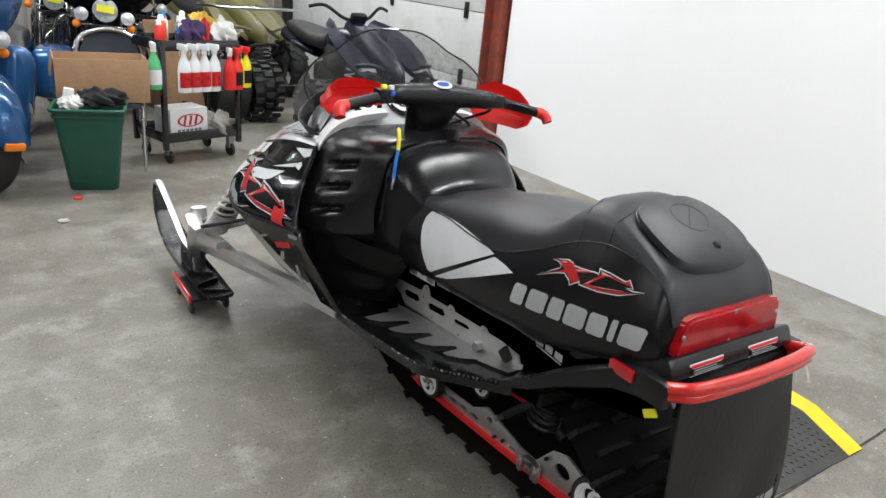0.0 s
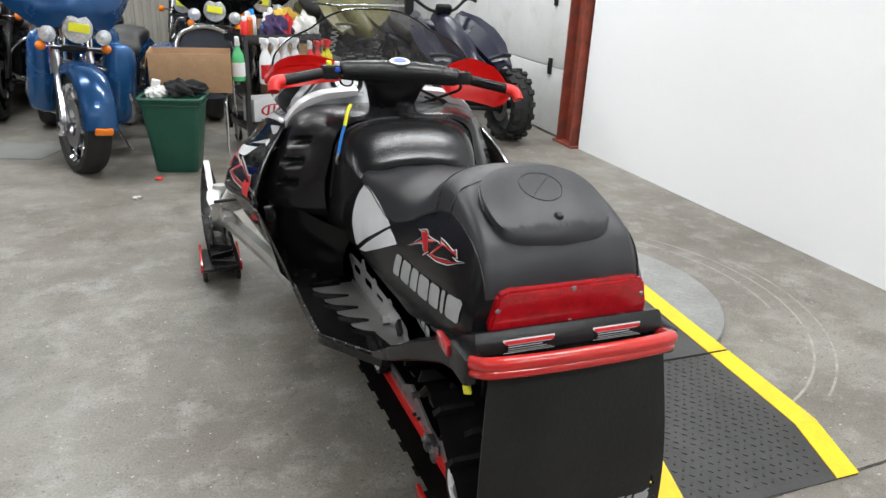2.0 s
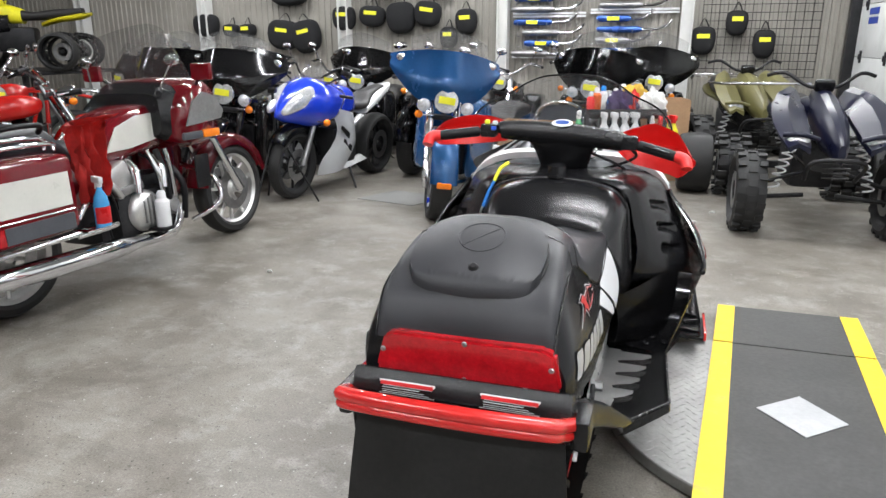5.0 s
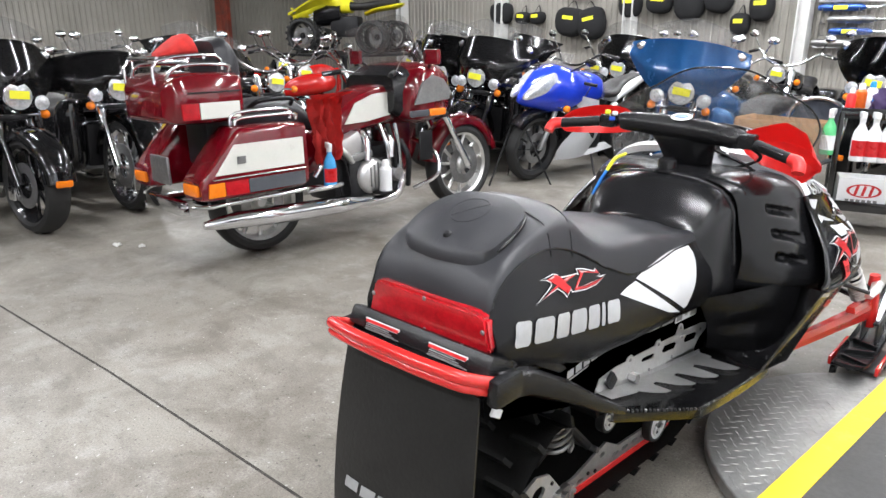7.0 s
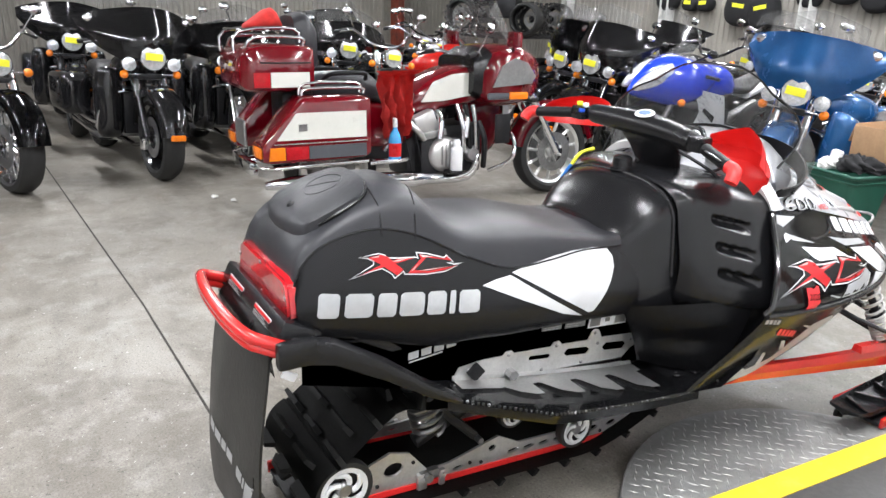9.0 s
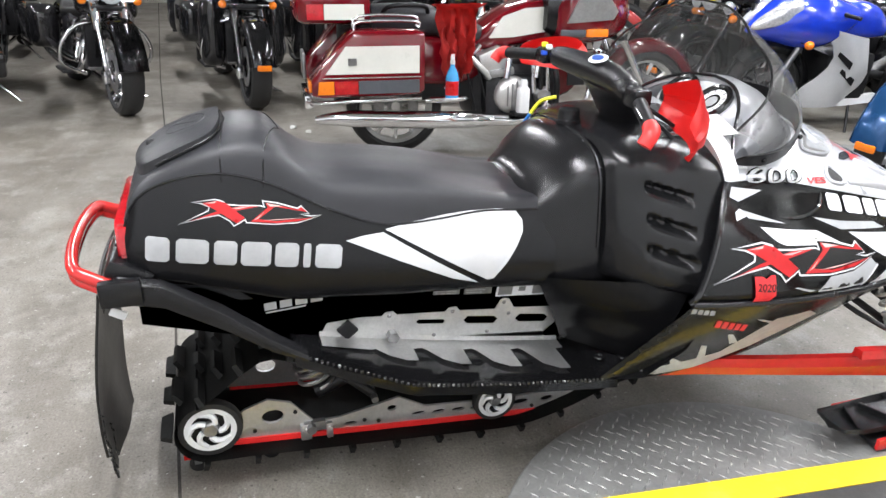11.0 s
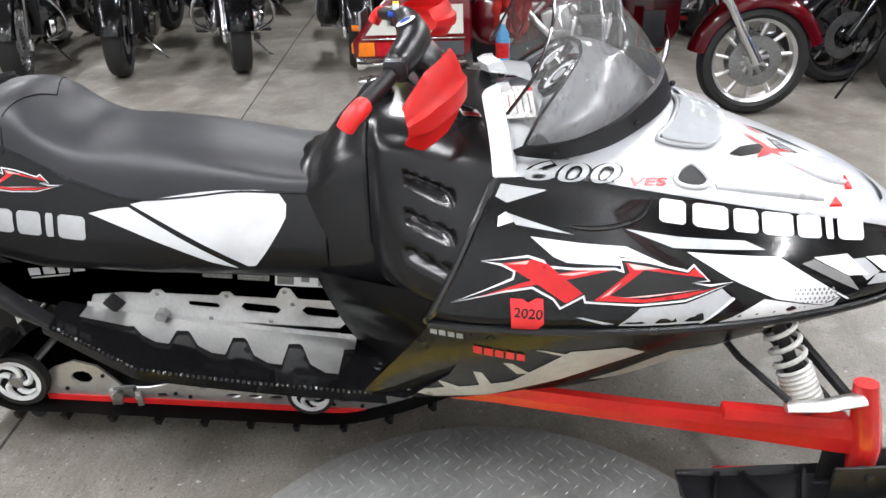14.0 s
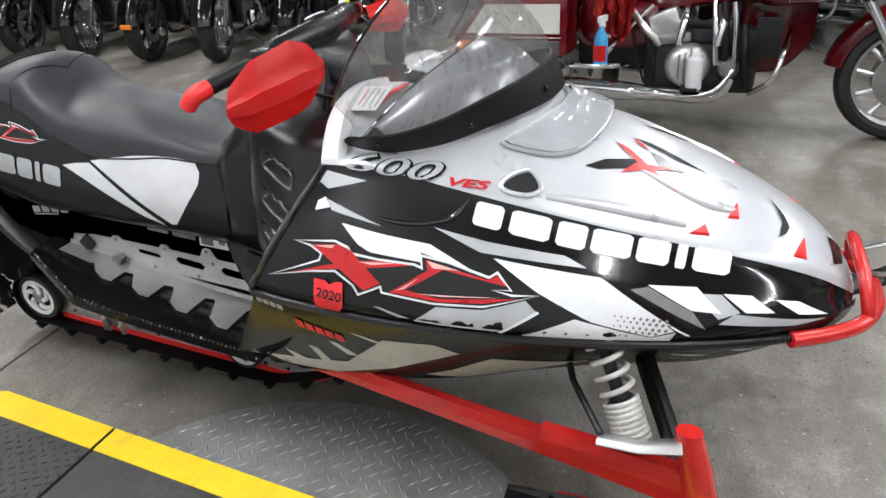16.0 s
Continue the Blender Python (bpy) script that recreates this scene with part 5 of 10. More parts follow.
for pts in ([V(0.06, 1.86, 1.0), V(0.12, 1.9, 0.97), V(0.2, 1.93, 0.93), V(0.26, 1.95, 0.88)], [V(0.22, 1.82, 1.02), V(0.25, 1.88, 0.98), V(0.2, 1.95, 0.94), V(0.1, 1.97, 0.9)]):
    bm = BM()
    tube(bm, pts, 0.0055, 6, bend=4)
    part("cable", bm, BLACK_MATT, bars)

# ---- track, rails, wheels ----
SL = -0.0905  # slope of the skid in the world


def skid(y, h):
    """A height h over the track's sole line, at y."""
    return 0.108 + SL * (y - 0.71) + h


R_REAR, R_MID, R_FRONT = 0.082, 0.066, 0.088
loop_pts = []
c_rear, c_front = V(0, 0.711, skid(0.711, 0.103)), V(0, 1.93, skid(1.93, 0.235))
for a in np.linspace(95, 270, 14):
    loop_pts.append(c_rear + V(0, math.cos(radians(a)), math.sin(radians(a))) * (R_REAR + 0.006))
for y in np.linspace(0.8, 1.52, 14):
    loop_pts.append(V(0, y, skid(y, 0.018)))
loop_pts += [V(0, 1.62, skid(1.62, 0.03)), V(0, 1.75, skid(1.75, 0.075)), V(0, 1.88, skid(1.88, 0.135))]
for a in np.linspace(-50, 90, 9):
    loop_pts.append(c_front + V(0, math.cos(radians(a)), math.sin(radians(a))) * (R_FRONT + 0.006))
for y in np.linspace(1.8, 0.85, 12):
    loop_pts.append(V(0, y, 0.10 + 0.32 + SL * 0.6 * (y - 0.71) - 0.05 * math.sin(math.pi * (y - 0.8) / 1.1)))
track_line = smooth_line(loop_pts, 3, True)
TRACK_RUBBER = shade("worn_track_rubber", (0.009, 0.009, 0.0085), 0.6, spec=0.25, bump=0.4, fine=120, var=0.35, scale=14)
track = part("track", BM(), TRACK_RUBBER, sled, "black lugged rubber drive track")
bm = BM()
TW = 0.192
loft(bm, [[p + V(-TW, 0, 0), p + V(TW, 0, 0)] for p in track_line], False, False, True)
bmesh.ops.solidify(bm, geom=bm.faces[:], thickness=0.007)
bm.to_mesh(track.data)
bm.free()
# lugs: paddles at an even pitch, on shared meshes
lens_ = [0.0]
for a, b in zip(track_line, track_line[1:] + track_line[:1]):
    lens_.append(lens_[-1] + (b - a).length)
lug_mesh = {}
PATTERN = ((-0.145, -0.0, 0.145), (-0.08, 0.08))
for w in (0.085, 0.06):
    bm = BM()
    box(bm, (0, 0, -0.014), (w, 0.012, 0.028), taper=1.3)
    me = bpy.data.meshes.new("lug")
    bm.to_mesh(me)
    bm.free()
    me.materials.append(TRACK_RUBBER)
    lug_mesh[w] = me
centre = sum(track_line, V(0, 0, 0)) / len(track_line)
n_lug = int(lens_[-1] / 0.064)
for k in range(n_lug):
    d = lens_[-1] * k / n_lug
    i = int(np.searchsorted(lens_, d, "right")) - 1
    a, b = track_line[i % len(track_line)], track_line[(i + 1) % len(track_line)]
    p = a.lerp(b, (d - lens_[i]) / max(1e-6, lens_[i + 1] - lens_[i]))
    t = (b - a).normalized()
    nrm = V(0, -t.z, t.y)
    if nrm.dot(p - centre) < 0:
        nrm = -nrm
    m = Matrix((V(1, 0, 0), t, -nrm)).transposed().to_4x4()
    for x in PATTERN[k % 2]:
        o = new("lug", lug_mesh[0.06 if x == 0 else 0.085])
        o.parent = track
        m.translation = p + nrm * 0.004 + V(x, 0, 0)
        o.matrix_basis = m


def idler(x, y, z, r, parent, out):
    """A bogie wheel: rubber tyre, pale swirl-spoked disc facing out."""
    bm_ = BM()
    lathe(bm_, [(r * 0.8, -0.014), (r * 0.97, -0.014), (r, -0.008), (r, 0.008), (r * 0.97, 0.014), (r * 0.8, 0.014)], axis_x(x, y, z), 32)
    w = part("idler_wheel", bm_, RUBBER, parent, "bogie wheel with pale swirl spokes")
    side = 1 if out > 0 else -1
    bm_ = BM()
    lathe(bm_, [(r * 0.62, side * 0.012), (r * 0.8, side * 0.014), (r * 0.84, side * 0.009), (r * 0.8, 0)], axis_x(x, y, z), 32)
    part("rim", bm_, DECAL_WHITE, w, "pale rim ring")
    for q in range(5):
        bm_ = BM()
        a0 = q * 72
        pts = [V(rr * math.cos(radians(a0 + tw)), rr * math.sin(radians(a0 + tw)), side * 0.012) for rr, tw in ((r * 0.26, 0), (r * 0.42, 14), (r * 0.56, 36), (r * 0.66, 62))]
        tube(bm_, [axis_x(x, y, z) @ p for p in pts], [r * 0.1, r * 0.1, r * 0.09, r * 0.06], 6, bend=2)
        part("spoke", bm_, DECAL_WHITE, w)
    bm_ = BM()
    lathe(bm_, [(0, side * 0.018), (r * 0.2, side * 0.018), (r * 0.28, side * 0.012), (r * 0.3, 0)], axis_x(x, y, z), 16)
    part("hub", bm_, STEEL, w)
    bm_ = BM()
    lathe(bm_, [(0, side * 0.004), (r * 0.8, side * 0.004)], axis_x(x, y, z), 24)
    part("web", bm_, BLACK_MATT, w)
    return w


skid_frame = part("rear_suspension", BM(), ALU, sled, "aluminium slide rail suspension")
bm = BM()
cyl(bm, (-0.15, 0.711, c_rear.z), (0.16, 0.711, c_rear.z), 0.011, 10)
bm.to_mesh(skid_frame.data)
bm.free()
for y, h in ((1.506, 0.1), (1.15, 0.13)):
    bm = BM()
    cyl(bm, (-0.14, y, skid(y, h)), (0.15, y, skid(y, h)), 0.01, 10)
    part("cross_shaft", bm, STEEL, skid_frame)
for s in (1, -1):
    X = lambda v: s * v + 0.006
    bm = BM()
    out_ = [(0.74, 0.035), (1.7, 0.035), (1.8, 0.075), (1.86, 0.13), (1.84, 0.14), (1.72, 0.095), (1.5, 0.085), (1.3, 0.085), (1.22, 0.125), (1.05, 0.075), (0.98, 0.07), (0.92, 0.14), (0.86, 0.155), (0.8, 0.13), (0.74, 0.08)]
    wv = [bm.verts.new((y, skid(y, h), 0)) for y, h in out_]
    eds = [bm.edges.new((wv[i], wv[(i + 1) % len(wv)])) for i in range(len(wv))]
    for cy, hh, w, h2 in ((0.87, 0.1, 0.03, 0.022), (1.0, 0.052, 0.02, 0.006), (1.08, 0.052, 0.02, 0.006), (1.28, 0.062, 0.022, 0.007), (1.34, 0.062, 0.022, 0.007), (1.4, 0.062, 0.022, 0.007), (1.46, 0.062, 0.022, 0.007), (1.6, 0.066, 0.03, 0.011), (1.69, 0.07, 0.022, 0.011), (1.2, 0.09, 0.014, 0.01)):
        hv = [bm.verts.new((cy + w * math.cos(q), skid(cy, hh) + h2 * math.sin(q), 0)) for q in np.linspace(0, 2 * math.pi, 10, endpoint=False)]
        eds += [bm.edges.new((hv[i], hv[(i + 1) % 10])) for i in range(10)]
    bmesh.ops.triangle_fill(bm, edges=eds, use_beauty=True)
    bmesh.ops.transform(bm, matrix=side_plane(X(0.125)), verts=bm.verts)
    bmesh.ops.solidify(bm, geom=bm.faces[:], thickness=0.008)
    part("slide_rail", bm, ALU, skid_frame, "pale aluminium slide rail with slots", 30)
    bm = BM()
    loft(bm, [[V(X(0.118), y, skid(y, h - 0.008)), V(X(0.138), y, skid(y, h - 0.008)), V(X(0.138), y, skid(y, h + 0.009)), V(X(0.118), y, skid(y, h + 0.009))] for y, h in ((0.76, 0.03), (1.2, 0.03), (1.7, 0.03), (1.76, 0.05), (1.82, 0.09))])
    part("slider", bm, RED_PLASTIC, skid_frame, "red plastic slider strip")
    idler(X(0.155), 0.711, c_rear.z, R_REAR, skid_frame, s)
    idler(X(0.15), 1.506, skid(1.506, 0.1), R_MID, skid_frame, s)
    # rear shock spring
    bm = BM()
    sp = [V(X(0.1) + 0.04 * math.cos(q), 1.0 + 0.045 * math.sin(q) - 0.006 * q / 6.28, 0.265 + 0.024 * q / 6.28 + 0.012 * math.sin(q)) for q in np.linspace(0, 6.28 * 7, 100)]
    tube(bm, sp, 0.0065, 6)
    part("spring", bm, STEEL if s > 0 else DARK_STEEL, skid_frame, "coil spring")
    bm = BM()
    box(bm, (X(0.135), 0.98, skid(0.98, 0.06)), (0.02, 0.06, 0.03), bevel=0.004)
    cyl(bm, (X(0.125), 0.97, skid(0.97, 0.06)), (X(0.16), 0.97, skid(0.97, 0.06)), 0.014, 8)
    part("clamp", bm, STEEL, skid_frame)
    for yy, w_ in ((1.02, 0.018), (0.955, 0.03)):
        bm = BM()
        box(bm, (X(0.14), yy, skid(yy, 0.045)), (0.016, w_, 0.05), bevel=0.004)
        cyl(bm, (X(0.14), yy, skid(yy, 0.055)), (X(0.155), yy, skid(yy, 0.055)), 0.007, 6)
        part("rail_bracket", bm, ALU, skid_frame)
    idler(X(0.085), 1.3, skid(1.3, 0.165), 0.05, skid_frame, s)
    for yy, hh in ((0.82, 0.06), (1.12, 0.06), (1.16, 0.052), (1.56, 0.05), (1.64, 0.05), (0.93, 0.11)):
        bm = BM()
        cyl(bm, (X(0.127), yy, skid(yy, hh)), (X(0.137), yy, skid(yy, hh)), 0.006, 6)
        part("rail_bolt", bm, DARK_STEEL, skid_frame)
    bm = BM()
    tube(bm, [V(X(0.11), 1.15, skid(1.15, 0.13)), V(X(0.12), 0.95, 0.40), V(X(0.13), 0.9, 0.5)], 0.014, 8)
    part("suspension_arm", bm, DARK_STEEL, skid_frame)
bm = BM()
tube(bm, [V(0.02, 1.0, skid(1.0, 0.09)), V(0.02, 1.35, skid(1.35, 0.26))], 0.024, 12)
part("shock", bm, DARK_STEEL, skid_frame)
# drive sprockets inside the tunnel
for x in (-0.09, 0.1):
    bm = BM()
    lathe(bm, [(0.02, -0.02), (R_FRONT, -0.015), (R_FRONT, 0.015), (0.02, 0.02)], axis_x(x, c_front.y, c_front.z), 18)
    part("sprocket", bm, BLACK_MATT, skid_frame)

# ---- front suspension and skis ----
COIL_PALE = shade("worn_pale_spring", (0.5, 0.49, 0.47), 0.45, var=0.25, scale=20)
for s in (1, -1):
    X = lambda v: s * v + 0.0
    arm_mat = RED_PAINT if s > 0 else ALU
    fs = part("front_suspension", BM(), arm_mat, sled, "red trailing arm front suspension" if s > 0 else "bare aluminium trailing arm front suspension")
    bm = BM()
    rings = []
    for y, x, z, h in ((1.74, 0.36, 0.325, 0.016), (2.0, 0.395, 0.315, 0.024), (2.3, 0.43, 0.28, 0.027), (2.55, 0.46, 0.255, 0.032), (2.7, 0.48, 0.245, 0.04), (2.8, 0.495, 0.24, 0.045)):
        rings.append([V(X(x - 0.014), y, z - h), V(X(x + 0.014), y, z - h), V(X(x + 0.017), y, z), V(X(x + 0.012), y, z + h), V(X(x - 0.014), y, z + h)])
    loft(bm, rings)
    bm.to_mesh(fs.data)
    bm.free()
    fs.data.materials.clear()
    fs.data.materials.append(arm_mat)
    bm = BM()
    rings = []
    for z, y, a in ((0.15, 2.83, 0.03), (0.22, 2.825, 0.034), (0.3, 2.81, 0.03), (0.36, 2.795, 0.026), (0.39, 2.79, 0.024)):
        rings.append([V(X(0.497) + a * math.cos(q), y + a * 1.1 * math.sin(q), z) for q in np.linspace(0, 2 * math.pi, 12, endpoint=False)])
    loft(bm, rings)
    part("spindle", bm, arm_mat, fs)
    bm = BM()
    loft(bm, [[V(X(0.47) + dx, y, z + 0.014), V(X(0.5) + dx, y, z + 0.014), V(X(0.505) + dx, y, z - 0.012), V(X(0.465) + dx, y, z - 0.012)] for y, z, dx in ((2.5, 0.315, 0.0), (2.58, 0.305, 0.0), (2.7, 0.285, 0.0), (2.78, 0.275, 0.0))])
    part("gusset", bm, arm_mat, fs)
    # steering arm and tie rod
    bm = BM()
    tube(bm, [V(X(0.52), 2.62, 0.345), V(X(0.525), 2.7, 0.35), V(X(0.515), 2.78, 0.36)], [0.019, 0.022, 0.025], 8, flat=0.5)
    part("steering_arm", bm, ALU, fs, "pale steering arm")
    bm = BM()
    tube(bm, [V(X(0.52), 2.625, 0.36), V(X(0.4), 2.55, 0.40), V(X(0.25), 2.5, 0.44)], 0.008, 8)
    part("tie_rod", bm, DARK_STEEL, fs)
    bm = BM()
    for za, zb in ((0.27, 0.38), (0.33, 0.45)):
        tube(bm, [V(X(0.49), 2.78, za), V(X(0.2), 2.66, zb)], 0.012, 8)
    part("radius_rod", bm, BLACK_MATT if s > 0 else ALU, fs)
    # coil-over shock
    p0, p1 = V(X(0.475), 2.695, 0.30), V(X(0.40), 2.60, 0.53)
    ax = (p1 - p0).normalized()
    u = ax.orthogonal().normalized()
    w = ax.cross(u)
    bm = BM()
    tube(bm, [p0, p0.lerp(p1, 0.5), p0.lerp(p1, 0.51), p1], [0.022, 0.022, 0.014, 0.014], 12)
    sh = part("shock_body", bm, DARK_STEEL, fs)
    turns = 12
    bm = BM()
    pts = []
    for k in range(170):
        t = k / 169
        q = t * turns * 2 * math.pi
        f = 0.06 + 0.88 * (t * 0.62 if t < 0.68 else 0.4216 + (t - 0.68) * 1.8075)
        pts.append(p0.lerp(p1, f) + 0.034 * (math.cos(q) * u + math.sin(q) * w))
    tube(bm, pts, 0.0062, 6)
    part("coil", bm, COIL_PALE, sh, "white coil spring")
    # ski
    ski = part("ski", BM(), BLACK_PLASTIC, sled, "black plastic ski with a bright steel loop")
    bm = BM()
    rings = []
    for y, z, hw, h in ((2.42, 0.105, 0.052, 0.012), (2.5, 0.088, 0.06, 0.02), (2.62, 0.082, 0.064, 0.026), (2.85, 0.082, 0.064, 0.028), (3.05, 0.092, 0.062, 0.026), (3.2, 0.125, 0.056, 0.022), (3.32, 0.185, 0.045, 0.016), (3.4, 0.255, 0.03, 0.012), (3.43, 0.3, 0.016, 0.008)):
        rings.append([V(X(0.52) - hw, y, z + h), V(X(0.52) - hw * 0.95, y, z), V(X(0.52) - hw * 0.3, y, z - 0.008), V(X(0.52), y, z - 0.018), V(X(0.52) + hw * 0.3, y, z - 0.008), V(X(0.52) + hw * 0.95, y, z), V(X(0.52) + hw, y, z + h), V(X(0.52) + hw * 0.8, y, z + 0.008), V(X(0.52), y, z + 0.006), V(X(0.52) - hw * 0.8, y, z + 0.008)])
    loft(bm, rings)
    bm.to_mesh(ski.data)
    bm.free()
    bm = BM()
    tube(bm, [V(X(0.52), 3.42, 0.3), V(X(0.52), 3.38, 0.33), V(X(0.52), 3.2, 0.27), V(X(0.52), 3.02, 0.19), V(X(0.52), 2.9, 0.14)], [0.012, 0.016, 0.016, 0.014, 0.01], 8, flat=0.45, bend=4)
    part("ski_loop", bm, ALU, ski, "silver ski handle")
    bm = BM()
    for o in (-0.028, 0.028):
        box(bm, (X(0.52) + o, 2.82, 0.14), (0.008, 0.16, 0.09), bevel=0.003)
    cyl(bm, (X(0.52) - 0.04, 2.82, 0.155), (X(0.52) + 0.04, 2.82, 0.155), 0.01, 8)
    part("saddle", bm, DARK_STEEL, ski)
    for k in range(3):
        bm = BM()
        y = 2.5 + 0.1 * k
        box(bm, (X(0.52), y, 0.1), (0.105, 0.008, 0.02), Matrix.Rotation(radians(25 if k % 2 else -25), 3, "Z"))
        part("rib", bm, BLACK_PLASTIC, ski)


# the skis are turned a little to the left: shift the outer ends of the arms, turn the skis about their spindles
for o in [o for o in bpy.data.objects if o.type == "MESH"]:
    root = o
    while root.parent is not None and root.parent is not sled:
        root = root.parent
    if root.name.split(".")[0] not in ("ski", "front_suspension"):
        continue
    for v in o.data.vertices:
        s = 1 if v.co.x > 0 else -1
        k = 0.085 if s < 0 else -0.025
        if root.name.startswith("ski"):
            p = Matrix.Translation((s * (0.52 + k), 2.82, 0)) @ Matrix.Rotation(radians(1.5), 4, "Z") @ Matrix.Translation((-s * 0.52, -2.82, 0.012)) @ v.co
            v.co = p
        else:
            v.co.x += s * k * max(0.0, min(1.2, (abs(v.co.x) - 0.3) / 0.2))


def dolly(x, y, top_z, w):
    """A red wheeled dolly under a ski or the track."""
    e = thing("dolly", x, y, 0, "low red steel dolly on small black casters", "dolly", "snowmobile dollies")
    bm_ = BM()
    box(bm_, (x, y, top_z - 0.012), (w, 0.26, 0.012), bevel=0.003)
    part("deck", bm_, BLACK_MATT, e)
    for s_ in (-1, 1):
        bm_ = BM()
        box(bm_, (x + s_ * w / 2, y, top_z - 0.0), (0.012, 0.27, 0.036), bevel=0.003)
        part("side_rail", bm_, RED_PAINT, e)
        for t in (-0.1, 0.1):
            bm_ = BM()
            lathe(bm_, [(0.0, -0.009), (0.022, -0.009), (0.025, -0.005), (0.025, 0.005), (0.022, 0.009), (0, 0.009)], axis_x(x + s_ * (w / 2 - 0.012), y + t, 0.025), 16)
            c = part("caster", bm_, RUBBER, e)
            bm_ = BM()
            box(bm_, (x + s_ * (w / 2 - 0.012), y + t, 0.042), (0.026, 0.02, 0.026), bevel=0.003)
            part("fork", bm_, STEEL, c)


dolly(0.5, 2.66, 0.076, 0.17)
dolly(-0.61, 2.66, 0.076, 0.17)
dolly(-0.06, 0.76, 0.072, 0.28)
tun_side = tree_of(tunnel, *[o for o in bpy.data.objects if o.name.startswith("side_skirt")])
# ---- graphics on the bodywork, the same on both sides ----
LOGO = [(1.97, 0.709), (2.064, 0.715), (2.095, 0.705), (2.103, 0.695), (2.157, 0.687), (2.237, 0.68), (2.25, 0.675), (2.244, 0.696), (2.305, 0.684), (2.387, 0.659), (2.402, 0.667), (2.435, 0.633), (2.395, 0.636), (2.435, 0.628), (2.488, 0.625), (2.381, 0.604), (2.282, 0.607), (2.173, 0.623), (2.17, 0.633), (2.124, 0.615), (2.11, 0.634), (2.07, 0.657), (2.009, 0.652), (1.91, 0.636), (2.031, 0.678), (2.034, 0.688), (2.009, 0.7)]
STROKES = [
    [(2.011, 0.704), (2.073, 0.709), (2.103, 0.699), (2.173, 0.641), (2.136, 0.624), (2.07, 0.669), (2.045, 0.684)],
    [(1.953, 0.644), (2.048, 0.67), (2.113, 0.681), (2.163, 0.684), (2.232, 0.676), (2.157, 0.668), (2.064, 0.661), (2.009, 0.654)],
    [(2.256, 0.688), (2.387, 0.654), (2.402, 0.662), (2.426, 0.64), (2.296, 0.668), (2.226, 0.633), (2.293, 0.6205), (2.448, 0.62), (2.381, 0.61), (2.293, 0.611), (2.189, 0.626), (2.263, 0.669)],
]
GLINTS = [[(2.262, 0.684), (2.33, 0.668), (2.275, 0.672)], [(2.205, 0.63), (2.25, 0.655), (2.222, 0.634)], [(2.02, 0.702), (2.066, 0.706), (2.06, 0.7)], [(2.12, 0.679), (2.2, 0.679), (2.15, 0.674)], [(2.24, 0.627), (2.42, 0.622), (2.3, 0.6225)]]


def shrunk(poly, d):
    """An outline drawn in by d."""
    n = len(poly)
    area = sum(poly[i][0] * poly[(i + 1) % n][1] - poly[(i + 1) % n][0] * poly[i][1] for i in range(n))
    s = 1 if area > 0 else -1
    out = []
    for i in range(n):
        p, q, r = Vector(poly[i - 1]), Vector(poly[i]), Vector(poly[(i + 1) % n])
        a, b = (q - p).normalized(), (r - q).normalized()
        na, nb = Vector((-a.y, a.x)) * s, Vector((-b.y, b.x)) * s
        m = na + nb
        k = min(2.2, 2 / max(0.2, m.length_squared))
        out.append(tuple(q + m * d * k))
    return out


def logo(tree, way, parent, turn_, scale=1.0):
    """A jagged two-stroke emblem: white line, black ground, red strokes with pale glints."""
    at = lambda poly: [turn_(u, v) for u, v in poly]
    decal("emblem_outline", [at(LOGO)], tree, way, DECAL_WHITE, parent, 0.0030, "white-edged red emblem", 0.025)
    decal("emblem_ground", [at(shrunk(LOGO, 0.0042))], tree, way, DECAL_BLACK, parent, 0.0038, "", 0.025)
    for p in STROKES:
        decal("emblem_stroke", [at(shrunk(p, 0.0016))], tree, way, DECAL_RED, parent, 0.0046, "bright red stroke", 0.025)
    for p in GLINTS:
        decal("emblem_glint", [at(p)], tree, way, DECAL_PINK, parent, 0.0054, "", 0.025)


DECAL_PINK = shade("pale_red_decal", (0.72, 0.42, 0.4), 0.3, var=0.05)
SPLITS = ((0.0, 0.115), (0.145, 0.305), (0.33, 0.445), (0.465, 0.62), (0.64, 0.765), (0.79, 0.83), (0.855, 1.0))


def blocks(tree, way, parent, a, b, height, mat_, lean=0.012, name="maker_block"):
    """The maker's name as plain slanted blocks from a along to b."""
    d = Vector(b) - Vector(a)
    up = Vector((0, height))
    for i, j in SPLITS:
        p, q = Vector(a) + d * i, Vector(a) + d * j
        sk = Vector((math.copysign(lean, d.x), 0))
        at = lambda w, f: tuple(p.lerp(q, w) + up * f + sk * f)
        outline_ = [at(0.12, 0), at(0.88, 0), at(1, 0.12), at(1, 0.88), at(0.88, 1), at(0.12, 1), at(0, 0.88), at(0, 0.12)]
        decal(name, [outline_], tree, way, mat_, parent, 0.003, "plain pale maker's mark block", 0.03)


def bars(tree, way, parent, a, b, height, mat_, n, name="text_bar"):
    d = Vector(b) - Vector(a)
    for i in range(n):
        p, q = Vector(a) + d * (i / n), Vector(a) + d * ((i + 0.78) / n)
        decal(name, [[tuple(p), tuple(q), (q.x, q.y + height), (p.x, p.y + height)]], tree, way, mat_, parent, 0.003)


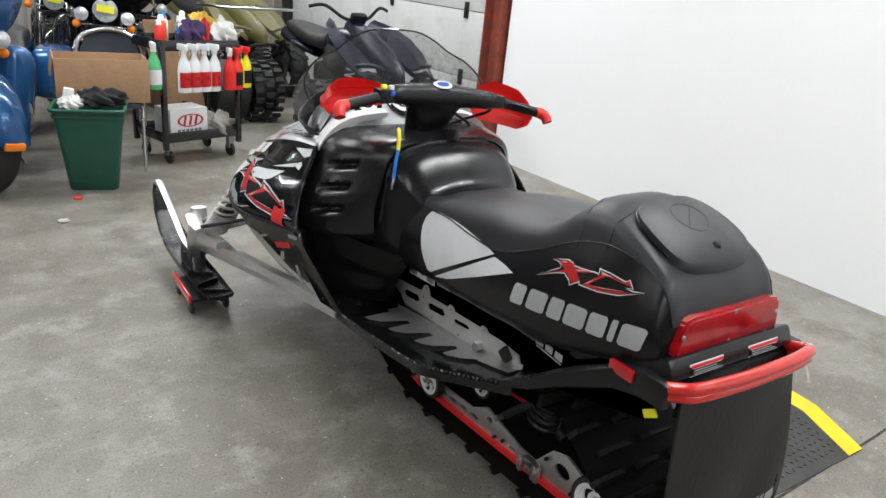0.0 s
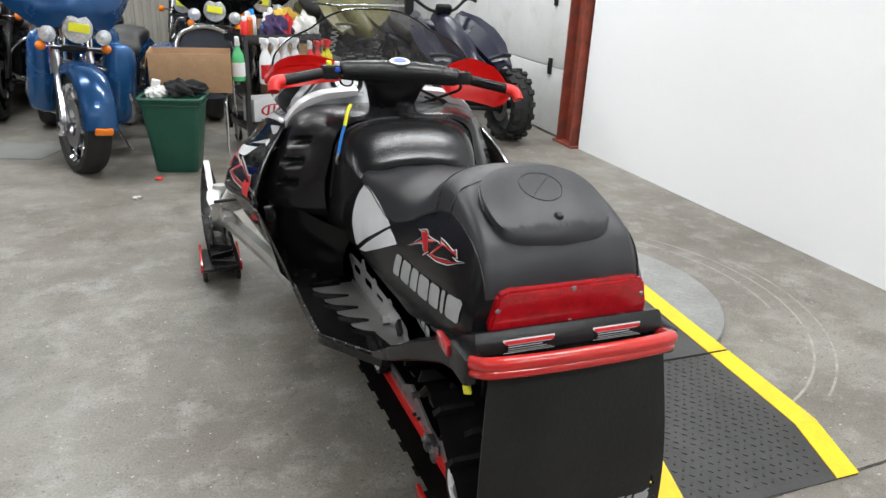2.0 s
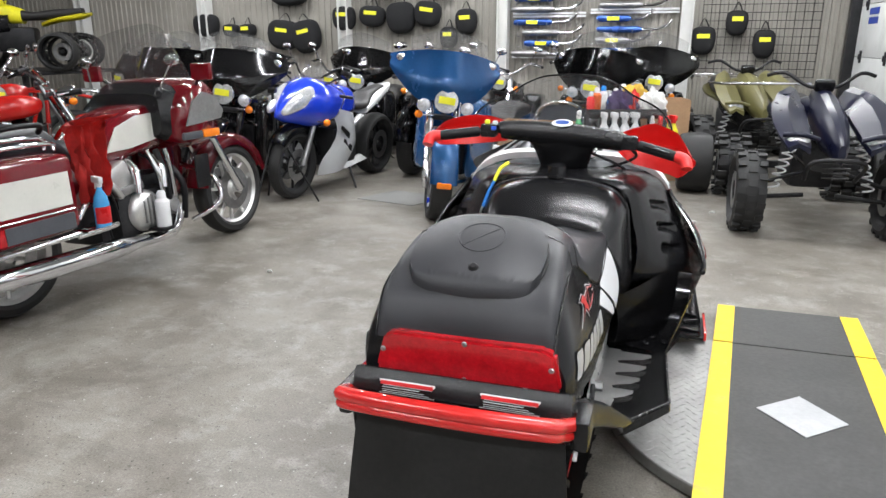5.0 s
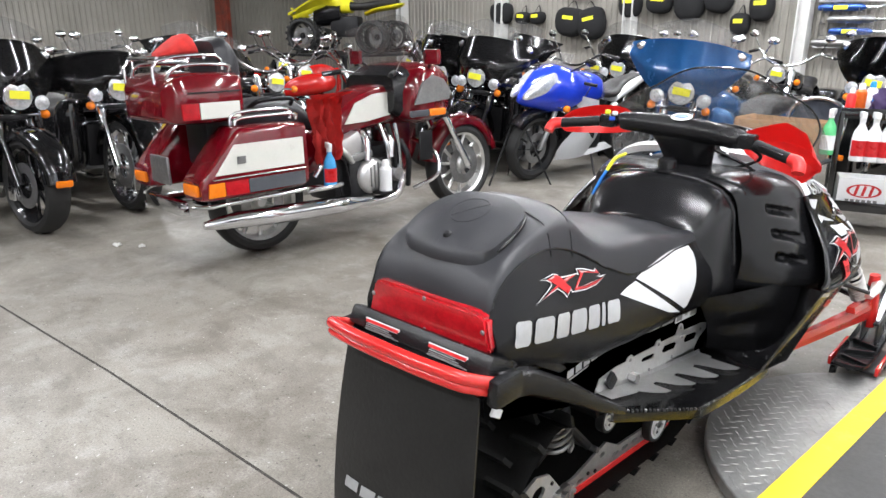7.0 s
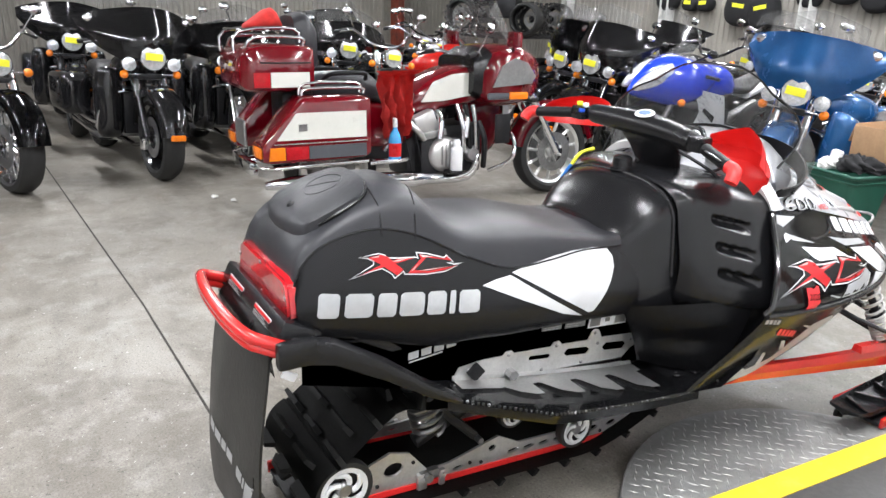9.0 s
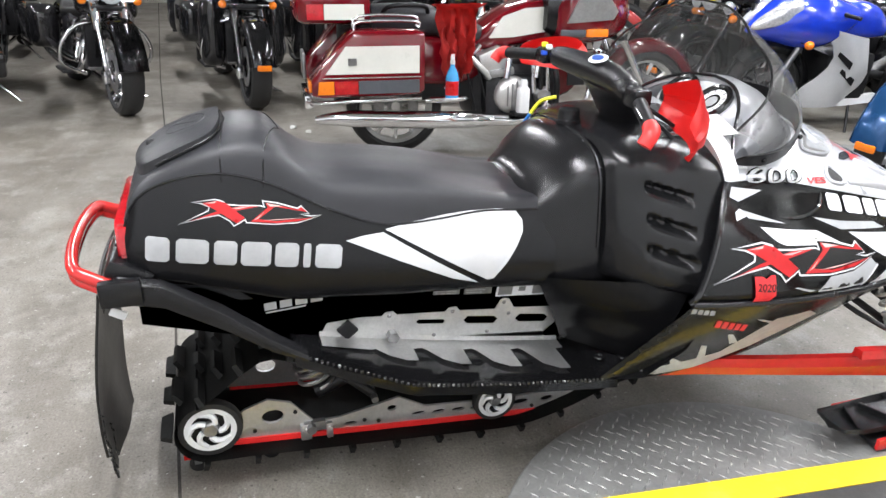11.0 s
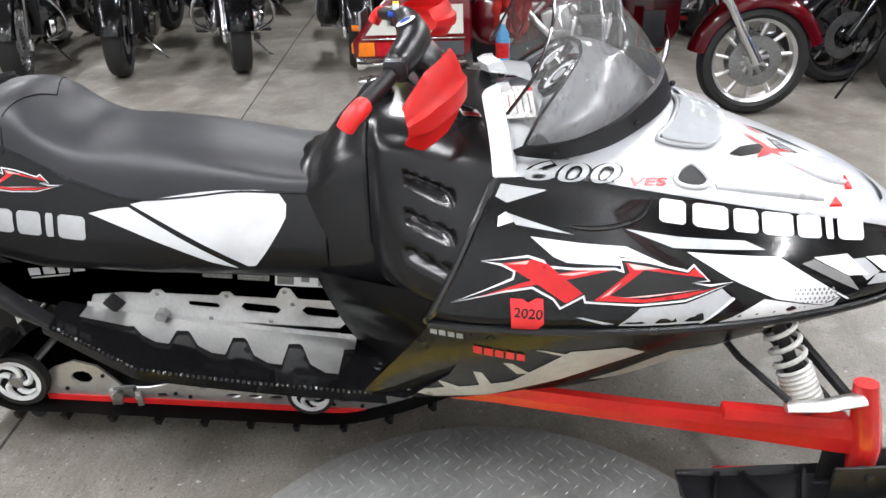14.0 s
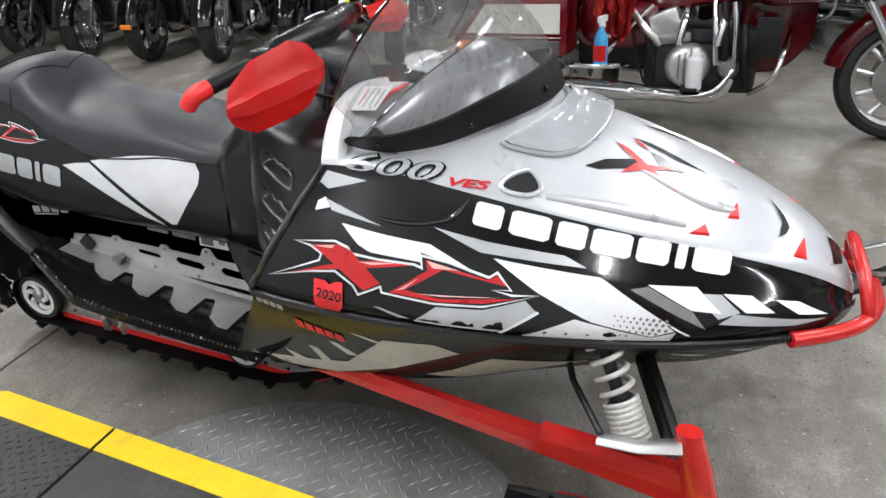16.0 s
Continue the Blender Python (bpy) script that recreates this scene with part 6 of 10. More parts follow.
PANEL_WHITE = [
    [(2.07, 0.745), (2.174, 0.726), (2.262, 0.712), (2.354, 0.668), (2.246, 0.698), (2.25, 0.682), (2.141, 0.697), (2.114, 0.709)],
    [(2.389, 0.688), (2.596, 0.648), (2.7, 0.582), (2.742, 0.548), (2.70, 0.541), (2.586, 0.576), (2.482, 0.63)],
    [(2.456, 0.549), (2.556, 0.582), (2.70, 0.539), (2.746, 0.546), (2.735, 0.527), (2.618, 0.537)],
    [(2.684, 0.63), (2.775, 0.617), (2.827, 0.57), (2.769, 0.582)],
    [(2.825, 0.601), (2.88, 0.59), (2.927, 0.556), (2.872, 0.565)],
    [(2.925, 0.576), (2.971, 0.563), (3.032, 0.528), (2.973, 0.544)],
    [(2.008, 0.78), (2.024, 0.787), (2.038, 0.77), (2.006, 0.763)],
]
PANEL_SILVER = [
    [(2.243, 0.572), (2.288, 0.603), (2.381, 0.6), (2.461, 0.617), (2.484, 0.596), (2.415, 0.556), (2.29, 0.566)],
    [(2.157, 0.597), (2.171, 0.596), (2.235, 0.576), (2.21, 0.578)],
    [(2.263, 0.74), (2.374, 0.714), (2.523, 0.686), (2.568, 0.664), (2.361, 0.698)],
    [(2.773, 0.608), (2.823, 0.6), (2.861, 0.567), (2.821, 0.561)],
    [(2.822, 0.552), (2.851, 0.566), (3.03, 0.522), (2.97, 0.524)],
    [(2.016, 0.833), (2.004, 0.812), (2.026, 0.801), (2.109, 0.817)],
    [(2.026, 0.785), (2.159, 0.741), (2.043, 0.765)],
]
PANEL_GREY = [[(2.653, 0.626), (2.686, 0.627), (2.773, 0.579), (2.8, 0.545)]]
PAN_PALE = [
    [(1.80, 0.36), (1.942, 0.372), (2.035, 0.385), (2.155, 0.495), (2.27, 0.496), (2.319, 0.468), (2.146, 0.378), (1.979, 0.322), (1.86, 0.325)],
    [(2.213, 0.358), (2.28, 0.386), (2.382, 0.451), (2.576, 0.421), (2.448, 0.375), (2.29, 0.339)],
    [(1.873, 0.397), (1.894, 0.387), (1.923, 0.368), (1.888, 0.366)],
    [(1.951, 0.432), (1.971, 0.426), (1.99, 0.379), (1.965, 0.373)],
    [(2.015, 0.463), (2.035, 0.459), (2.075, 0.415), (2.047, 0.416)],
    [(2.081, 0.507), (2.102, 0.503), (2.164, 0.479), (2.138, 0.481)],
    [(2.734, 0.472), (2.78, 0.46), (2.83, 0.425), (2.79, 0.44)],
    [(2.85, 0.475), (2.9, 0.462), (2.93, 0.44), (2.88, 0.45)],
]
for way, tree, panel, s in (("right", tree_r, side_r, 1), ("left", tree_l, side_l, -1)):
    for p in PANEL_WHITE:
        decal("white_stripe", [p], tree, way, DECAL_WHITE, panel, 0.0018, "white stripe graphic")
    for p in PANEL_SILVER:
        decal("silver_stripe", [p], tree, way, DECAL_SILVER, panel, 0.0012, "silver stripe graphic")
    for p in PANEL_GREY:
        decal("grey_stripe", [p], tree, way, DECAL_GREY, panel, 0.001, "grey stripe graphic")
    for p in ([(2.484, 0.598), (2.49, 0.594), (2.418, 0.554), (2.412, 0.556)], [(2.60, 0.642), (2.606, 0.642), (2.772, 0.536), (2.766, 0.536)]):
        decal("pin_line", [p], tree, way, DECAL_WHITE, panel, 0.0026)
    dots = []
    for i in range(9):
        for j in range(5):
            u, v = 2.63 + 0.012 * i + 0.006 * (j % 2), 0.585 - 0.0085 * j - 0.0022 * i
            if v > 0.545:
                r = 0.0022 + 0.0003 * i
                dots.append([(u - r, v), (u, v - r), (u + r, v), (u, v + r)])
    tagged(decal("dot_field", dots, tree, way, DECAL_GREY, panel, 0.0026, "field of fading grey dots"), kind="stuff")
    turn_ = (lambda u, v: (u, v)) if s > 0 else (lambda u, v: (4.39 - u, v))
    logo(tree, way, panel, turn_)
    # the sticker shaped like a state, with its year
    st = [(2.06, 0.655), (2.085, 0.652), (2.095, 0.645), (2.112, 0.652), (2.125, 0.65), (2.126, 0.602), (2.11, 0.585), (2.09, 0.578), (2.075, 0.588), (2.062, 0.592)]
    st = [(u - 0.034, v - 0.012) for u, v in st]
    decal("permit_sticker", [st], tree, way, STICKER_RED, panel, 0.006, "bright red permit sticker") if s > 0 else decal("permit_sticker", [[(u - 0.075, v + 0.0) for u, v in st]], tree, way, STICKER_RED, panel, 0.006, "bright red permit sticker")
    if s > 0:
        lettering("year", "2020", 2.032, 0.608, 2.088, 0.6, 0.018, tree, way, DECAL_BLACK, panel, 0.0075, bold=0.01)
        bars(tree, way, panel, (2.032, 0.628), (2.084, 0.623), 0.003, DECAL_BLACK, 4)
        blocks(tree, way, panel, (2.336, 0.743), (2.832, 0.625), 0.039, DECAL_WHITE, 0.004)
    else:
        blocks(tree, way, panel, (2.832, 0.625), (2.336, 0.743), 0.039, DECAL_WHITE, 0.004)
    # a moulded ridge above the emblem
    bm = BM()
    pts = []
    for u, v in ((2.141, 0.757), (2.185, 0.749), (2.229, 0.746), (2.26, 0.748), (2.291, 0.753), (2.31, 0.765), (2.326, 0.785)):
        hit = tree.ray_cast(V(s * 2, u, v), V(-s, 0, 0))[0]
        if hit:
            pts.append(hit)
    tube(bm, pts, [0.002] + [0.006] * (len(pts) - 2) + [0.002], 8, bend=3)
    part("moulded_ridge", bm, BLACK_GLOSS, panel)
    for p in PAN_PALE:
        decal("pale_streak", [p], pan_tree, way, PAN_SILVER, pan, 0.0015, "pale grey streak graphic")
    bars(pan_tree, way, pan, (1.952, 0.505) if s > 0 else (2.05, 0.47), (2.065, 0.468) if s > 0 else (1.94, 0.505), 0.024, STICKER_RED, 5, "red_mark")
    bars(pan_tree, way, pan, (1.866, 0.563), (1.936, 0.548), 0.015, DECAL_SILVER, 4, "pale_mark")
    # number on the silver flank
    if s > 0:
        lettering("displacement", "600", 2.055, 0.838, 2.265, 0.815, 0.028, tree_r, way, DECAL_BLACK, hood, 0.005, shear=0.25, bold=0.05, step=0.008)
        lettering("displacement_inlay", "600", 2.055, 0.838, 2.265, 0.815, 0.028, tree_r, way, DECAL_SILVER, hood, 0.0065, shear=0.25, bold=0.05, inset=0.045, step=0.008)
        lettering("red_mark", "VES", 2.277, 0.811, 2.36, 0.799, 0.012, tree_r, way, DECAL_RED, hood, 0.003, shear=0.2, bold=0.03)
        bars(tree_r, way, hood, (2.07, 0.8655), (2.16, 0.857), 0.006, DECAL_GREY, 7)
    else:
        lettering("displacement", "600", -0.385, 2.284, -0.378, 2.068, 0.026, hood_tree, "top", DECAL_BLACK, hood, 0.006, shear=0.2, bold=0.05, step=0.008)
        lettering("displacement_inlay", "600", -0.385, 2.284, -0.378, 2.068, 0.026, hood_tree, "top", DECAL_SILVER, hood, 0.0075, shear=0.2, bold=0.05, inset=0.045, step=0.008)
        bars(tree_l, way, hood, (2.366, 0.804), (2.288, 0.8215), 0.008, DECAL_RED, 3, "red_mark")
        bars(tree_l, way, hood, (2.089, 0.8735), (2.185, 0.863), 0.006, DECAL_GREY, 7)
    # seat sides
    up_ = [(1.172, 0.741), (1.24, 0.752), (1.32, 0.762), (1.383, 0.765), (1.46, 0.762), (1.514, 0.754), (1.532, 0.728), (1.53, 0.70), (1.51, 0.668), (1.478, 0.624), (1.448, 0.588), (1.43, 0.587)]
    dn_ = [(1.074, 0.726), (1.12, 0.733), (1.167, 0.735), (1.29, 0.655), (1.408, 0.581), (1.34, 0.6), (1.2, 0.665)]
    decal("upper_inlay", [up_], seat_tree, way, WHITE_VINYL, seat, 0.0018, "pale silver vinyl inlay", 0.02)
    decal("lower_inlay", [dn_], seat_tree, way, WHITE_VINYL, seat, 0.0018, "pale silver vinyl inlay", 0.02)
    k = 0.554
    if s > 0:
        logo(seat_tree, way, seat, lambda u, v: (0.708 + (u - 1.91) * 0.547, 0.803 + (v - 0.636) * 0.62 - 0.02 * (u - 1.91) * k))
        blocks(seat_tree, way, seat, (0.632, 0.729), (1.058, 0.662), 0.056, DECAL_SILVER, 0.008)
    else:
        logo(seat_tree, way, seat, lambda u, v: (0.99 - (u - 1.91) * 0.565, 0.755 + (v - 0.636) * 0.62 + 0.3 * (u - 1.91) * k))
        blocks(seat_tree, way, seat, (1.058, 0.655), (0.632, 0.722), 0.056, DECAL_SILVER, 0.008)
    # plates and stickers along the tunnel
    bm = BM()
    for name_, poly, mt, lf in (
        ("plate_label", [(1.478, 0.547), (1.632, 0.533), (1.626, 0.497), (1.472, 0.51)], DECAL_WHITE, 0.0015),
        ("label_inset", [(1.483, 0.543), (1.523, 0.539), (1.519, 0.51), (1.478, 0.514)], DECAL_GREY, 0.0025),
        ("label_inset", [(1.582, 0.534), (1.628, 0.53), (1.623, 0.501), (1.578, 0.505)], DECAL_GREY, 0.0025),
        ("label_seal", [(1.54, 0.531), (1.56, 0.529), (1.558, 0.516), (1.538, 0.518)], DECAL_GREY, 0.0025),
        ("dark_label", [(1.3, 0.559), (1.372, 0.552), (1.37, 0.532), (1.298, 0.539)], DECAL_GREY, 0.0015),
        ("dark_label", [(1.385, 0.551), (1.462, 0.545), (1.46, 0.522), (1.383, 0.529)], DECAL_GREY, 0.0015),
    ):
        decal(name_, [poly], tun_side, way, mt, tunnel, lf)
    if s > 0:
        lettering("approval_mark", "CE", 1.648, 0.522, 1.682, 0.52, 0.014, tun_side, way, DECAL_SILVER, tunnel, 0.0015, bold=0.01)
    for i in range(3):
        bars(tun_side, way, tunnel, (1.388, 0.546 - 0.006 * i), (1.455 - 0.01 * i, 0.5405 - 0.006 * i), 0.002, DECAL_SILVER, 5)
        bars(tun_side, way, tunnel, (1.303, 0.553 - 0.006 * i), (1.365, 0.5475 - 0.006 * i), 0.002, DECAL_SILVER, 4)
    blocks_at = ((0.874, 0.556), (1.022, 0.566))
    bars(tun_side, way, tunnel, blocks_at[0], blocks_at[1], 0.020, DECAL_SILVER, 4, "suspension_mark")
    bars(tun_side, way, tunnel, (0.876, 0.548), (1.0, 0.557), 0.004, DECAL_SILVER, 1, "suspension_mark")

# hood top: red star, black wedges, scoops, red vents, nose slot
for poly, mt, nm in (
    ([(0.196, 2.53), (0.16, 2.566), (0.116, 2.64), (0.139, 2.646), (0.19, 2.559)], DECAL_BLACK, "black_wedge"),
    ([(0.08, 2.651), (0.082, 2.679), (0.103, 2.73), (0.12, 2.677)], DECAL_BLACK, "black_wedge"),
    ([(0.049, 2.612), (0.043, 2.65), (0.068, 2.775), (0.07, 2.703)], DECAL_BLACK, "black_wedge"),
    ([(0.095, 2.575), (0.101, 2.607), (0.128, 2.652), (0.164, 2.718), (0.15, 2.655), (0.127, 2.62)], DECAL_RED, "red_star"),
    ([(0.178, 2.6), (0.138, 2.626), (0.122, 2.662), (0.108, 2.71), (0.141, 2.652)], DECAL_RED, "red_star"),
    ([(0.046, 2.609), (0.066, 2.636), (0.08, 2.651), (0.072, 2.626)], DECAL_RED, "red_star"),
    ([(-0.06, 2.62), (-0.09, 2.66), (-0.11, 2.76), (-0.08, 2.71)], DECAL_BLACK, "black_wedge"),
    ([(0.012, 3.036), (-0.031, 3.072), (0.054, 3.068), (0.09, 3.046)], DECAL_BLACK, "nose_mark"),
):
    decal(nm, [poly], hood_tree, "top", mt, hood, 0.002 if mt is DECAL_BLACK else 0.003)
for s in (1, -1):
    # a black patch on the hood stands in for the dark inside the scoop
    hole = [(p.x, p.y) for p in smooth_line([V(s * u, v, 0) for u, v in ((0.318, 2.38), (0.288, 2.396), (0.262, 2.43), (0.29, 2.458), (0.315, 2.44), (0.326, 2.4))], 4, True)]
    bm = BM()
    drape(bm, hole, hood_tree, "top", 0.002, 0.02)
    scoop = part("air_scoop", bm, BLACK_MATT, hood, "air scoop mouth, its dark inside drawn as a black patch", 60)
    bm = BM()
    tube(bm, [hood_tree.ray_cast(V(u, v, 2), V(0, 0, -1))[0] + V(0, 0, 0.002) for u, v in hole], 0.006, 8, closed=True)
    part("scoop_lip", bm, SILVER, scoop)
    for tri in (((0.244, 2.75), (0.207, 2.779), (0.228, 2.789)), ((0.165, 2.822), (0.117, 2.838), (0.154, 2.844)), ((0.165, 2.956), (0.093, 2.98), (0.148, 2.984))):
        bm = BM()
        top_ = [hood_tree.ray_cast(V(s * u, v, 2), V(0, 0, -1))[0] for u, v in tri]
        c = sum(top_, V(0, 0, 0)) / 3
        loft(bm, [[p - V(0, 0, 0.004) for p in top_], [p + V(0, 0, 0.002) for p in top_], [c.lerp(p, 0.8) + V(0, 0.002, 0.005) for p in top_]])
        part("red_vent", bm, RED_PLASTIC, hood, "small red vent insert")
    # swage lines that lift the hood's flanks
    bm = BM()
    pts = []
    for u, v in ((0.3, 2.47), (0.275, 2.56), (0.25, 2.65), (0.225, 2.74)):
        pts.append(hood_tree.ray_cast(V(s * u, v, 2), V(0, 0, -1))[0] - V(0, 0, 0.004))
    tube(bm, pts, [0.008, 0.014, 0.016, 0.010], 10, bend=4)
    part("swage", bm, SILVER, hood, "", 60)
    bm = BM()
    pts = [hood_tree.ray_cast(V(s * u, v, 2), V(0, 0, -1))[0] - V(0, 0, 0.006) for u, v in ((0.14, 2.62), (0.15, 2.7), (0.15, 2.78), (0.135, 2.835))]
    tube(bm, pts, [0.006, 0.012, 0.016, 0.010], 10, bend=4)
    part("swage", bm, SILVER, hood, "", 60)
# the slot is not cut: its dark is a black patch laid on
bm = BM()
drape(bm, [(0.042, 2.905), (0.074, 2.936), (0.097, 2.947), (0.121, 2.94), (0.139, 2.925), (0.098, 2.932), (0.071, 2.92)], hood_tree, "top", 0.003, 0.02)
part("nose_slot", bm, BLACK_MATT, hood, "curved nose slot, its dark drawn as a black patch", 60)
# ---- motorcycles: built in their own axes, forward is +y, the origin on the ground between the wheels ----
DEEP_RED = shade("deep_red_metallic", (0.125, 0.0015, 0.006), 0.13, coat=0.7, var=0.12)
BRIGHT_RED = shade("bright_red_paint", (0.5, 0.014, 0.01), 0.22, coat=0.6)
BLUE_MET = shade("blue_metallic", (0.018, 0.11, 0.3), 0.25, metal=0.3, coat=0.8, var=0.1)
BLUE_SPORT = shade("vivid_blue_paint", (0.01, 0.04, 0.5), 0.2, coat=0.8)
NAVY = shade("navy_plastic", (0.004, 0.005, 0.018), 0.3, spec=0.4)
OLIVE = shade("olive_plastic", (0.12, 0.11, 0.04), 0.4)
YELLOW_PLASTIC = shade("yellow_plastic", (0.75, 0.68, 0.02), 0.4)
IVORY = shade("ivory_panel", (0.6, 0.6, 0.55), 0.3, coat=0.4, var=0.04)
SMOKE_GREY = shade("grey_panel", (0.07, 0.075, 0.085), 0.35)
LENS = shade("headlight_glass", (0.8, 0.82, 0.85), 0.08, metal=0.6, var=0.2, scale=60)
LEATHER = shade("black_leather", (0.015, 0.014, 0.014), 0.5, bump=0.4, fine=250)


def wheel(e, y, r, w, kind, name="front_wheel", rim=CHROME, x=0.0, n=9):
    """Tyre, rim, spokes, hub and brake disc, with the axle at height r."""
    k = axis_x(x, y, r)
    bm_ = BM()
    h = w / 2
    prof = [(r * 0.74, -h * 0.7), (r * 0.82, -h * 0.98), (r * 0.92, -h * 0.9), (r * 0.975, -h * 0.55), (r, 0), (r * 0.975, h * 0.55), (r * 0.92, h * 0.9), (r * 0.82, h * 0.98), (r * 0.74, h * 0.7)]
    lathe(bm_, prof, k, 36)
    t = part(name, bm_, RUBBER, e, "black rubber tyre on its rim")
    bm_ = BM()
    lathe(bm_, [(r * 0.70, -h * 0.2), (r * 0.70, -h * 0.55), (r * 0.755, -h * 0.78), (r * 0.765, -h * 0.7), (r * 0.72, 0), (r * 0.765, h * 0.7), (r * 0.755, h * 0.78), (r * 0.70, h * 0.55), (r * 0.70, h * 0.2), (r * 0.70, -h * 0.2)], k, 36)
    part("rim", bm_, rim, t)
    bm_ = BM()
    lathe(bm_, [(0, -h * 0.75), (0.03, -h * 0.75), (0.05, -h * 0.45), (0.035, 0), (0.05, h * 0.45), (0.03, h * 0.75), (0, h * 0.75)], k, 16)
    part("hub", bm_, rim, t)
    if kind == "lace":
        bm_ = BM()
        for i in range(40):
            a = 2 * math.pi * i / 40
            s_ = 1 if i % 2 else -1
            b = a + (0.5 if i % 4 < 2 else -0.5)
            tube(bm_, [k @ V(0.045 * math.cos(a), 0.045 * math.sin(a), s_ * h * 0.45), k @ V(r * 0.71 * math.cos(b), r * 0.71 * math.sin(b), s_ * h * 0.1)], 0.0035, 4)
        tagged(part("spoke_lacing", bm_, CHROME, t, "bright wire spokes"), kind="stuff")
    elif kind == "cast":
        for i in range(n):
            a = 2 * math.pi * i / n
            bm_ = BM()
            tube(bm_, [k @ V(0.04 * math.cos(a), 0.04 * math.sin(a), 0), k @ V(r * 0.4 * math.cos(a + 0.06), r * 0.4 * math.sin(a + 0.06), 0), k @ V(r * 0.72 * math.cos(a), r * 0.72 * math.sin(a), 0)], [0.016, 0.011, 0.015], 6)
            part("spoke", bm_, rim, t)
    for s_ in (-1, 1):
        bm_ = BM()
        lathe(bm_, [(r * 0.26, s_ * h * 0.8), (r * 0.46, s_ * h * 0.8), (r * 0.46, s_ * (h * 0.8 + 0.005)), (r * 0.26, s_ * (h * 0.8 + 0.005)), (r * 0.26, s_ * h * 0.8)], k, 28)
        part("brake_disc", bm_, STEEL, t)
    return t


def shell(name, rows_, mat_, e, label="", sharp=50, n=3):
    """A closed body from sections: each (y, half width, z low, z high, roundness)."""
    bm_ = BM()
    rings_ = []
    for y, hw, z0, z1, *o in rows_:
        zc, hh = (z0 + z1) / 2, (z1 - z0) / 2
        p = o[0] if o else 0.6
        ring = []
        for i in range(16):
            a = 2 * math.pi * i / 16
            c, s_ = math.cos(a), math.sin(a)
            ring.append(V(hw * math.copysign(abs(c) ** p, c), y, zc + hh * math.copysign(abs(s_) ** p, s_)))
        rings_.append(ring)
    cols = [smooth_line(c, n) for c in zip(*rings_)]
    loft(bm_, [list(r) for r in zip(*cols)])
    return part(name, bm_, mat_, e, label, sharp)


def bent(name, pts, r, mat_, e, label="", seg=8, bend=4, flat=1.0):
    bm_ = BM()
    tube(bm_, pts, r, seg, bend=bend, flat=flat)
    return part(name, bm_, mat_, e, label, 60)


def ball(name, c, r, s_, mat_, e, label="", seg=12):
    bm_ = BM()
    blob(bm_, c, r, s_, seg)
    return part(name, bm_, mat_, e, label, 60)


def block(name, c, size, mat_, e, label="", bevel=0.012, rot=None, taper=1.0):
    bm_ = BM()
    box(bm_, c, size, rot, bevel, taper)
    return part(name, bm_, mat_, e, label, 40)


def fender(name, y, r, w, a0, a1, mat_, e, label="", x=0.0, cz=None):
    """A curved guard round a wheel, from angle a0 to a1 (0 forward, 90 up)."""
    bm_ = BM()
    rings_ = []
    cz = r if cz is None else cz
    for a in np.linspace(radians(a0), radians(a1), 16):
        c, s_ = math.cos(a), math.sin(a)
        rings_.append([V(x + u * w / 2, y + c * (r + d), cz + s_ * (r + d)) for u, d in ((-1, -0.045), (-1, 0.0), (-0.75, 0.028), (0, 0.04), (0.75, 0.028), (1, 0.0), (1, -0.045))])
    loft(bm_, rings_, False)
    bmesh.ops.solidify(bm_, geom=bm_.faces[:], thickness=0.004)
    return part(name, bm_, mat_, e, label, 50)


def round_light(e, c, r, depth, shell_mat=CHROME, tag=False, name="headlight"):
    m_ = Matrix.Translation(c) @ Matrix.Rotation(radians(-90), 4, "X")
    bm_ = BM()
    lathe(bm_, [(0, -depth), (r * 0.55, -depth * 0.9), (r * 0.95, -depth * 0.35), (r, 0), (r * 0.93, 0.012)], m_, 24)
    h_ = part(name, bm_, shell_mat, e, "round headlight" if name == "headlight" else "round auxiliary lamp")
    bm_ = BM()
    lathe(bm_, [(0, 0.02), (r * 0.5, 0.017), (r * 0.93, 0.008)], m_, 24)
    part("lens", bm_, LENS, h_)
    if tag:
        bm_ = BM()
        box(bm_, (c[0], c[1] + 0.028, c[2] + r * 0.1), (r * 1.3, 0.003, r * 0.55), Matrix.Rotation(radians(-4), 3, "Y"))
        part("tag", bm_, TAG_YELLOW, h_, "yellow paper tag")


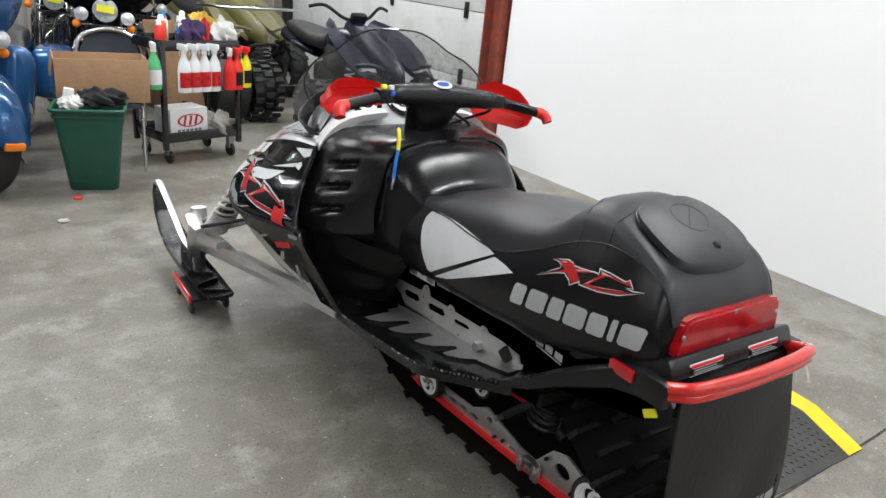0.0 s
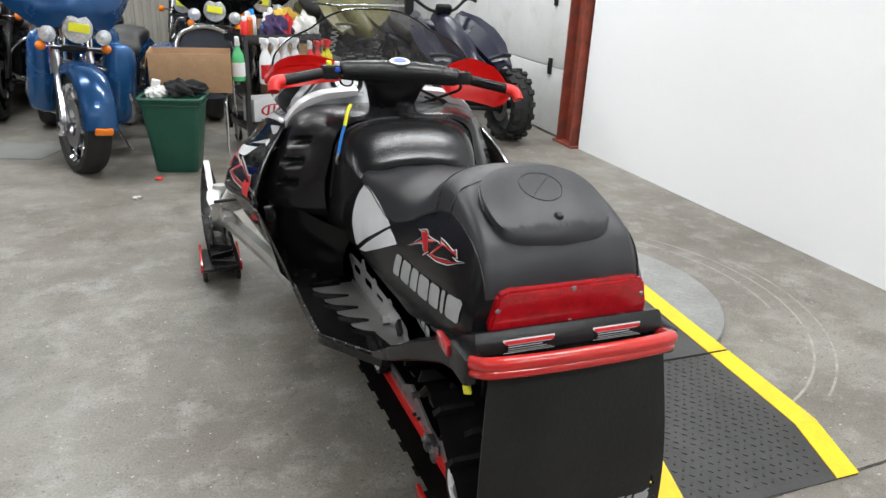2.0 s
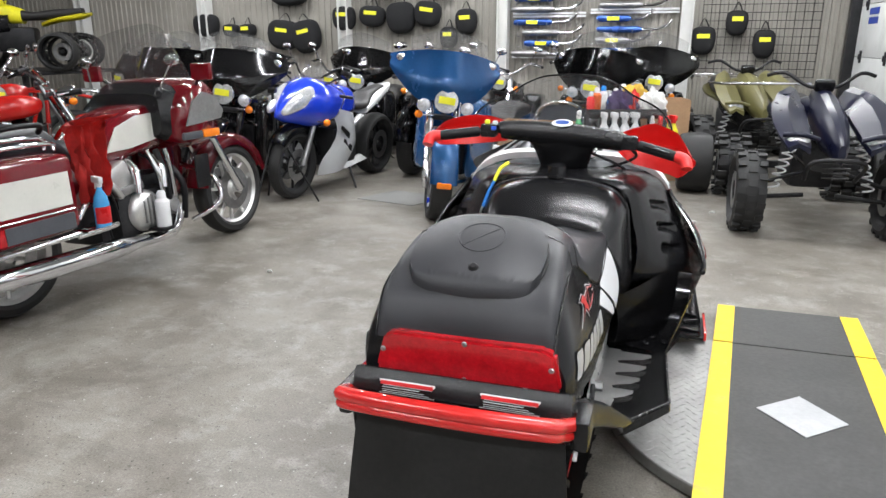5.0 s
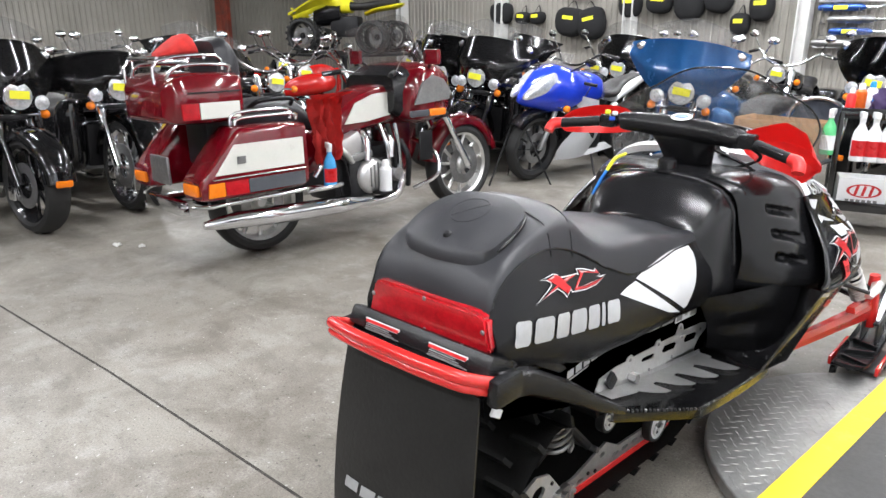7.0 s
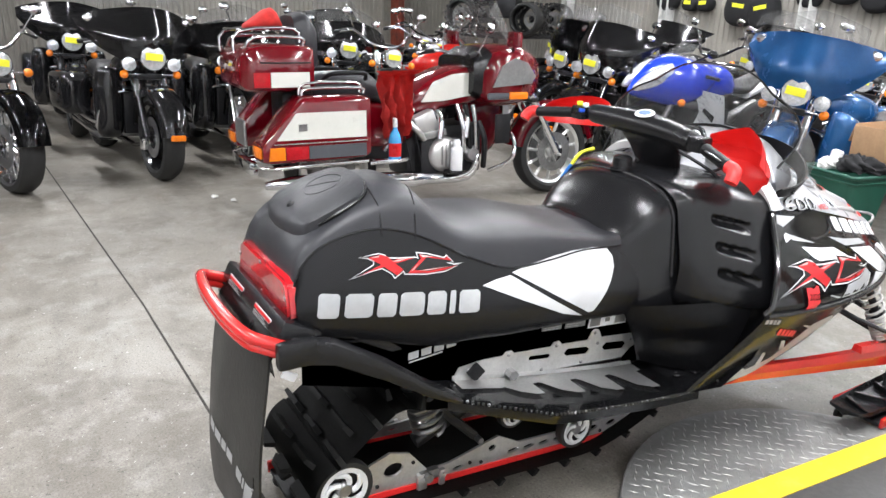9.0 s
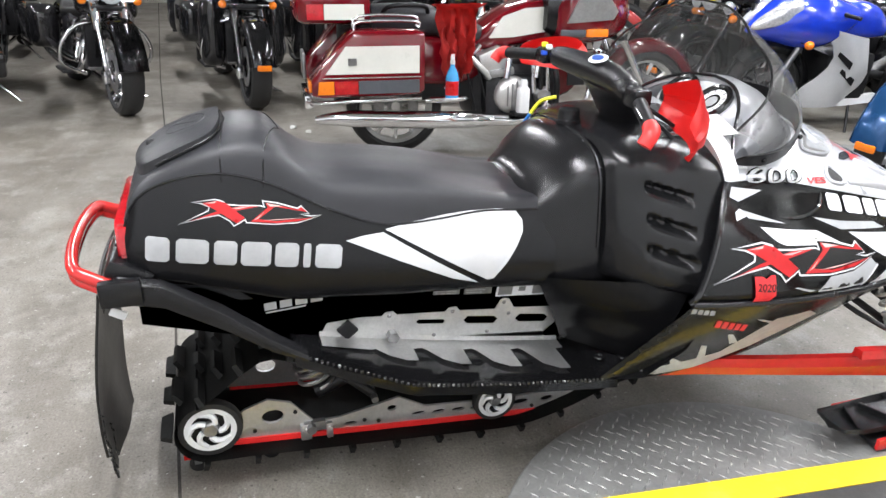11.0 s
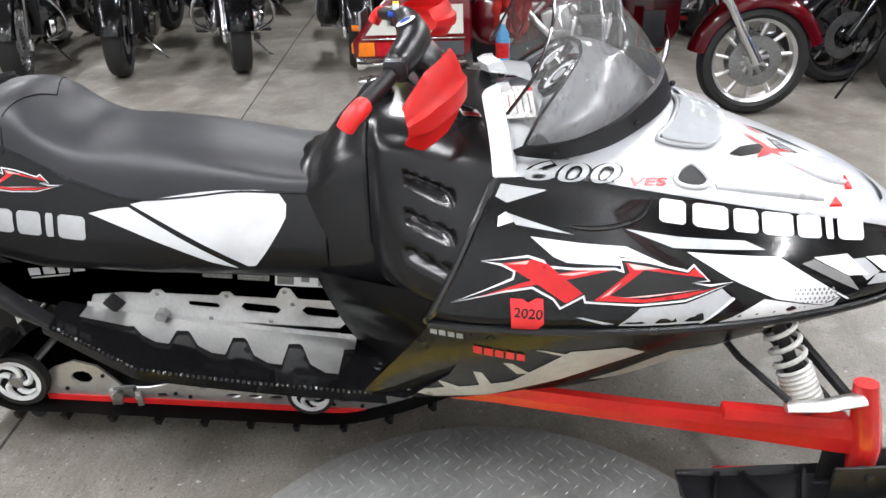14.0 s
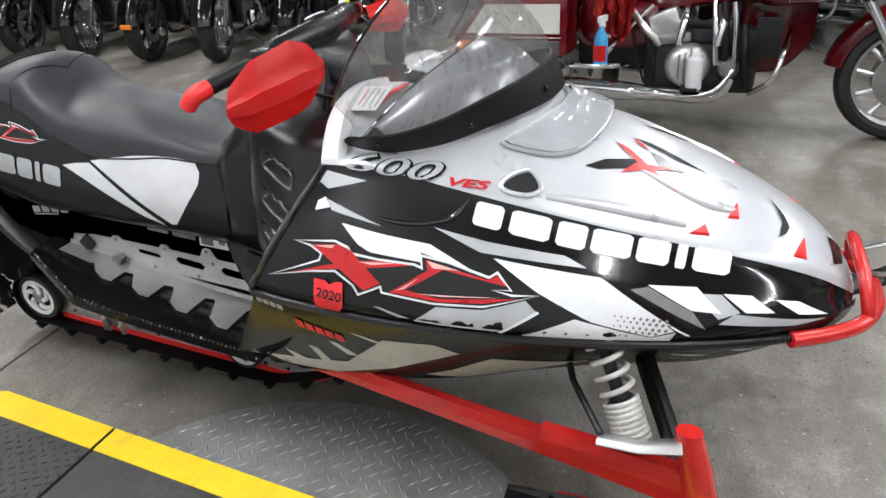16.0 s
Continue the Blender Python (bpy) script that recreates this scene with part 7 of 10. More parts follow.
def v_twin(e, mat_=DARK_STEEL, trim=CHROME, y=0.0, z=0.36):
    eng = block("engine", (0, y, z), (0.24, 0.36, 0.24), mat_, e, "finned V-twin engine", 0.05)
    for s_, a in ((1, 24), (-1, -24)):
        for i in range(7):
            bm_ = BM()
            m_ = Matrix.Translation((0, y, z + 0.05)) @ Matrix.Rotation(radians(-a), 4, "X")
            lathe(bm_, [(0.02, 0), (0.085 - 0.002 * i, 0), (0.085 - 0.002 * i, 0.012), (0.02, 0.012)], m_ @ Matrix.Translation((0, 0, 0.09 + i * 0.026)), 14)
            part("fin", bm_, mat_, eng)
        bm_ = BM()
        box(bm_, (0, 0, 0.29), (0.12, 0.14, 0.05), bevel=0.015)
        bmesh.ops.transform(bm_, matrix=m_, verts=bm_.verts)
        part("rocker_cover", bm_, trim, eng)
    for s_ in (-1, 1):
        bm_ = BM()
        lathe(bm_, [(0, 0.03), (0.06, 0.03), (0.085, 0.015), (0.09, 0)], axis_x(s_ * 0.125, y - 0.06, z - 0.02) @ (Matrix.Identity(4) if s_ > 0 else Matrix.Rotation(radians(180), 4, "X")), 20)
        part("side_cover", bm_, trim, eng)
    bm_ = BM()
    lathe(bm_, [(0, 0.05), (0.06, 0.05), (0.085, 0.035), (0.088, 0)], axis_x(0.12, y + 0.02, z + 0.2), 20)
    part("air_cleaner", bm_, trim, eng)
    return eng


def fork(e, y_ax, r, top, x=0.1, mat_=CHROME, rad=0.024):
    for s_ in (-1, 1):
        bent("fork_leg", [V(s_ * x, y_ax, r), V(s_ * x, y_ax + (top[0] - y_ax) * 0.45, r + (top[1] - r) * 0.45), V(s_ * x, top[0], top[1])], [rad * 1.25, rad, rad * 0.85], mat_, e, bend=0)
    block("triple_clamp", (0, top[0] + 0.01, top[1] - 0.04), (0.27, 0.06, 0.035), DARK_STEEL, e)
    block("lower_clamp", (0, top[0] + (y_ax - top[0]) * 0.28, top[1] + (r - top[1]) * 0.28), (0.26, 0.06, 0.04), DARK_STEEL, e)


def bars_mirrors(e, y, z, w=0.42, rise=0.12, pull=0.2, mat_=CHROME):
    bent("handlebar", [V(-w, y - pull, z + rise * 0.7), V(-w * 0.7, y - pull * 0.5, z + rise), V(-0.12, y, z), V(0.12, y, z), V(w * 0.7, y - pull * 0.5, z + rise), V(w, y - pull, z + rise * 0.7)], 0.013, mat_, e)
    for s_ in (-1, 1):
        bent("grip", [V(s_ * w * 0.78, y - pull * 0.62, z + rise * 0.95), V(s_ * (w + 0.01), y - pull, z + rise * 0.7)], 0.018, BLACK_MATT, e, bend=0)
        bent("lever", [V(s_ * w * 0.72, y - pull * 0.45, z + rise), V(s_ * w * 0.98, y - pull * 0.6, z + rise * 0.75)], 0.006, CHROME, e, bend=0)
        bent("mirror_stem", [V(s_ * w * 0.68, y - pull * 0.45, z + rise), V(s_ * w * 0.85, y - pull * 0.3, z + rise + 0.14)], 0.005, CHROME, e, bend=0)
        ball("mirror", V(s_ * w * 0.88, y - pull * 0.3, z + rise + 0.16), 0.055, (1, 0.35, 0.65), CHROME, e)


def signals(e, y, z, w=0.2):
    for s_ in (-1, 1):
        o = ball("turn_signal", V(s_ * w, y, z), 0.032, (1, 1.1, 1), AMBER, e, "amber turn signal")
        bent("stalk", [V(s_ * 0.08, y, z), V(s_ * w, y, z)], 0.008, CHROME, o, bend=0)


def cruiser(label, paint=BLACK_GLOSS, metal=CHROME, kind="lace", rim=CHROME, fork_mat=CHROME, faired=False, big=False, bags=False, crash=True, wheelbase=1.62, tag=True, rf=0.34, seat_mat=LEATHER, group="parked motorcycles"):
    e = thing("motorcycle", 0, 0, 0, label, "motorcycle", group)
    LOCAL[0] = 1
    yf, yr = wheelbase / 2, -wheelbase / 2
    wheel(e, yf, rf, 0.165, kind, "front_wheel", rim)
    wheel(e, yr, 0.32, 0.17, "cast" if kind != "lace" else "lace", "rear_wheel", rim)
    fork(e, yf, rf, (yf - 0.32, 0.95), 0.105, fork_mat, 0.026)
    fender("front_fender", yf, rf + 0.02, 0.205, 8, 172, paint, e, "front mudguard", cz=rf)
    fender("rear_fender", yr, 0.36, 0.22, 40, 195, paint, e, "rear mudguard", cz=0.34)
    shell("fuel_tank", [(0.42, 0.03, 0.80, 0.86), (0.36, 0.11, 0.74, 0.90), (0.18, 0.155, 0.70, 0.92), (-0.02, 0.13, 0.68, 0.87), (-0.14, 0.06, 0.68, 0.78), (-0.17, 0.02, 0.70, 0.74)], paint, e, "teardrop fuel tank")
    shell("seat", [(-0.1, 0.05, 0.66, 0.73), (-0.2, 0.14, 0.63, 0.73), (-0.38, 0.17, 0.62, 0.73), (-0.5, 0.13, 0.64, 0.80), (-0.7, 0.13, 0.68, 0.82), (-0.88, 0.09, 0.69, 0.79)], seat_mat, e, "black leather saddle")
    v_twin(e, DARK_STEEL if metal is not CHROME else STEEL, metal)
    bent("frame_tube", [V(0, 0.46, 0.86), V(0, 0.42, 0.5), V(0, 0.3, 0.2), V(0, -0.3, 0.2), V(0, -0.5, 0.42), V(0, -0.25, 0.68), V(0, 0.4, 0.8)], 0.02, paint, e, bend=3)
    for s_, dz in ((1, 0.0), (1, 0.09)):
        bent("exhaust", [V(0.1, 0.16 - dz * 2, 0.5), V(0.16, 0.26 - dz * 2, 0.36), V(0.17, 0.08, 0.23 + dz), V(0.18, -0.5, 0.23 + dz), V(0.18, -1.05, 0.26 + dz)], [0.022, 0.024, 0.026, 0.042, 0.042], metal, e, "exhaust pipe", bend=4)
    hb_y, hb_z = yf - 0.34, 1.0
    bars_mirrors(e, hb_y, hb_z - (0.04 if faired else 0.0), 0.4 if faired else 0.43, 0.07 if faired else 0.12, 0.24, metal if metal is CHROME else BLACK_GLOSS)
    if faired:
        if big:
            shell("inner_fairing", [(hb_y + 0.1, 0.2, 0.96, 1.16, 0.5), (hb_y + 0.02, 0.28, 0.93, 1.18, 0.5), (hb_y - 0.1, 0.32, 0.95, 1.14, 0.5)], BLACK_PLASTIC, e, "black fairing dash")
        # fork-mounted bat-shaped fairing
        bm_ = BM()
        rings_ = []
        for i in range(17):
            u = -1 + i / 8
            x = (0.45 if big else 0.47) * u
            back = (0.36 if big else 0.30) * abs(u) ** 1.8
            lo = 0.87 + (0.24 if big else 0.06) * abs(u) ** 2.4 + (0.0 if abs(u) > 0.3 else 0.05)
            hi = (1.3 if big else 1.21) - (0.1 if big else 0.12) * abs(u) ** 2.0
            rings_.append([V(x, hb_y + 0.26 - back - 0.03 * abs(v - 0.4) - 0.16 * max(0, v - 0.35), lo + (hi - lo) * v) for v in np.linspace(0, 1, 9)])
        loft(bm_, rings_, False)
        bmesh.ops.solidify(bm_, geom=bm_.faces[:], thickness=0.045)
        f_ = part("fairing", bm_, paint, e, "fork-mounted batwing fairing", 50)
        bm_ = BM()
        loft(bm_, [[V(0.3 * u, hb_y + 0.16 - 0.1 * abs(u) ** 2 - 0.06 * v, (1.31 if big else 1.2) - 0.05 * abs(u) ** 2 + 0.14 * v * (1 - 0.3 * abs(u))) for v in (0, 0.5, 1)] for u in np.linspace(-1, 1, 13)], False)
        bmesh.ops.solidify(bm_, geom=bm_.faces[:], thickness=0.003)
        part("windscreen", bm_, SMOKE, f_, "low smoked windscreen")
        round_light(e, (0, hb_y + 0.24, 0.93), 0.098, 0.12, metal, tag)
        for s_ in (-1, 1):
            round_light(e, (s_ * 0.17, hb_y + 0.2, 0.88), 0.055, 0.07, metal, False, "passing_lamp")
    else:
        round_light(e, (0, hb_y + 0.2, 0.9), 0.09, 0.13, metal, tag)
    signals(e, hb_y + 0.17, 0.8 if faired else 0.84, 0.2)
    if big:
        block("fender_lamp", (0, yf + 0.385, rf + 0.05), (0.11, 0.03, 0.045), AMBER, e, "amber mudguard lamp", 0.012)
    if bags:
        for s_ in (-1, 1):
            b_ = shell("saddlebag", [(-0.5, 0.05, 0.40, 0.62, 0.4), (-0.56, 0.115, 0.34, 0.7, 0.4), (-0.85, 0.13, 0.34, 0.7, 0.4), (-1.08, 0.12, 0.36, 0.68, 0.4), (-1.12, 0.05, 0.44, 0.6, 0.4)], paint, e, "hard saddlebag")
            for v in b_.data.vertices:
                v.co.x += s_ * 0.27
            block("bag_latch", (s_ * 0.385, -0.82, 0.56), (0.012, 0.05, 0.05), CHROME, b_)
    if crash:
        for s_ in (-1, 1):
            bent("crash_bar", [V(0, 0.44, 0.66), V(s_ * 0.2, 0.42, 0.64), V(s_ * 0.33, 0.4, 0.5), V(s_ * 0.33, 0.36, 0.34), V(s_ * 0.15, 0.28, 0.24)], 0.016, metal if metal is CHROME else BLACK_GLOSS, e, "engine guard bar")
            block("footboard", (s_ * 0.27, 0.16, 0.26), (0.11, 0.3, 0.025), DARK_STEEL, e)
    bent("kickstand", [V(-0.12, 0.1, 0.2), V(-0.3, 0.2, 0.03), V(-0.36, 0.24, 0.012)], 0.011, CHROME, e, bend=2)
    # dark masses between the wheels, shocks, calipers, covers
    block("battery_box", (0, -0.32, 0.5), (0.3, 0.3, 0.36), BLACK_PLASTIC, e, "", 0.04)
    block("gearbox", (0, -0.24, 0.32), (0.3, 0.3, 0.22), DARK_STEEL, e, "", 0.05)
    block("primary_cover", (-0.19, -0.02, 0.32), (0.1, 0.56, 0.2), metal, e, "", 0.045)
    block("radiator", (0, 0.38, 0.48), (0.3, 0.07, 0.34), BLACK_MATT, e, "", 0.01)
    block("horn_cover", (-0.17, 0.04, 0.62), (0.05, 0.1, 0.1), metal, e, "", 0.02)
    for s_ in (-1, 1):
        bent("rear_shock", [V(s_ * 0.15, yr + 0.05, 0.36), V(s_ * 0.15, yr + 0.16, 0.64)], 0.024, metal, e, bend=0)
        bent("swingarm", [V(s_ * 0.13, -0.35, 0.36), V(s_ * 0.13, yr, 0.32)], 0.026, DARK_STEEL, e, bend=0)
        block("caliper", (s_ * 0.1, yf - 0.1, rf - 0.06), (0.05, 0.09, 0.1), metal, e, "", 0.015)
        bent("fork_cover", [V(s_ * 0.105, yf - 0.17, 0.62), V(s_ * 0.105, yf - 0.3, 0.92)], 0.038, paint if fork_mat is not CHROME else CHROME, e, bend=0, seg=12)
        if faired:
            lf_ = shell("leg_shield", [(0.46, 0.02, 0.4, 0.82, 0.5), (0.4, 0.1, 0.28, 0.84, 0.5), (0.3, 0.1, 0.28, 0.8, 0.5), (0.26, 0.04, 0.34, 0.74, 0.5)], paint, e, "lower leg shield")
            for v in lf_.data.vertices:
                v.co.x += s_ * 0.25
    ball("tail_light", V(0, yr - 0.33, 0.62), 0.045, (1.3, 0.6, 0.9), RED_LENS, e)
    LOCAL[0] = None
    return e


def put_bike(e, fx, fy, heading, lean=4, wb=1.62):
    """Stands a bike with its front tyre's foot at (fx, fy), pointing along heading (degrees from +y towards -x)."""
    h = radians(heading)
    d = V(-math.sin(h), math.cos(h), 0)
    c = V(fx, fy, 0) - d * wb / 2
    e.matrix_basis = Matrix.Translation(c) @ Matrix.Rotation(h, 4, "Z") @ Matrix.Rotation(radians(-lean), 4, "Y")
    return e


def again(e, fx, fy, heading, lean=4, wb=1.62):
    n = copy_thing(e, Matrix.Identity(4))
    return put_bike(n, fx, fy, heading, lean, wb)


tour_black = put_bike(cruiser("gloss black touring motorcycle with batwing fairing and saddlebags", kind="cast", rim=BLACK_GLOSS, fork_mat=BLACK_GLOSS, faired=True, big=True, bags=True), -4.25, 1.095, -82, 3)
spoke_black = put_bike(cruiser("black cruiser motorcycle with chrome forks and wire-spoked wheel", bags=True), -4.24, 0.1, -70, 4)
bob_black = put_bike(cruiser("black bobber motorcycle with blacked-out forks", metal=BLACK_GLOSS, kind="cast", rim=BLACK_GLOSS, fork_mat=BLACK_GLOSS, crash=False), -4.25, -0.92, -75, 5)
chrome_one = put_bike(cruiser("black custom motorcycle with a large chrome front wheel", kind="cast", rim=CHROME, fork_mat=CHROME, faired=True, bags=True, rf=0.36, tag=True), -4.39, 1.83, -88, 3)
again(spoke_black, -4.2, -1.77, -72)
again(tour_black, -4.2, -2.6, -76)
again(spoke_black, -4.25, -3.5, -72)
again(bob_black, -4.3, -4.4, -76)
again(tour_black, -4.4, -5.3, -80)
# the rows behind
again(chrome_one, -5.2, 3.1, -100)
again(tour_black, -3.35, 4.55, 190)
red_cruiser = put_bike(cruiser("bright red cruiser motorcycle with chrome engine", paint=BRIGHT_RED, bags=False), -4.6, 4.55, -37, 5)
again(spoke_black, -4.35, 3.2, -95)
again(bob_black, -4.3, 5.6, 185)
for i_, (x_, y_, h_) in enumerate(((-3.95, 4.7, 186), (-5.15, 4.1, -98), (-5.3, 2.35, -90), (-4.75, 5.3, 178), (-5.9, 4.6, -110), (-2.2, 6.3, 180), (-3.05, 6.6, 184))):
    again((tour_black, spoke_black, bob_black)[i_ % 3], x_, y_, h_)
for i_, y_ in enumerate((3.6, 2.65, 1.7, 0.7, -0.35, -1.3, -2.2, -3.2)):
    again((tour_black, spoke_black, bob_black)[i_ % 3], -6.45, y_, -86 - 3 * (i_ % 2))
for i_, (x_, y_, h_) in enumerate(((-3.4, 5.9, 172), (-1.75, 6.05, 182), (-5.0, 5.7, 160), (-6.8, 4.9, -120), (-7.9, 3.8, -100), (-0.45, 6.1, 176))):
    again((bob_black, spoke_black, tour_black)[i_ % 3], x_, y_, h_)
again(bob_black, -2.5, 7.2, 178)
again(spoke_black, -1.6, 7.3, 184)
again(bob_black, -0.7, 7.2, 176)
again(tour_black, 0.1, 7.3, 182)
again(spoke_black, -3.65, 7.1, 180)
again(tour_black, -4.7, 6.8, 170)
again(chrome_one, -5.9, 6.2, 160)
blue_tour = put_bike(cruiser("metallic blue touring motorcycle with batwing fairing and yellow tag", paint=BLUE_MET, kind="cast", faired=True, big=True, bags=True), -1.55, 4.59, 165, 8)
# its steering is turned to the left
STEERED = {"front_wheel", "fork_leg", "triple_clamp", "lower_clamp", "front_fender", "fender_lamp", "fairing", "inner_fairing", "headlight", "passing_lamp", "handlebar", "grip", "lever", "mirror_stem", "mirror", "turn_signal", "fork_cover", "caliper"}
steer = Matrix.Translation((0, 0.56, 0)) @ Matrix.Rotation(radians(38), 4, "Z") @ Matrix.Translation((0, -0.56, 0))
for ch in blue_tour.children:
    if ch.name.split(".")[0] in STEERED:
        for o in [ch] + list(ch.children):
            o.data.transform(steer)


def touring_red():
    """The dark red full-dress tourer with ivory panels, trunk and long saddlebags."""
    e = thing("touring_motorcycle", 0, 0, 0, "dark red full-dress touring motorcycle with ivory panels and trunk", "motorcycle", "parked motorcycles")
    LOCAL[0] = 1
    yf, yr = 0.9, -0.9
    wheel(e, yf, 0.33, 0.14, "cast", "front_wheel", ALU, n=11)
    wheel(e, yr, 0.32, 0.17, "cast", "rear_wheel", ALU, n=11)
    fork(e, yf, 0.33, (yf - 0.34, 0.9), 0.105, CHROME, 0.027)
    fender("front_fender", yf, 0.36, 0.17, 15, 170, DEEP_RED, e, "dark red front mudguard", cz=0.33)
    fender("rear_fender", yr, 0.36, 0.2, 20, 175, BLACK_GLOSS, e, "", cz=0.33)
    shell("fairing", [(0.1, 0.3, 0.78, 0.98, 0.4), (0.18, 0.37, 0.72, 1.1, 0.4), (0.34, 0.37, 0.72, 1.14, 0.4), (0.5, 0.3, 0.74, 1.1, 0.45), (0.62, 0.2, 0.78, 1.04, 0.5), (0.68, 0.1, 0.82, 0.98, 0.6)], DEEP_RED, e, "dark red frame-mounted fairing")
    shell("inner_fairing", [(0.16, 0.31, 0.74, 1.12, 0.4), (0.12, 0.3, 0.76, 1.1, 0.4), (0.04, 0.27, 0.8, 1.06, 0.4)], BLACK_PLASTIC, e, "black inner dash")
    for s in (-1, 1):
        shell("lower_fairing", [(0.06, 0.03, 0.42, 0.74, 0.4), (0.12, 0.07, 0.34, 0.76, 0.4), (0.3, 0.07, 0.36, 0.76, 0.4), (0.4, 0.04, 0.46, 0.76, 0.4), (0.44, 0.02, 0.52, 0.74, 0.4)], DEEP_RED, e, "dark red leg shield")
        for v in e.children[-1].data.vertices:
            v.co.x += s * 0.3
        block("leg_vent", (s * 0.372, 0.22, 0.58), (0.012, 0.12, 0.2), BLACK_MATT, e, bevel=0.004)
        bm_ = BM()
        plate(bm_, [(0.13, 0.86), (0.44, 0.88), (0.47, 0.93), (0.4, 1.02), (0.3, 1.05), (0.2, 1.0)], 0.012, side_plane(s * 0.374 - 0.006))
        part("grey_insert", bm_, DECAL_GREY, e, "grey side vent panel")
        block("turn_signal", (s * 0.366, 0.34, 0.8), (0.03, 0.15, 0.05), AMBER, e)
        block("trim_strip", (s * 0.366, 0.18, 0.8), (0.024, 0.17, 0.045), SMOKE_GREY, e)
        bent("mirror_stem", [V(s * 0.34, 0.3, 1.1), V(s * 0.42, 0.26, 1.16)], 0.012, BLACK_GLOSS, e, bend=0)
        block("mirror", (s * 0.43, 0.25, 1.17), (0.14, 0.04, 0.1), DEEP_RED, e, "", 0.015)
    bm_ = BM()
    loft(bm_, [[V(0.34 * u, 0.5 - 0.2 * abs(u) ** 2 - 0.2 * v, 1.1 - 0.02 * abs(u) + 0.36 * v * (1 - 0.25 * abs(u) ** 2)) for v in (0, 0.33, 0.66, 1)] for u in np.linspace(-1, 1, 13)], False)
    bmesh.ops.solidify(bm_, geom=bm_.faces[:], thickness=0.003)
    part("windshield", bm_, SMOKE, e, "tall clear touring windshield")
    round_light(e, (0, 0.68, 0.9), 0.1, 0.08, CHROME)
    shell("tank_cover", [(0.16, 0.16, 0.74, 1.0, 0.4), (0.05, 0.19, 0.72, 1.0, 0.4), (-0.15, 0.19, 0.7, 0.95, 0.4), (-0.3, 0.18, 0.68, 0.86, 0.4), (-0.4, 0.15, 0.68, 0.78, 0.4)], DEEP_RED, e, "dark red shelter panel")
    shell("side_cover", [(-0.36, 0.17, 0.5, 0.74, 0.4), (-0.5, 0.2, 0.46, 0.76, 0.4), (-0.72, 0.2, 0.46, 0.78, 0.4), (-0.8, 0.17, 0.5, 0.74, 0.4)], DEEP_RED, e, "dark red side cover")
    for s in (-1, 1):
        bm_ = BM()
        plate(bm_, [(0.09, 0.8), (0.12, 0.95), (-0.08, 0.94), (-0.23, 0.89), (-0.32, 0.76), (-0.15, 0.765)], 0.01, side_plane(s * 0.192 - 0.005))
        part("ivory_insert", bm_, IVORY, e, "ivory side panel")
        turn = Matrix.Identity(4) if s > 0 else Matrix.Rotation(radians(180), 4, "X")
        block("crankcase", (s * 0.15, -0.14, 0.4), (0.2, 0.42, 0.26), DARK_STEEL, e, "dark engine crankcase", 0.05)
        bm_ = BM()
        lathe(bm_, [(0, 0.06), (0.07, 0.058), (0.1, 0.045), (0.118, 0.02), (0.122, 0)], axis_x(s * 0.24, -0.17, 0.41) @ turn, 28)
        cc = part("clutch_cover", bm_, ALU, e, "ribbed bare metal clutch cover")
        for k in range(5):
            hh = 0.19 - 0.03 * abs(k - 2)
            block("cover_rib", (s * 0.3, -0.21 + 0.03 * k, 0.41), (0.012, 0.009, hh), STEEL, cc, bevel=0.003)
        bm_ = BM()
        lathe(bm_, [(0, 0.05), (0.04, 0.05), (0.055, 0.035), (0.058, 0)], axis_x(s * 0.24, 0.04, 0.4) @ turn, 20)
        part("timing_cover", bm_, STEEL, e, "small round chrome cover")
        block("carburettor", (s * 0.2, -0.3, 0.62), (0.1, 0.16, 0.15), ALU, e, "", 0.02, Matrix.Rotation(radians(22), 3, "X"))
        block("intake_cover", (s * 0.24, -0.26, 0.55), (0.06, 0.2, 0.05), STEEL, e, "", 0.012, Matrix.Rotation(radians(8), 3, "X"))
        for k in range(3):
            bent("head_pipe", [V(s * (0.22 + 0.02 * k), -0.06 + 0.05 * k, 0.74), V(s * 0.27, -0.04 + 0.05 * k, 0.6), V(s * 0.27, -0.02 + 0.045 * k, 0.42)], 0.017, (CHROME, BLACK_MATT, CHROME)[k], e)
        bent("coolant_hose", [V(s * 0.24, 0.1, 0.62), V(s * 0.3, 0.12, 0.5), V(s * 0.26, 0.14, 0.3)], 0.02, BLACK_MATT, e)
        bent("crash_tube", [V(s * 0.26, -0.32, 0.27), V(s * 0.33, -0.2, 0.255), V(s * 0.34, -0.02, 0.29), V(s * 0.3, 0.07, 0.4)], 0.013, CHROME, e)
        bent("frame_strut", [V(s * 0.2, -0.5, 0.7), V(s * 0.27, -0.4, 0.6), V(s * 0.25, -0.32, 0.52)], 0.02, ALU, e)
        block("foot_peg", (s * 0.33, -0.14, 0.302), (0.12, 0.09, 0.02), BLACK_MATT, e, "", 0.006)
        for y in (-0.42, -0.5):
            bent("cable", [V(s * 0.22, y, 0.68), V(s * 0.26, y + 0.04, 0.5), V(s * 0.22, y + 0.1, 0.3)], 0.006, BLACK_MATT, e)
        for y in (0.0, -0.2):
            bent("intake_pipe", [V(s * 0.12, y, 0.72), V(s * 0.25, y, 0.66), V(s * 0.28, y - 0.02, 0.52)], 0.024, CHROME, e)
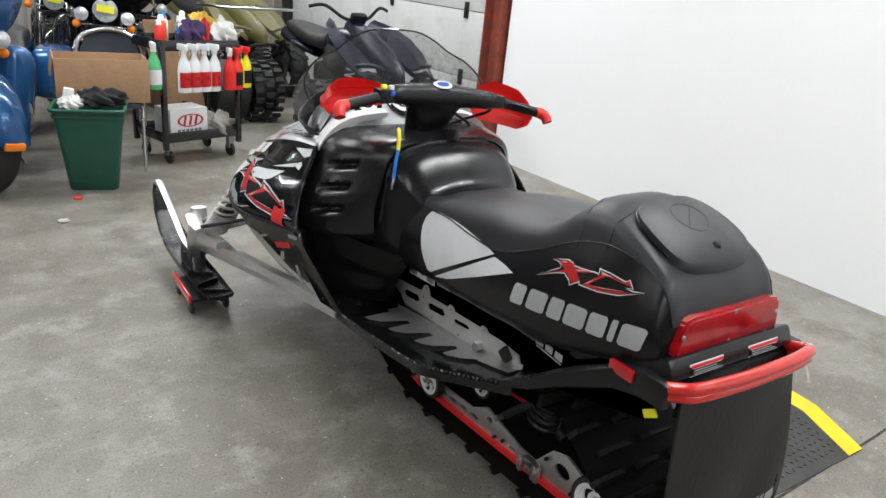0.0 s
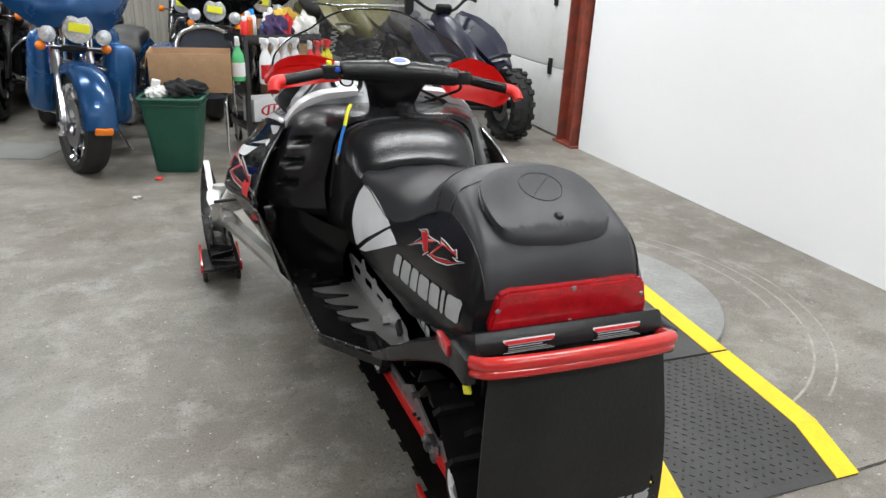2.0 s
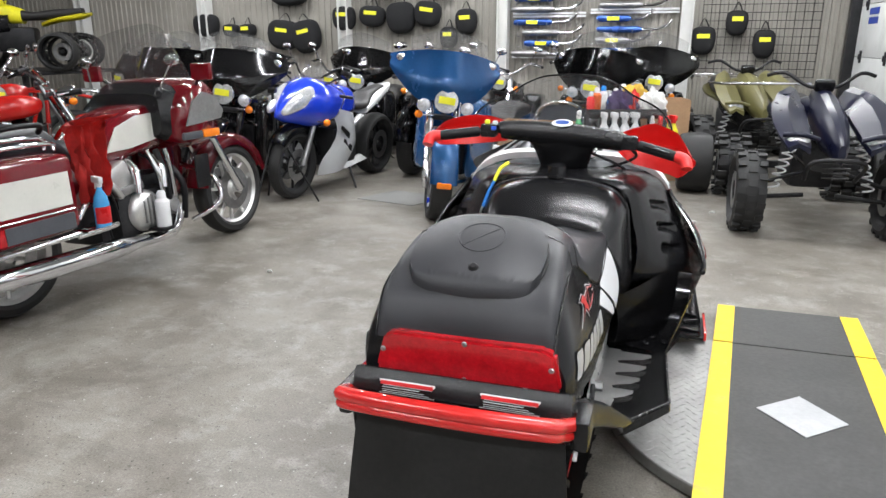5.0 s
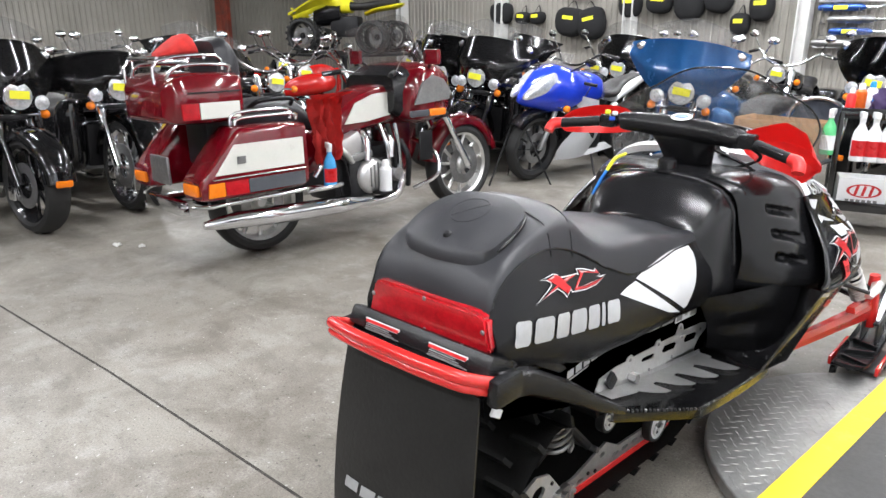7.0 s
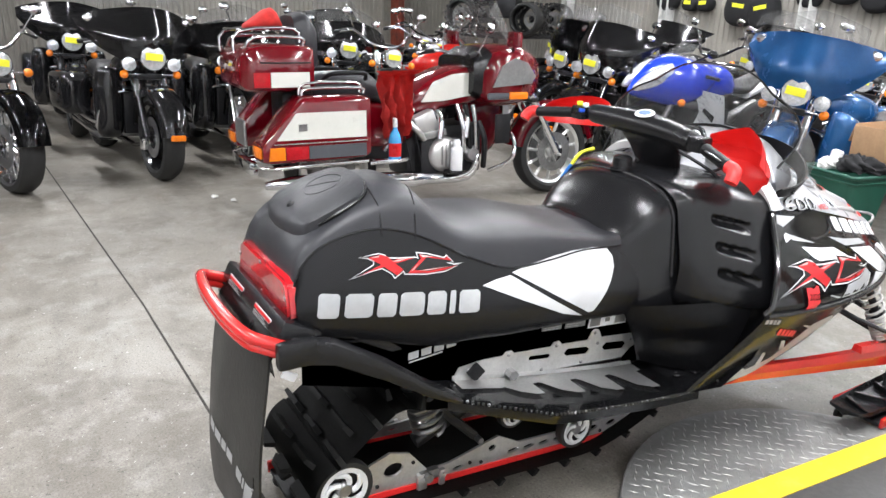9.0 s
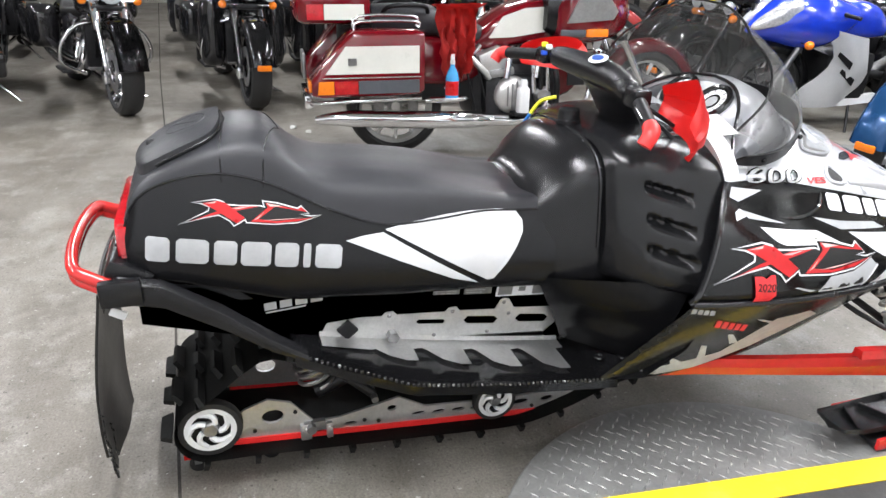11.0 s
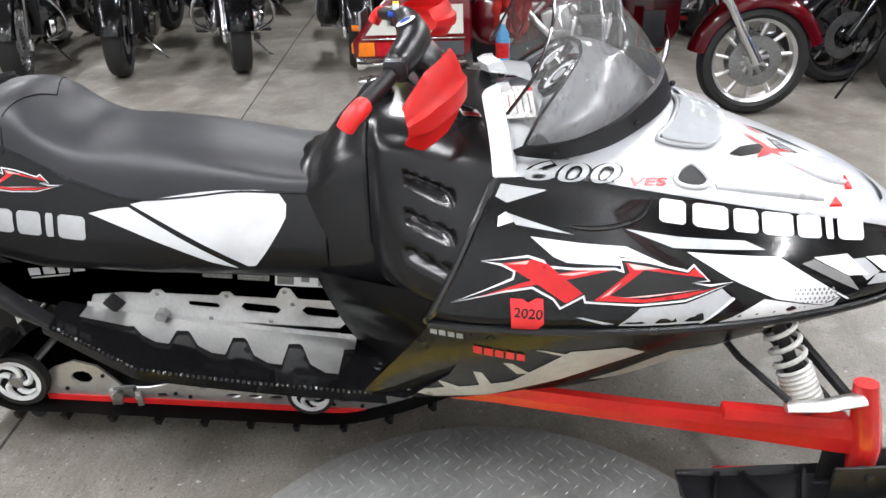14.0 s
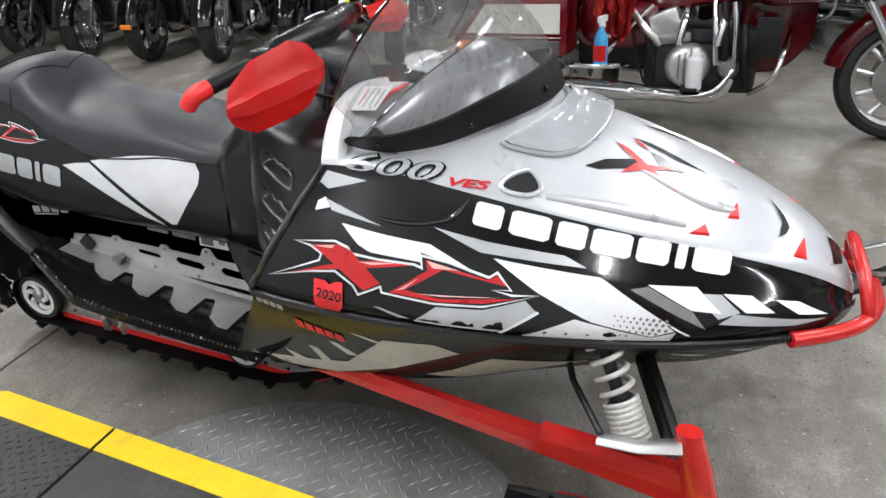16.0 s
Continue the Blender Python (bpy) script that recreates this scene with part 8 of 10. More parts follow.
        bent("exhaust", [V(s * 0.3, 0.06, 0.36), V(s * 0.3, -0.02, 0.25), V(s * 0.31, -0.3, 0.26), V(s * 0.36, -0.5, 0.28), V(s * 0.41, -0.93, 0.31), V(s * 0.42, -1.25, 0.33), V(s * 0.42, -1.45, 0.33)], [0.028, 0.03, 0.036, 0.055, 0.055, 0.05, 0.022], CHROME, e, "chrome muffler", bend=3)
        bent("engine_guard", [V(s * 0.12, 0.32, 0.6), V(s * 0.38, 0.3, 0.52), V(s * 0.44, 0.26, 0.38), V(s * 0.3, 0.16, 0.28)], 0.015, CHROME, e)
        bent("side_guard", [V(s * 0.2, -0.5, 0.4), V(s * 0.4, -0.52, 0.425), V(s * 0.44, -0.62, 0.425), V(s * 0.42, -0.78, 0.42)], 0.014, CHROME, e)
        block("step", (s * 0.4, -0.65, 0.432), (0.1, 0.2, 0.012), CHROME, e, bevel=0.004)
        bent("frame_rail", [V(s * 0.2, -0.38, 0.72), V(s * 0.25, -0.5, 0.6), V(s * 0.25, -0.62, 0.46)], 0.016, CHROME, e, bend=0)
        bag = shell("saddlebag", [(-0.8, 0.11, 0.5, 0.82, 0.2), (-0.83, 0.125, 0.465, 0.84, 0.2), (-1.15, 0.13, 0.46, 0.84, 0.2), (-1.24, 0.13, 0.46, 0.82, 0.2), (-1.4, 0.125, 0.46, 0.64, 0.2), (-1.46, 0.11, 0.47, 0.57, 0.25)], DEEP_RED, e, "dark red hard saddlebag", n=2)
        for v in bag.data.vertices:
            v.co.x += s * 0.35
        for nm, poly, mt in (("ivory_band", [(-0.83, 0.6), (-0.83, 0.755), (-1.26, 0.755), (-1.38, 0.6)], IVORY), ("grey_band", [(-0.83, 0.485), (-0.83, 0.56), (-1.19, 0.56), (-1.19, 0.485)], SMOKE_GREY), ("red_lamp", [(-1.195, 0.485), (-1.195, 0.56), (-1.33, 0.56), (-1.33, 0.485)], RED_LENS), ("amber_lamp", [(-1.335, 0.485), (-1.335, 0.56), (-1.42, 0.56), (-1.43, 0.485)], AMBER), ("badge", [(-1.2, 0.65), (-1.2, 0.69), (-1.25, 0.69), (-1.25, 0.65)], STEEL)):
            bm_ = BM()
            plate(bm_, poly, 0.012 if nm != "badge" else 0.018, side_plane(s * 0.477 - (0.006 if s > 0 or nm != "badge" else 0.012)))
            part(nm, bm_, mt, bag)
        bent("seam_strip", [V(s * 0.481, -0.82, 0.578), V(s * 0.481, -1.4, 0.578)], 0.004, CHROME, bag, bend=0)
        for o in (0.0, 0.06):
            bent("bag_rail", [V(s * (0.4 - o), -0.82, 0.85), V(s * (0.4 - o), -0.84, 0.885 + o * 0.4), V(s * (0.4 - o), -1.16, 0.885 + o * 0.4), V(s * (0.4 - o), -1.2, 0.845)], 0.011, CHROME, bag, bend=3)
        bent("bag_guard", [V(s * 0.34, -1.46, 0.42), V(s * 0.44, -1.4, 0.43), V(s * 0.485, -1.2, 0.445), V(s * 0.485, -0.82, 0.45)], 0.012, CHROME, bag, bend=2)
        block("corner_light", (s * 0.35, -1.468, 0.522), (0.17, 0.02, 0.065), AMBER, bag)
        bent("grab_handle", [V(s * 0.2, -0.72, 0.92), V(s * 0.26, -0.76, 0.96), V(s * 0.26, -0.95, 0.96), V(s * 0.2, -1.0, 0.92)], 0.014, BLACK_MATT, e)
    shell("seat", [(-0.3, 0.12, 0.76, 0.82), (-0.4, 0.18, 0.72, 0.84), (-0.56, 0.19, 0.74, 0.84), (-0.66, 0.18, 0.76, 0.95), (-0.9, 0.19, 0.78, 0.96), (-1.06, 0.17, 0.8, 0.95)], VINYL_GREY, e, "dark grey two-step saddle")
    shell("backrest", [(-1.02, 0.17, 0.98, 1.24, 0.5), (-1.08, 0.2, 0.96, 1.32, 0.5), (-1.16, 0.18, 0.98, 1.3, 0.5)], VINYL_GREY, e, "grey passenger backrest")
    tk = shell("trunk", [(-1.1, 0.3, 0.88, 1.1, 0.2), (-1.12, 0.33, 0.86, 1.13, 0.2), (-1.42, 0.34, 0.86, 1.13, 0.2), (-1.5, 0.31, 0.87, 1.09, 0.2), (-1.53, 0.25, 0.9, 1.04, 0.2)], DEEP_RED, e, "dark red rear trunk", n=2)
    for s in (-1, 1):
        for nm, poly, mt in (("ivory_band", [(-1.13, 0.89), (-1.13, 0.975), (-1.36, 0.975), (-1.36, 0.89)], IVORY), ("red_lamp", [(-1.365, 0.89), (-1.365, 0.975), (-1.46, 0.975), (-1.46, 0.89)], RED_LENS)):
            bm_ = BM()
            plate(bm_, poly, 0.012, side_plane(s * 0.341 - 0.006))
            part(nm, bm_, mt, tk)
        bent("trunk_seam", [V(s * 0.343, -1.12, 1.03), V(s * 0.343, -1.42, 1.03)], 0.004, BLACK_MATT, tk, bend=0)
        bent("trunk_rail", [V(s * 0.27, -1.14, 1.13), V(s * 0.28, -1.16, 1.17), V(s * 0.27, -1.42, 1.17), V(s * 0.24, -1.48, 1.1)], 0.011, CHROME, tk, bend=3)
        bent("trunk_rail", [V(s * 0.2, -1.14, 1.14), V(s * 0.2, -1.18, 1.22), V(s * 0.2, -1.5, 1.2), V(s * 0.2, -1.53, 1.08)], 0.01, CHROME, tk, bend=3)
    for y in (-1.24, -1.33, -1.42, -1.5):
        bent("rack_bar", [V(-0.2, y, 1.21), V(0.2, y, 1.21)], 0.009, CHROME, tk, bend=0)
    shell("rack_bag", [(-1.2, 0.06, 1.22, 1.25, 0.6), (-1.26, 0.11, 1.22, 1.34, 0.7), (-1.36, 0.11, 1.22, 1.28, 0.6), (-1.42, 0.06, 1.22, 1.24, 0.6)], CLOTH_RED, tk, "small red cloth on the rack")
    bars_mirrors(e, 0.2, 1.02, 0.38, 0.06, 0.28, CHROME)
    block("engine", (0, -0.12, 0.42), (0.34, 0.6, 0.36), DARK_STEEL, e, "", 0.05)
    block("battery_box", (0, -0.6, 0.55), (0.34, 0.4, 0.36), BLACK_MATT, e, "", 0.03)
    block("tail_section", (0, -1.05, 0.72), (0.28, 0.4, 0.26), BLACK_MATT, e, "", 0.03)
    block("rear_bumper", (0, -1.47, 0.4), (0.5, 0.05, 0.08), CHROME, e)
    block("licence_holder", (0, -1.48, 0.6), (0.24, 0.02, 0.16), STEEL, e)
    LOCAL[0] = None
    return e


gold = put_bike(touring_red(), -2.67, 3.72, -3.7, 2, 1.8)


def draped_cloth(name, c, size, drop, mat_, label, turn, seed):
    """A limp cloth hung over an edge, with folds."""
    e = thing(name, *c, label, "cloth", turn=turn)
    LOCAL[0] = 1
    rnd = random.Random(seed)
    bm_ = BM()
    n = 14
    g = []
    for i in range(n + 1):
        row = []
        for j in range(n + 1):
            u, v = i / n - 0.5, j / n
            fold = 0.035 * math.sin(u * 21 + 3 * v + seed) * (0.3 + v) + 0.02 * math.sin(u * 37 + v * 9)
            row.append(V((u - 0.25 * v) * size * (1 - 0.55 * v) + 0.03 * rnd.uniform(-1, 1) * v, (0.12 - 0.25 * v if v < 0.45 else 0.0075) + fold, 0.05 * (1 - 2 * v) if v < 0.45 else -(v - 0.45) * drop / 0.55 + 0.03 * math.sin(u * 7)))
        g.append(row)
    loft(bm_, g, False)
    bmesh.ops.solidify(bm_, geom=bm_.faces[:], thickness=0.004)
    part("cloth", bm_, mat_, e, "", 80)
    LOCAL[0] = None
    return e


draped_cloth("shop_cloth", (-2.47, 2.2, 0.95), 0.36, 0.38, CLOTH_RED, "crumpled red shop cloth draped over the touring motorcycle", -84, 3)


def spray_bottle(x, y, z, body, fill, head, label, turn=0, k=1.0, group=""):
    e = thing("spray_bottle", x, y, z, label, "spray bottle", group, turn=turn)
    LOCAL[0] = 1
    bm_ = BM()
    lathe(bm_, [(0, 0), (0.04 * k, 0), (0.043 * k, 0.01), (0.043 * k, 0.13 * k), (0.036 * k, 0.17 * k), (0.016 * k, 0.21 * k), (0.014 * k, 0.235 * k), (0, 0.235 * k)], Matrix.Diagonal((1.0, 0.75, 1, 1)), 16)
    b_ = part("bottle", bm_, body, e)
    bm_ = BM()
    lathe(bm_, [(0.0445 * k, 0.03 * k), (0.0445 * k, 0.12 * k)], Matrix.Diagonal((1.0, 0.75, 1, 1)), 16, 200, 340)
    part("label", bm_, fill, b_)
    bm_ = BM()
    box(bm_, (0, 0.012 * k, 0.262 * k), (0.024 * k, 0.085 * k, 0.035 * k), bevel=0.005)
    part("trigger_head", bm_, head, e)
    bm_ = BM()
    tube(bm_, [V(0, 0.035 * k, 0.25 * k), V(0, 0.04 * k, 0.21 * k)], 0.005, 6)
    part("trigger", bm_, head, e)
    bm_ = BM()
    cyl(bm_, (0, 0, 0.225 * k), (0, 0, 0.246 * k), 0.017 * k, 12)
    part("collar", bm_, head, e)
    LOCAL[0] = None
    return e


BLUE_FLUID = shade("blue_cleaner", (0.05, 0.3, 0.6), 0.15, coat=0.5)
spray_bottle(-2.37, 2.185, 0.438, BLUE_FLUID, DECAL_RED, DECAL_WHITE, "clear spray bottle of blue cleaner on the motorcycle", 70, 0.95)


def sport_bike():
    """The blue and white faired sport bike."""
    e = thing("sport_motorcycle", 0, 0, 0, "vivid blue and white faired sport motorcycle", "motorcycle", "parked motorcycles")
    LOCAL[0] = 1
    yf, yr = 0.71, -0.71
    wheel(e, yf, 0.31, 0.12, "cast", "front_wheel", DARK_STEEL, n=6)
    wheel(e, yr, 0.32, 0.18, "cast", "rear_wheel", DARK_STEEL, n=6)
    fork(e, yf, 0.31, (yf - 0.26, 0.86), 0.1, STEEL, 0.025)
    fender("front_fender", yf, 0.33, 0.14, 40, 170, BLACK_GLOSS, e, cz=0.31)
    shell("nose_fairing", [(0.2, 0.2, 0.8, 0.96, 0.6), (0.36, 0.25, 0.66, 1.02, 0.75), (0.54, 0.25, 0.62, 1.06, 0.9), (0.72, 0.18, 0.66, 1.0, 1.0), (0.88, 0.08, 0.7, 0.88, 1.1), (0.96, 0.015, 0.74, 0.78, 1.1)], BLUE_SPORT, e, "blue nose fairing")
    for s in (-1, 1):
        bm_ = BM()
        rows_ = []
        for t in np.linspace(0, 1, 9):
            # upright strip of the side fairing: front edge, rear edge, height
            z = 0.78 - 0.58 * t
            f0 = 0.52 - 0.22 * math.sin(math.pi * min(1, t * 1.25)) + 0.02 * t
            r0 = 0.06 - 0.18 * t + 0.42 * max(0, t - 0.55)
            rows_.append([V(s * (0.2 + 0.05 * math.sin(math.pi * u) - 0.06 * t * t), f0 + (r0 - f0) * u, z + 0.1 * (0.5 - u) * (1 - t)) for u in np.linspace(0, 1, 7)])
        loft(bm_, rows_, False)
        bmesh.ops.solidify(bm_, geom=bm_.faces[:], thickness=0.012)
        part("side_fairing", bm_, WHITE_PAINT, e, "white side fairing", 40)
        for k in range(2):
            bm_ = BM()
            y0, z0 = 0.2 - 0.07 * k, 0.56 - 0.13 * k
            plate(bm_, [(y0 + 0.1, z0 + 0.08), (y0 - 0.03, z0), (y0 - 0.02, z0 - 0.05), (y0 + 0.11, z0 + 0.05)], 0.012, side_plane(s * (0.238 - 0.015 * k) - 0.006))
            part("vent", bm_, BLACK_MATT, e)
        bm_ = BM()
        plate(bm_, [(0.46, 0.26), (0.1, 0.2), (-0.3, 0.24), (-0.18, 0.3), (0.14, 0.28)], 0.03, side_plane(s * 0.15 - 0.015))
        part("belly_spear", bm_, WHITE_PAINT, e, "", 40)
        hl_ = shell("headlight", [(0.66, 0.05, 0.84, 1.0, 0.7), (0.8, 0.05, 0.8, 0.95, 0.8), (0.93, 0.03, 0.77, 0.85, 0.9), (0.97, 0.01, 0.78, 0.81, 1.0)], LENS, e, "clear swept headlight")
        for v in hl_.data.vertices:
            v.co.x += s * (0.13 - 0.18 * max(0, v.co.y - 0.66))
        bent("mirror_stem", [V(s * 0.16, 0.5, 1.0), V(s * 0.33, 0.46, 1.1)], 0.008, BLACK_GLOSS, e, bend=0)
        ball("mirror", V(s * 0.36, 0.46, 1.11), 0.06, (1, 0.4, 0.6), BLACK_GLOSS, e)
        bent("clip_on", [V(s * 0.1, 0.42, 0.92), V(s * 0.34, 0.3, 0.9)], 0.015, BLACK_MATT, e, bend=0)
    bm_ = BM()
    loft(bm_, [[V(0.15 * u * (1 - 0.3 * v), 0.62 - 0.2 * v - 0.05 * u * u, 0.99 + 0.16 * v) for v in (0, 0.5, 1)] for u in np.linspace(-1, 1, 9)], False)
    bmesh.ops.solidify(bm_, geom=bm_.faces[:], thickness=0.003)
    part("windscreen", bm_, SMOKE, e)
    shell("fuel_tank", [(0.3, 0.08, 0.76, 0.9), (0.2, 0.15, 0.72, 0.97), (0.0, 0.16, 0.7, 0.96), (-0.16, 0.09, 0.7, 0.84)], BLUE_SPORT, e, "blue fuel tank")
    shell("seat", [(-0.12, 0.08, 0.72, 0.8), (-0.3, 0.14, 0.72, 0.8), (-0.46, 0.1, 0.78, 0.88), (-0.75, 0.07, 0.86, 0.93)], LEATHER, e)
    shell("tail_cowl", [(-0.3, 0.15, 0.68, 0.76), (-0.5, 0.14, 0.74, 0.86), (-0.75, 0.09, 0.82, 0.92), (-0.95, 0.03, 0.88, 0.94)], WHITE_PAINT, e, "white tail cowl")
    block("engine", (0, 0.12, 0.42), (0.34, 0.42, 0.38), DARK_STEEL, e, "", 0.05)
    bent("swingarm", [V(0.1, -0.15, 0.4), V(0.11, -0.71, 0.32)], 0.035, DARK_STEEL, e, bend=0)
    bent("exhaust", [V(0.1, 0.2, 0.22), V(0.14, -0.25, 0.25), V(0.2, -0.45, 0.4), V(0.22, -0.8, 0.55)], [0.03, 0.03, 0.05, 0.05], STEEL, e)
    bent("kickstand", [V(-0.12, 0.0, 0.25), V(-0.28, 0.08, 0.02)], 0.011, DARK_STEEL, e, bend=0)
    signals(e, 0.6, 0.7, 0.27)
    LOCAL[0] = None
    return e


put_bike(sport_bike(), -2.82, 4.875, 173, 5, 1.42)


def quad(label, paint, rack=False, group="quads"):
    """A four-wheeled off-road machine."""
    e = thing("quad_bike", 0, 0, 0, label, "quad bike", group)
    LOCAL[0] = 1
    for s in (-1, 1):
        for y, r, w, x in ((0.64, 0.28, 0.2, 0.47), (-0.64, 0.26, 0.28, 0.44)):
            t = wheel(e, y, r, w, "none", "wheel", DARK_STEEL, s * x)
            k = axis_x(s * x, y, r)
            bm_ = BM()
            for i in range(18):
                for o in (-0.33, 0.0, 0.33):
                    a = 2 * math.pi * (i + (0.5 if o == 0 else 0)) / 18
                    c = k @ V(r * 0.975 * math.cos(a), r * 0.975 * math.sin(a), o * w)
                    box(bm_, c, (w * 0.25, 0.04, 0.026), Matrix.Rotation(a, 3, "X"))
            tagged(part("tread_block", bm_, RUBBER, t, "", 0), kind="stuff")
        bent("upper_arm", [V(s * 0.12, 0.6, 0.42), V(s * 0.4, 0.64, 0.33)], 0.014, BLACK_MATT, e, bend=0)
        bent("lower_arm", [V(s * 0.1, 0.6, 0.26), V(s * 0.4, 0.64, 0.24)], 0.016, BLACK_MATT, e, bend=0)
        bm_ = BM()
        pts = [V(s * (0.3 - 0.1 * t) + 0.035 * math.cos(t * 44), 0.6 + 0.035 * math.sin(t * 44), 0.3 + 0.34 * t) for t in np.linspace(0, 1, 70)]
        tube(bm_, pts, 0.007, 5)
        part("coil_spring", bm_, DECAL_WHITE, e)
        bm_ = BM()
        rings_ = []
        for y, xi, zi, xo, zo in ((0.2, 0.1, 0.84, 0.2, 0.97), (0.34, 0.12, 0.84, 0.3, 0.93), (0.52, 0.13, 0.79, 0.36, 0.86), (0.7, 0.14, 0.73, 0.37, 0.77), (0.84, 0.15, 0.68, 0.34, 0.69), (0.98, 0.17, 0.63, 0.3, 0.63)):
            a_, b_ = V(s * xi, y, zi), V(s * xo, y, zo)
            m_ = a_.lerp(b_, 0.55) + V(0, 0, 0.03)
            rings_.append([a_, m_, b_, b_ - V(s * 0.01, 0, 0.03), m_ - V(0, 0, 0.025), a_ - V(0, 0, 0.04)])
        loft(bm_, rings_)
        part("front_fender", bm_, paint, e, "", 20)
        shell("rear_fender", [(-0.3, 0.1, 0.6, 0.66, 0.6), (-0.5, 0.2, 0.66, 0.72, 0.6), (-0.8, 0.18, 0.7, 0.78, 0.6), (-0.95, 0.08, 0.76, 0.8, 0.6)], paint, e)
        for v in e.children[-1].data.vertices:
            v.co.x += s * 0.3
        ball("headlight", V(s * 0.23, 0.9, 0.665), 0.06, (1.2, 0.6, 0.6), LENS, e)
        bent("headlight_brow", [V(s * 0.12, 0.93, 0.68), V(s * 0.22, 0.94, 0.71), V(s * 0.32, 0.88, 0.7)], 0.016, paint, e)
    shell("nose", [(0.2, 0.08, 0.7, 0.97, 0.9), (0.45, 0.1, 0.62, 0.93, 0.9), (0.75, 0.09, 0.56, 0.83, 0.9), (0.96, 0.05, 0.54, 0.72, 0.9), (1.02, 0.02, 0.54, 0.66, 0.9)], paint, e, "", 25, 1)
    shell("radiator_shroud", [(0.1, 0.2, 0.5, 0.8, 0.8), (0.35, 0.19, 0.44, 0.78, 0.8), (0.6, 0.14, 0.42, 0.7, 0.8)], BLACK_PLASTIC, e, "", 25, 1)
    block("number_pod", (0, 0.3, 0.98), (0.13, 0.06, 0.08), BLACK_PLASTIC, e, "", 0.02, Matrix.Rotation(radians(-25), 3, "X"))
    for k in range(4):
        block("grille_bar", (0, 0.93 + 0.004 * k, 0.44 + 0.032 * k), (0.16, 0.02, 0.012), BLACK_GLOSS, e, bevel=0.004)
    shell("fuel_tank", [(0.35, 0.1, 0.66, 0.88), (0.15, 0.16, 0.64, 0.9), (-0.05, 0.12, 0.64, 0.84)], paint, e)
    shell("seat", [(0.02, 0.1, 0.68, 0.84), (-0.2, 0.14, 0.68, 0.8), (-0.5, 0.15, 0.7, 0.84), (-0.85, 0.1, 0.76, 0.86)], LEATHER, e)
    block("engine", (0, 0.05, 0.42), (0.3, 0.5, 0.34), DARK_STEEL, e, "", 0.05)
    block("rear_axle", (0, -0.64, 0.27), (0.75, 0.06, 0.06), DARK_STEEL, e)
    bent("handlebar", [V(-0.35, 0.14, 1.04), V(-0.24, 0.2, 1.06), V(-0.09, 0.26, 0.97), V(0.09, 0.26, 0.97), V(0.24, 0.2, 1.06), V(0.35, 0.14, 1.04)], 0.013, BLACK_MATT, e)
    bent("front_guard", [V(-0.15, 0.8, 0.4), V(-0.14, 1.0, 0.55), V(0.14, 1.0, 0.55), V(0.15, 0.8, 0.4)], 0.014, DARK_STEEL, e)
    if rack:
        for y0, y1 in ((0.4, 0.95), (-0.45, -1.0)):
            bent("rack", [V(-0.38, y0, 0.86), V(-0.38, y1, 0.88), V(0.38, y1, 0.88), V(0.38, y0, 0.86)], 0.013, CHROME, e, bend=0)
            for x in (-0.2, 0.0, 0.2):
                bent("rack_bar", [V(x, y0, 0.87), V(x, y1, 0.88)], 0.01, CHROME, e, bend=0)
    LOCAL[0] = None
    return e


navy_quad = quad("navy blue sport quad bike with knobbly tyres", NAVY)
navy_quad.matrix_basis = pose(1.41, 5.63, 0, 0, 0, 182) @ Matrix.Scale(1.06, 4)
olive_quad = quad("olive green utility quad bike with chrome racks", OLIVE, True)
olive_quad.matrix_basis = pose(1.05, 8.1, 0, 0, 0, 190) @ Matrix.Scale(1.08, 4)
yellow_quad = quad("bright yellow sport quad bike on a raised rack", YELLOW_PLASTIC)
yellow_quad.matrix_basis = pose(-8.6, 7.6, 0.95, 0, 0, 120)
rack_ = thing("storage_rack", -8.6, 7.6, 0, "dark steel rack that holds a quad bike", "rack")
for dx in (-0.8, 0.8):
    for dy in (-0.8, 0.8):
        block("post", (-8.6 + dx, 7.6 + dy, 0.46), (0.06, 0.06, 0.92), DARK_STEEL, rack_, bevel=0.004)
block("deck", (-8.6, 7.6, 0.93), (1.8, 1.8, 0.04), DARK_STEEL, rack_, bevel=0.004)


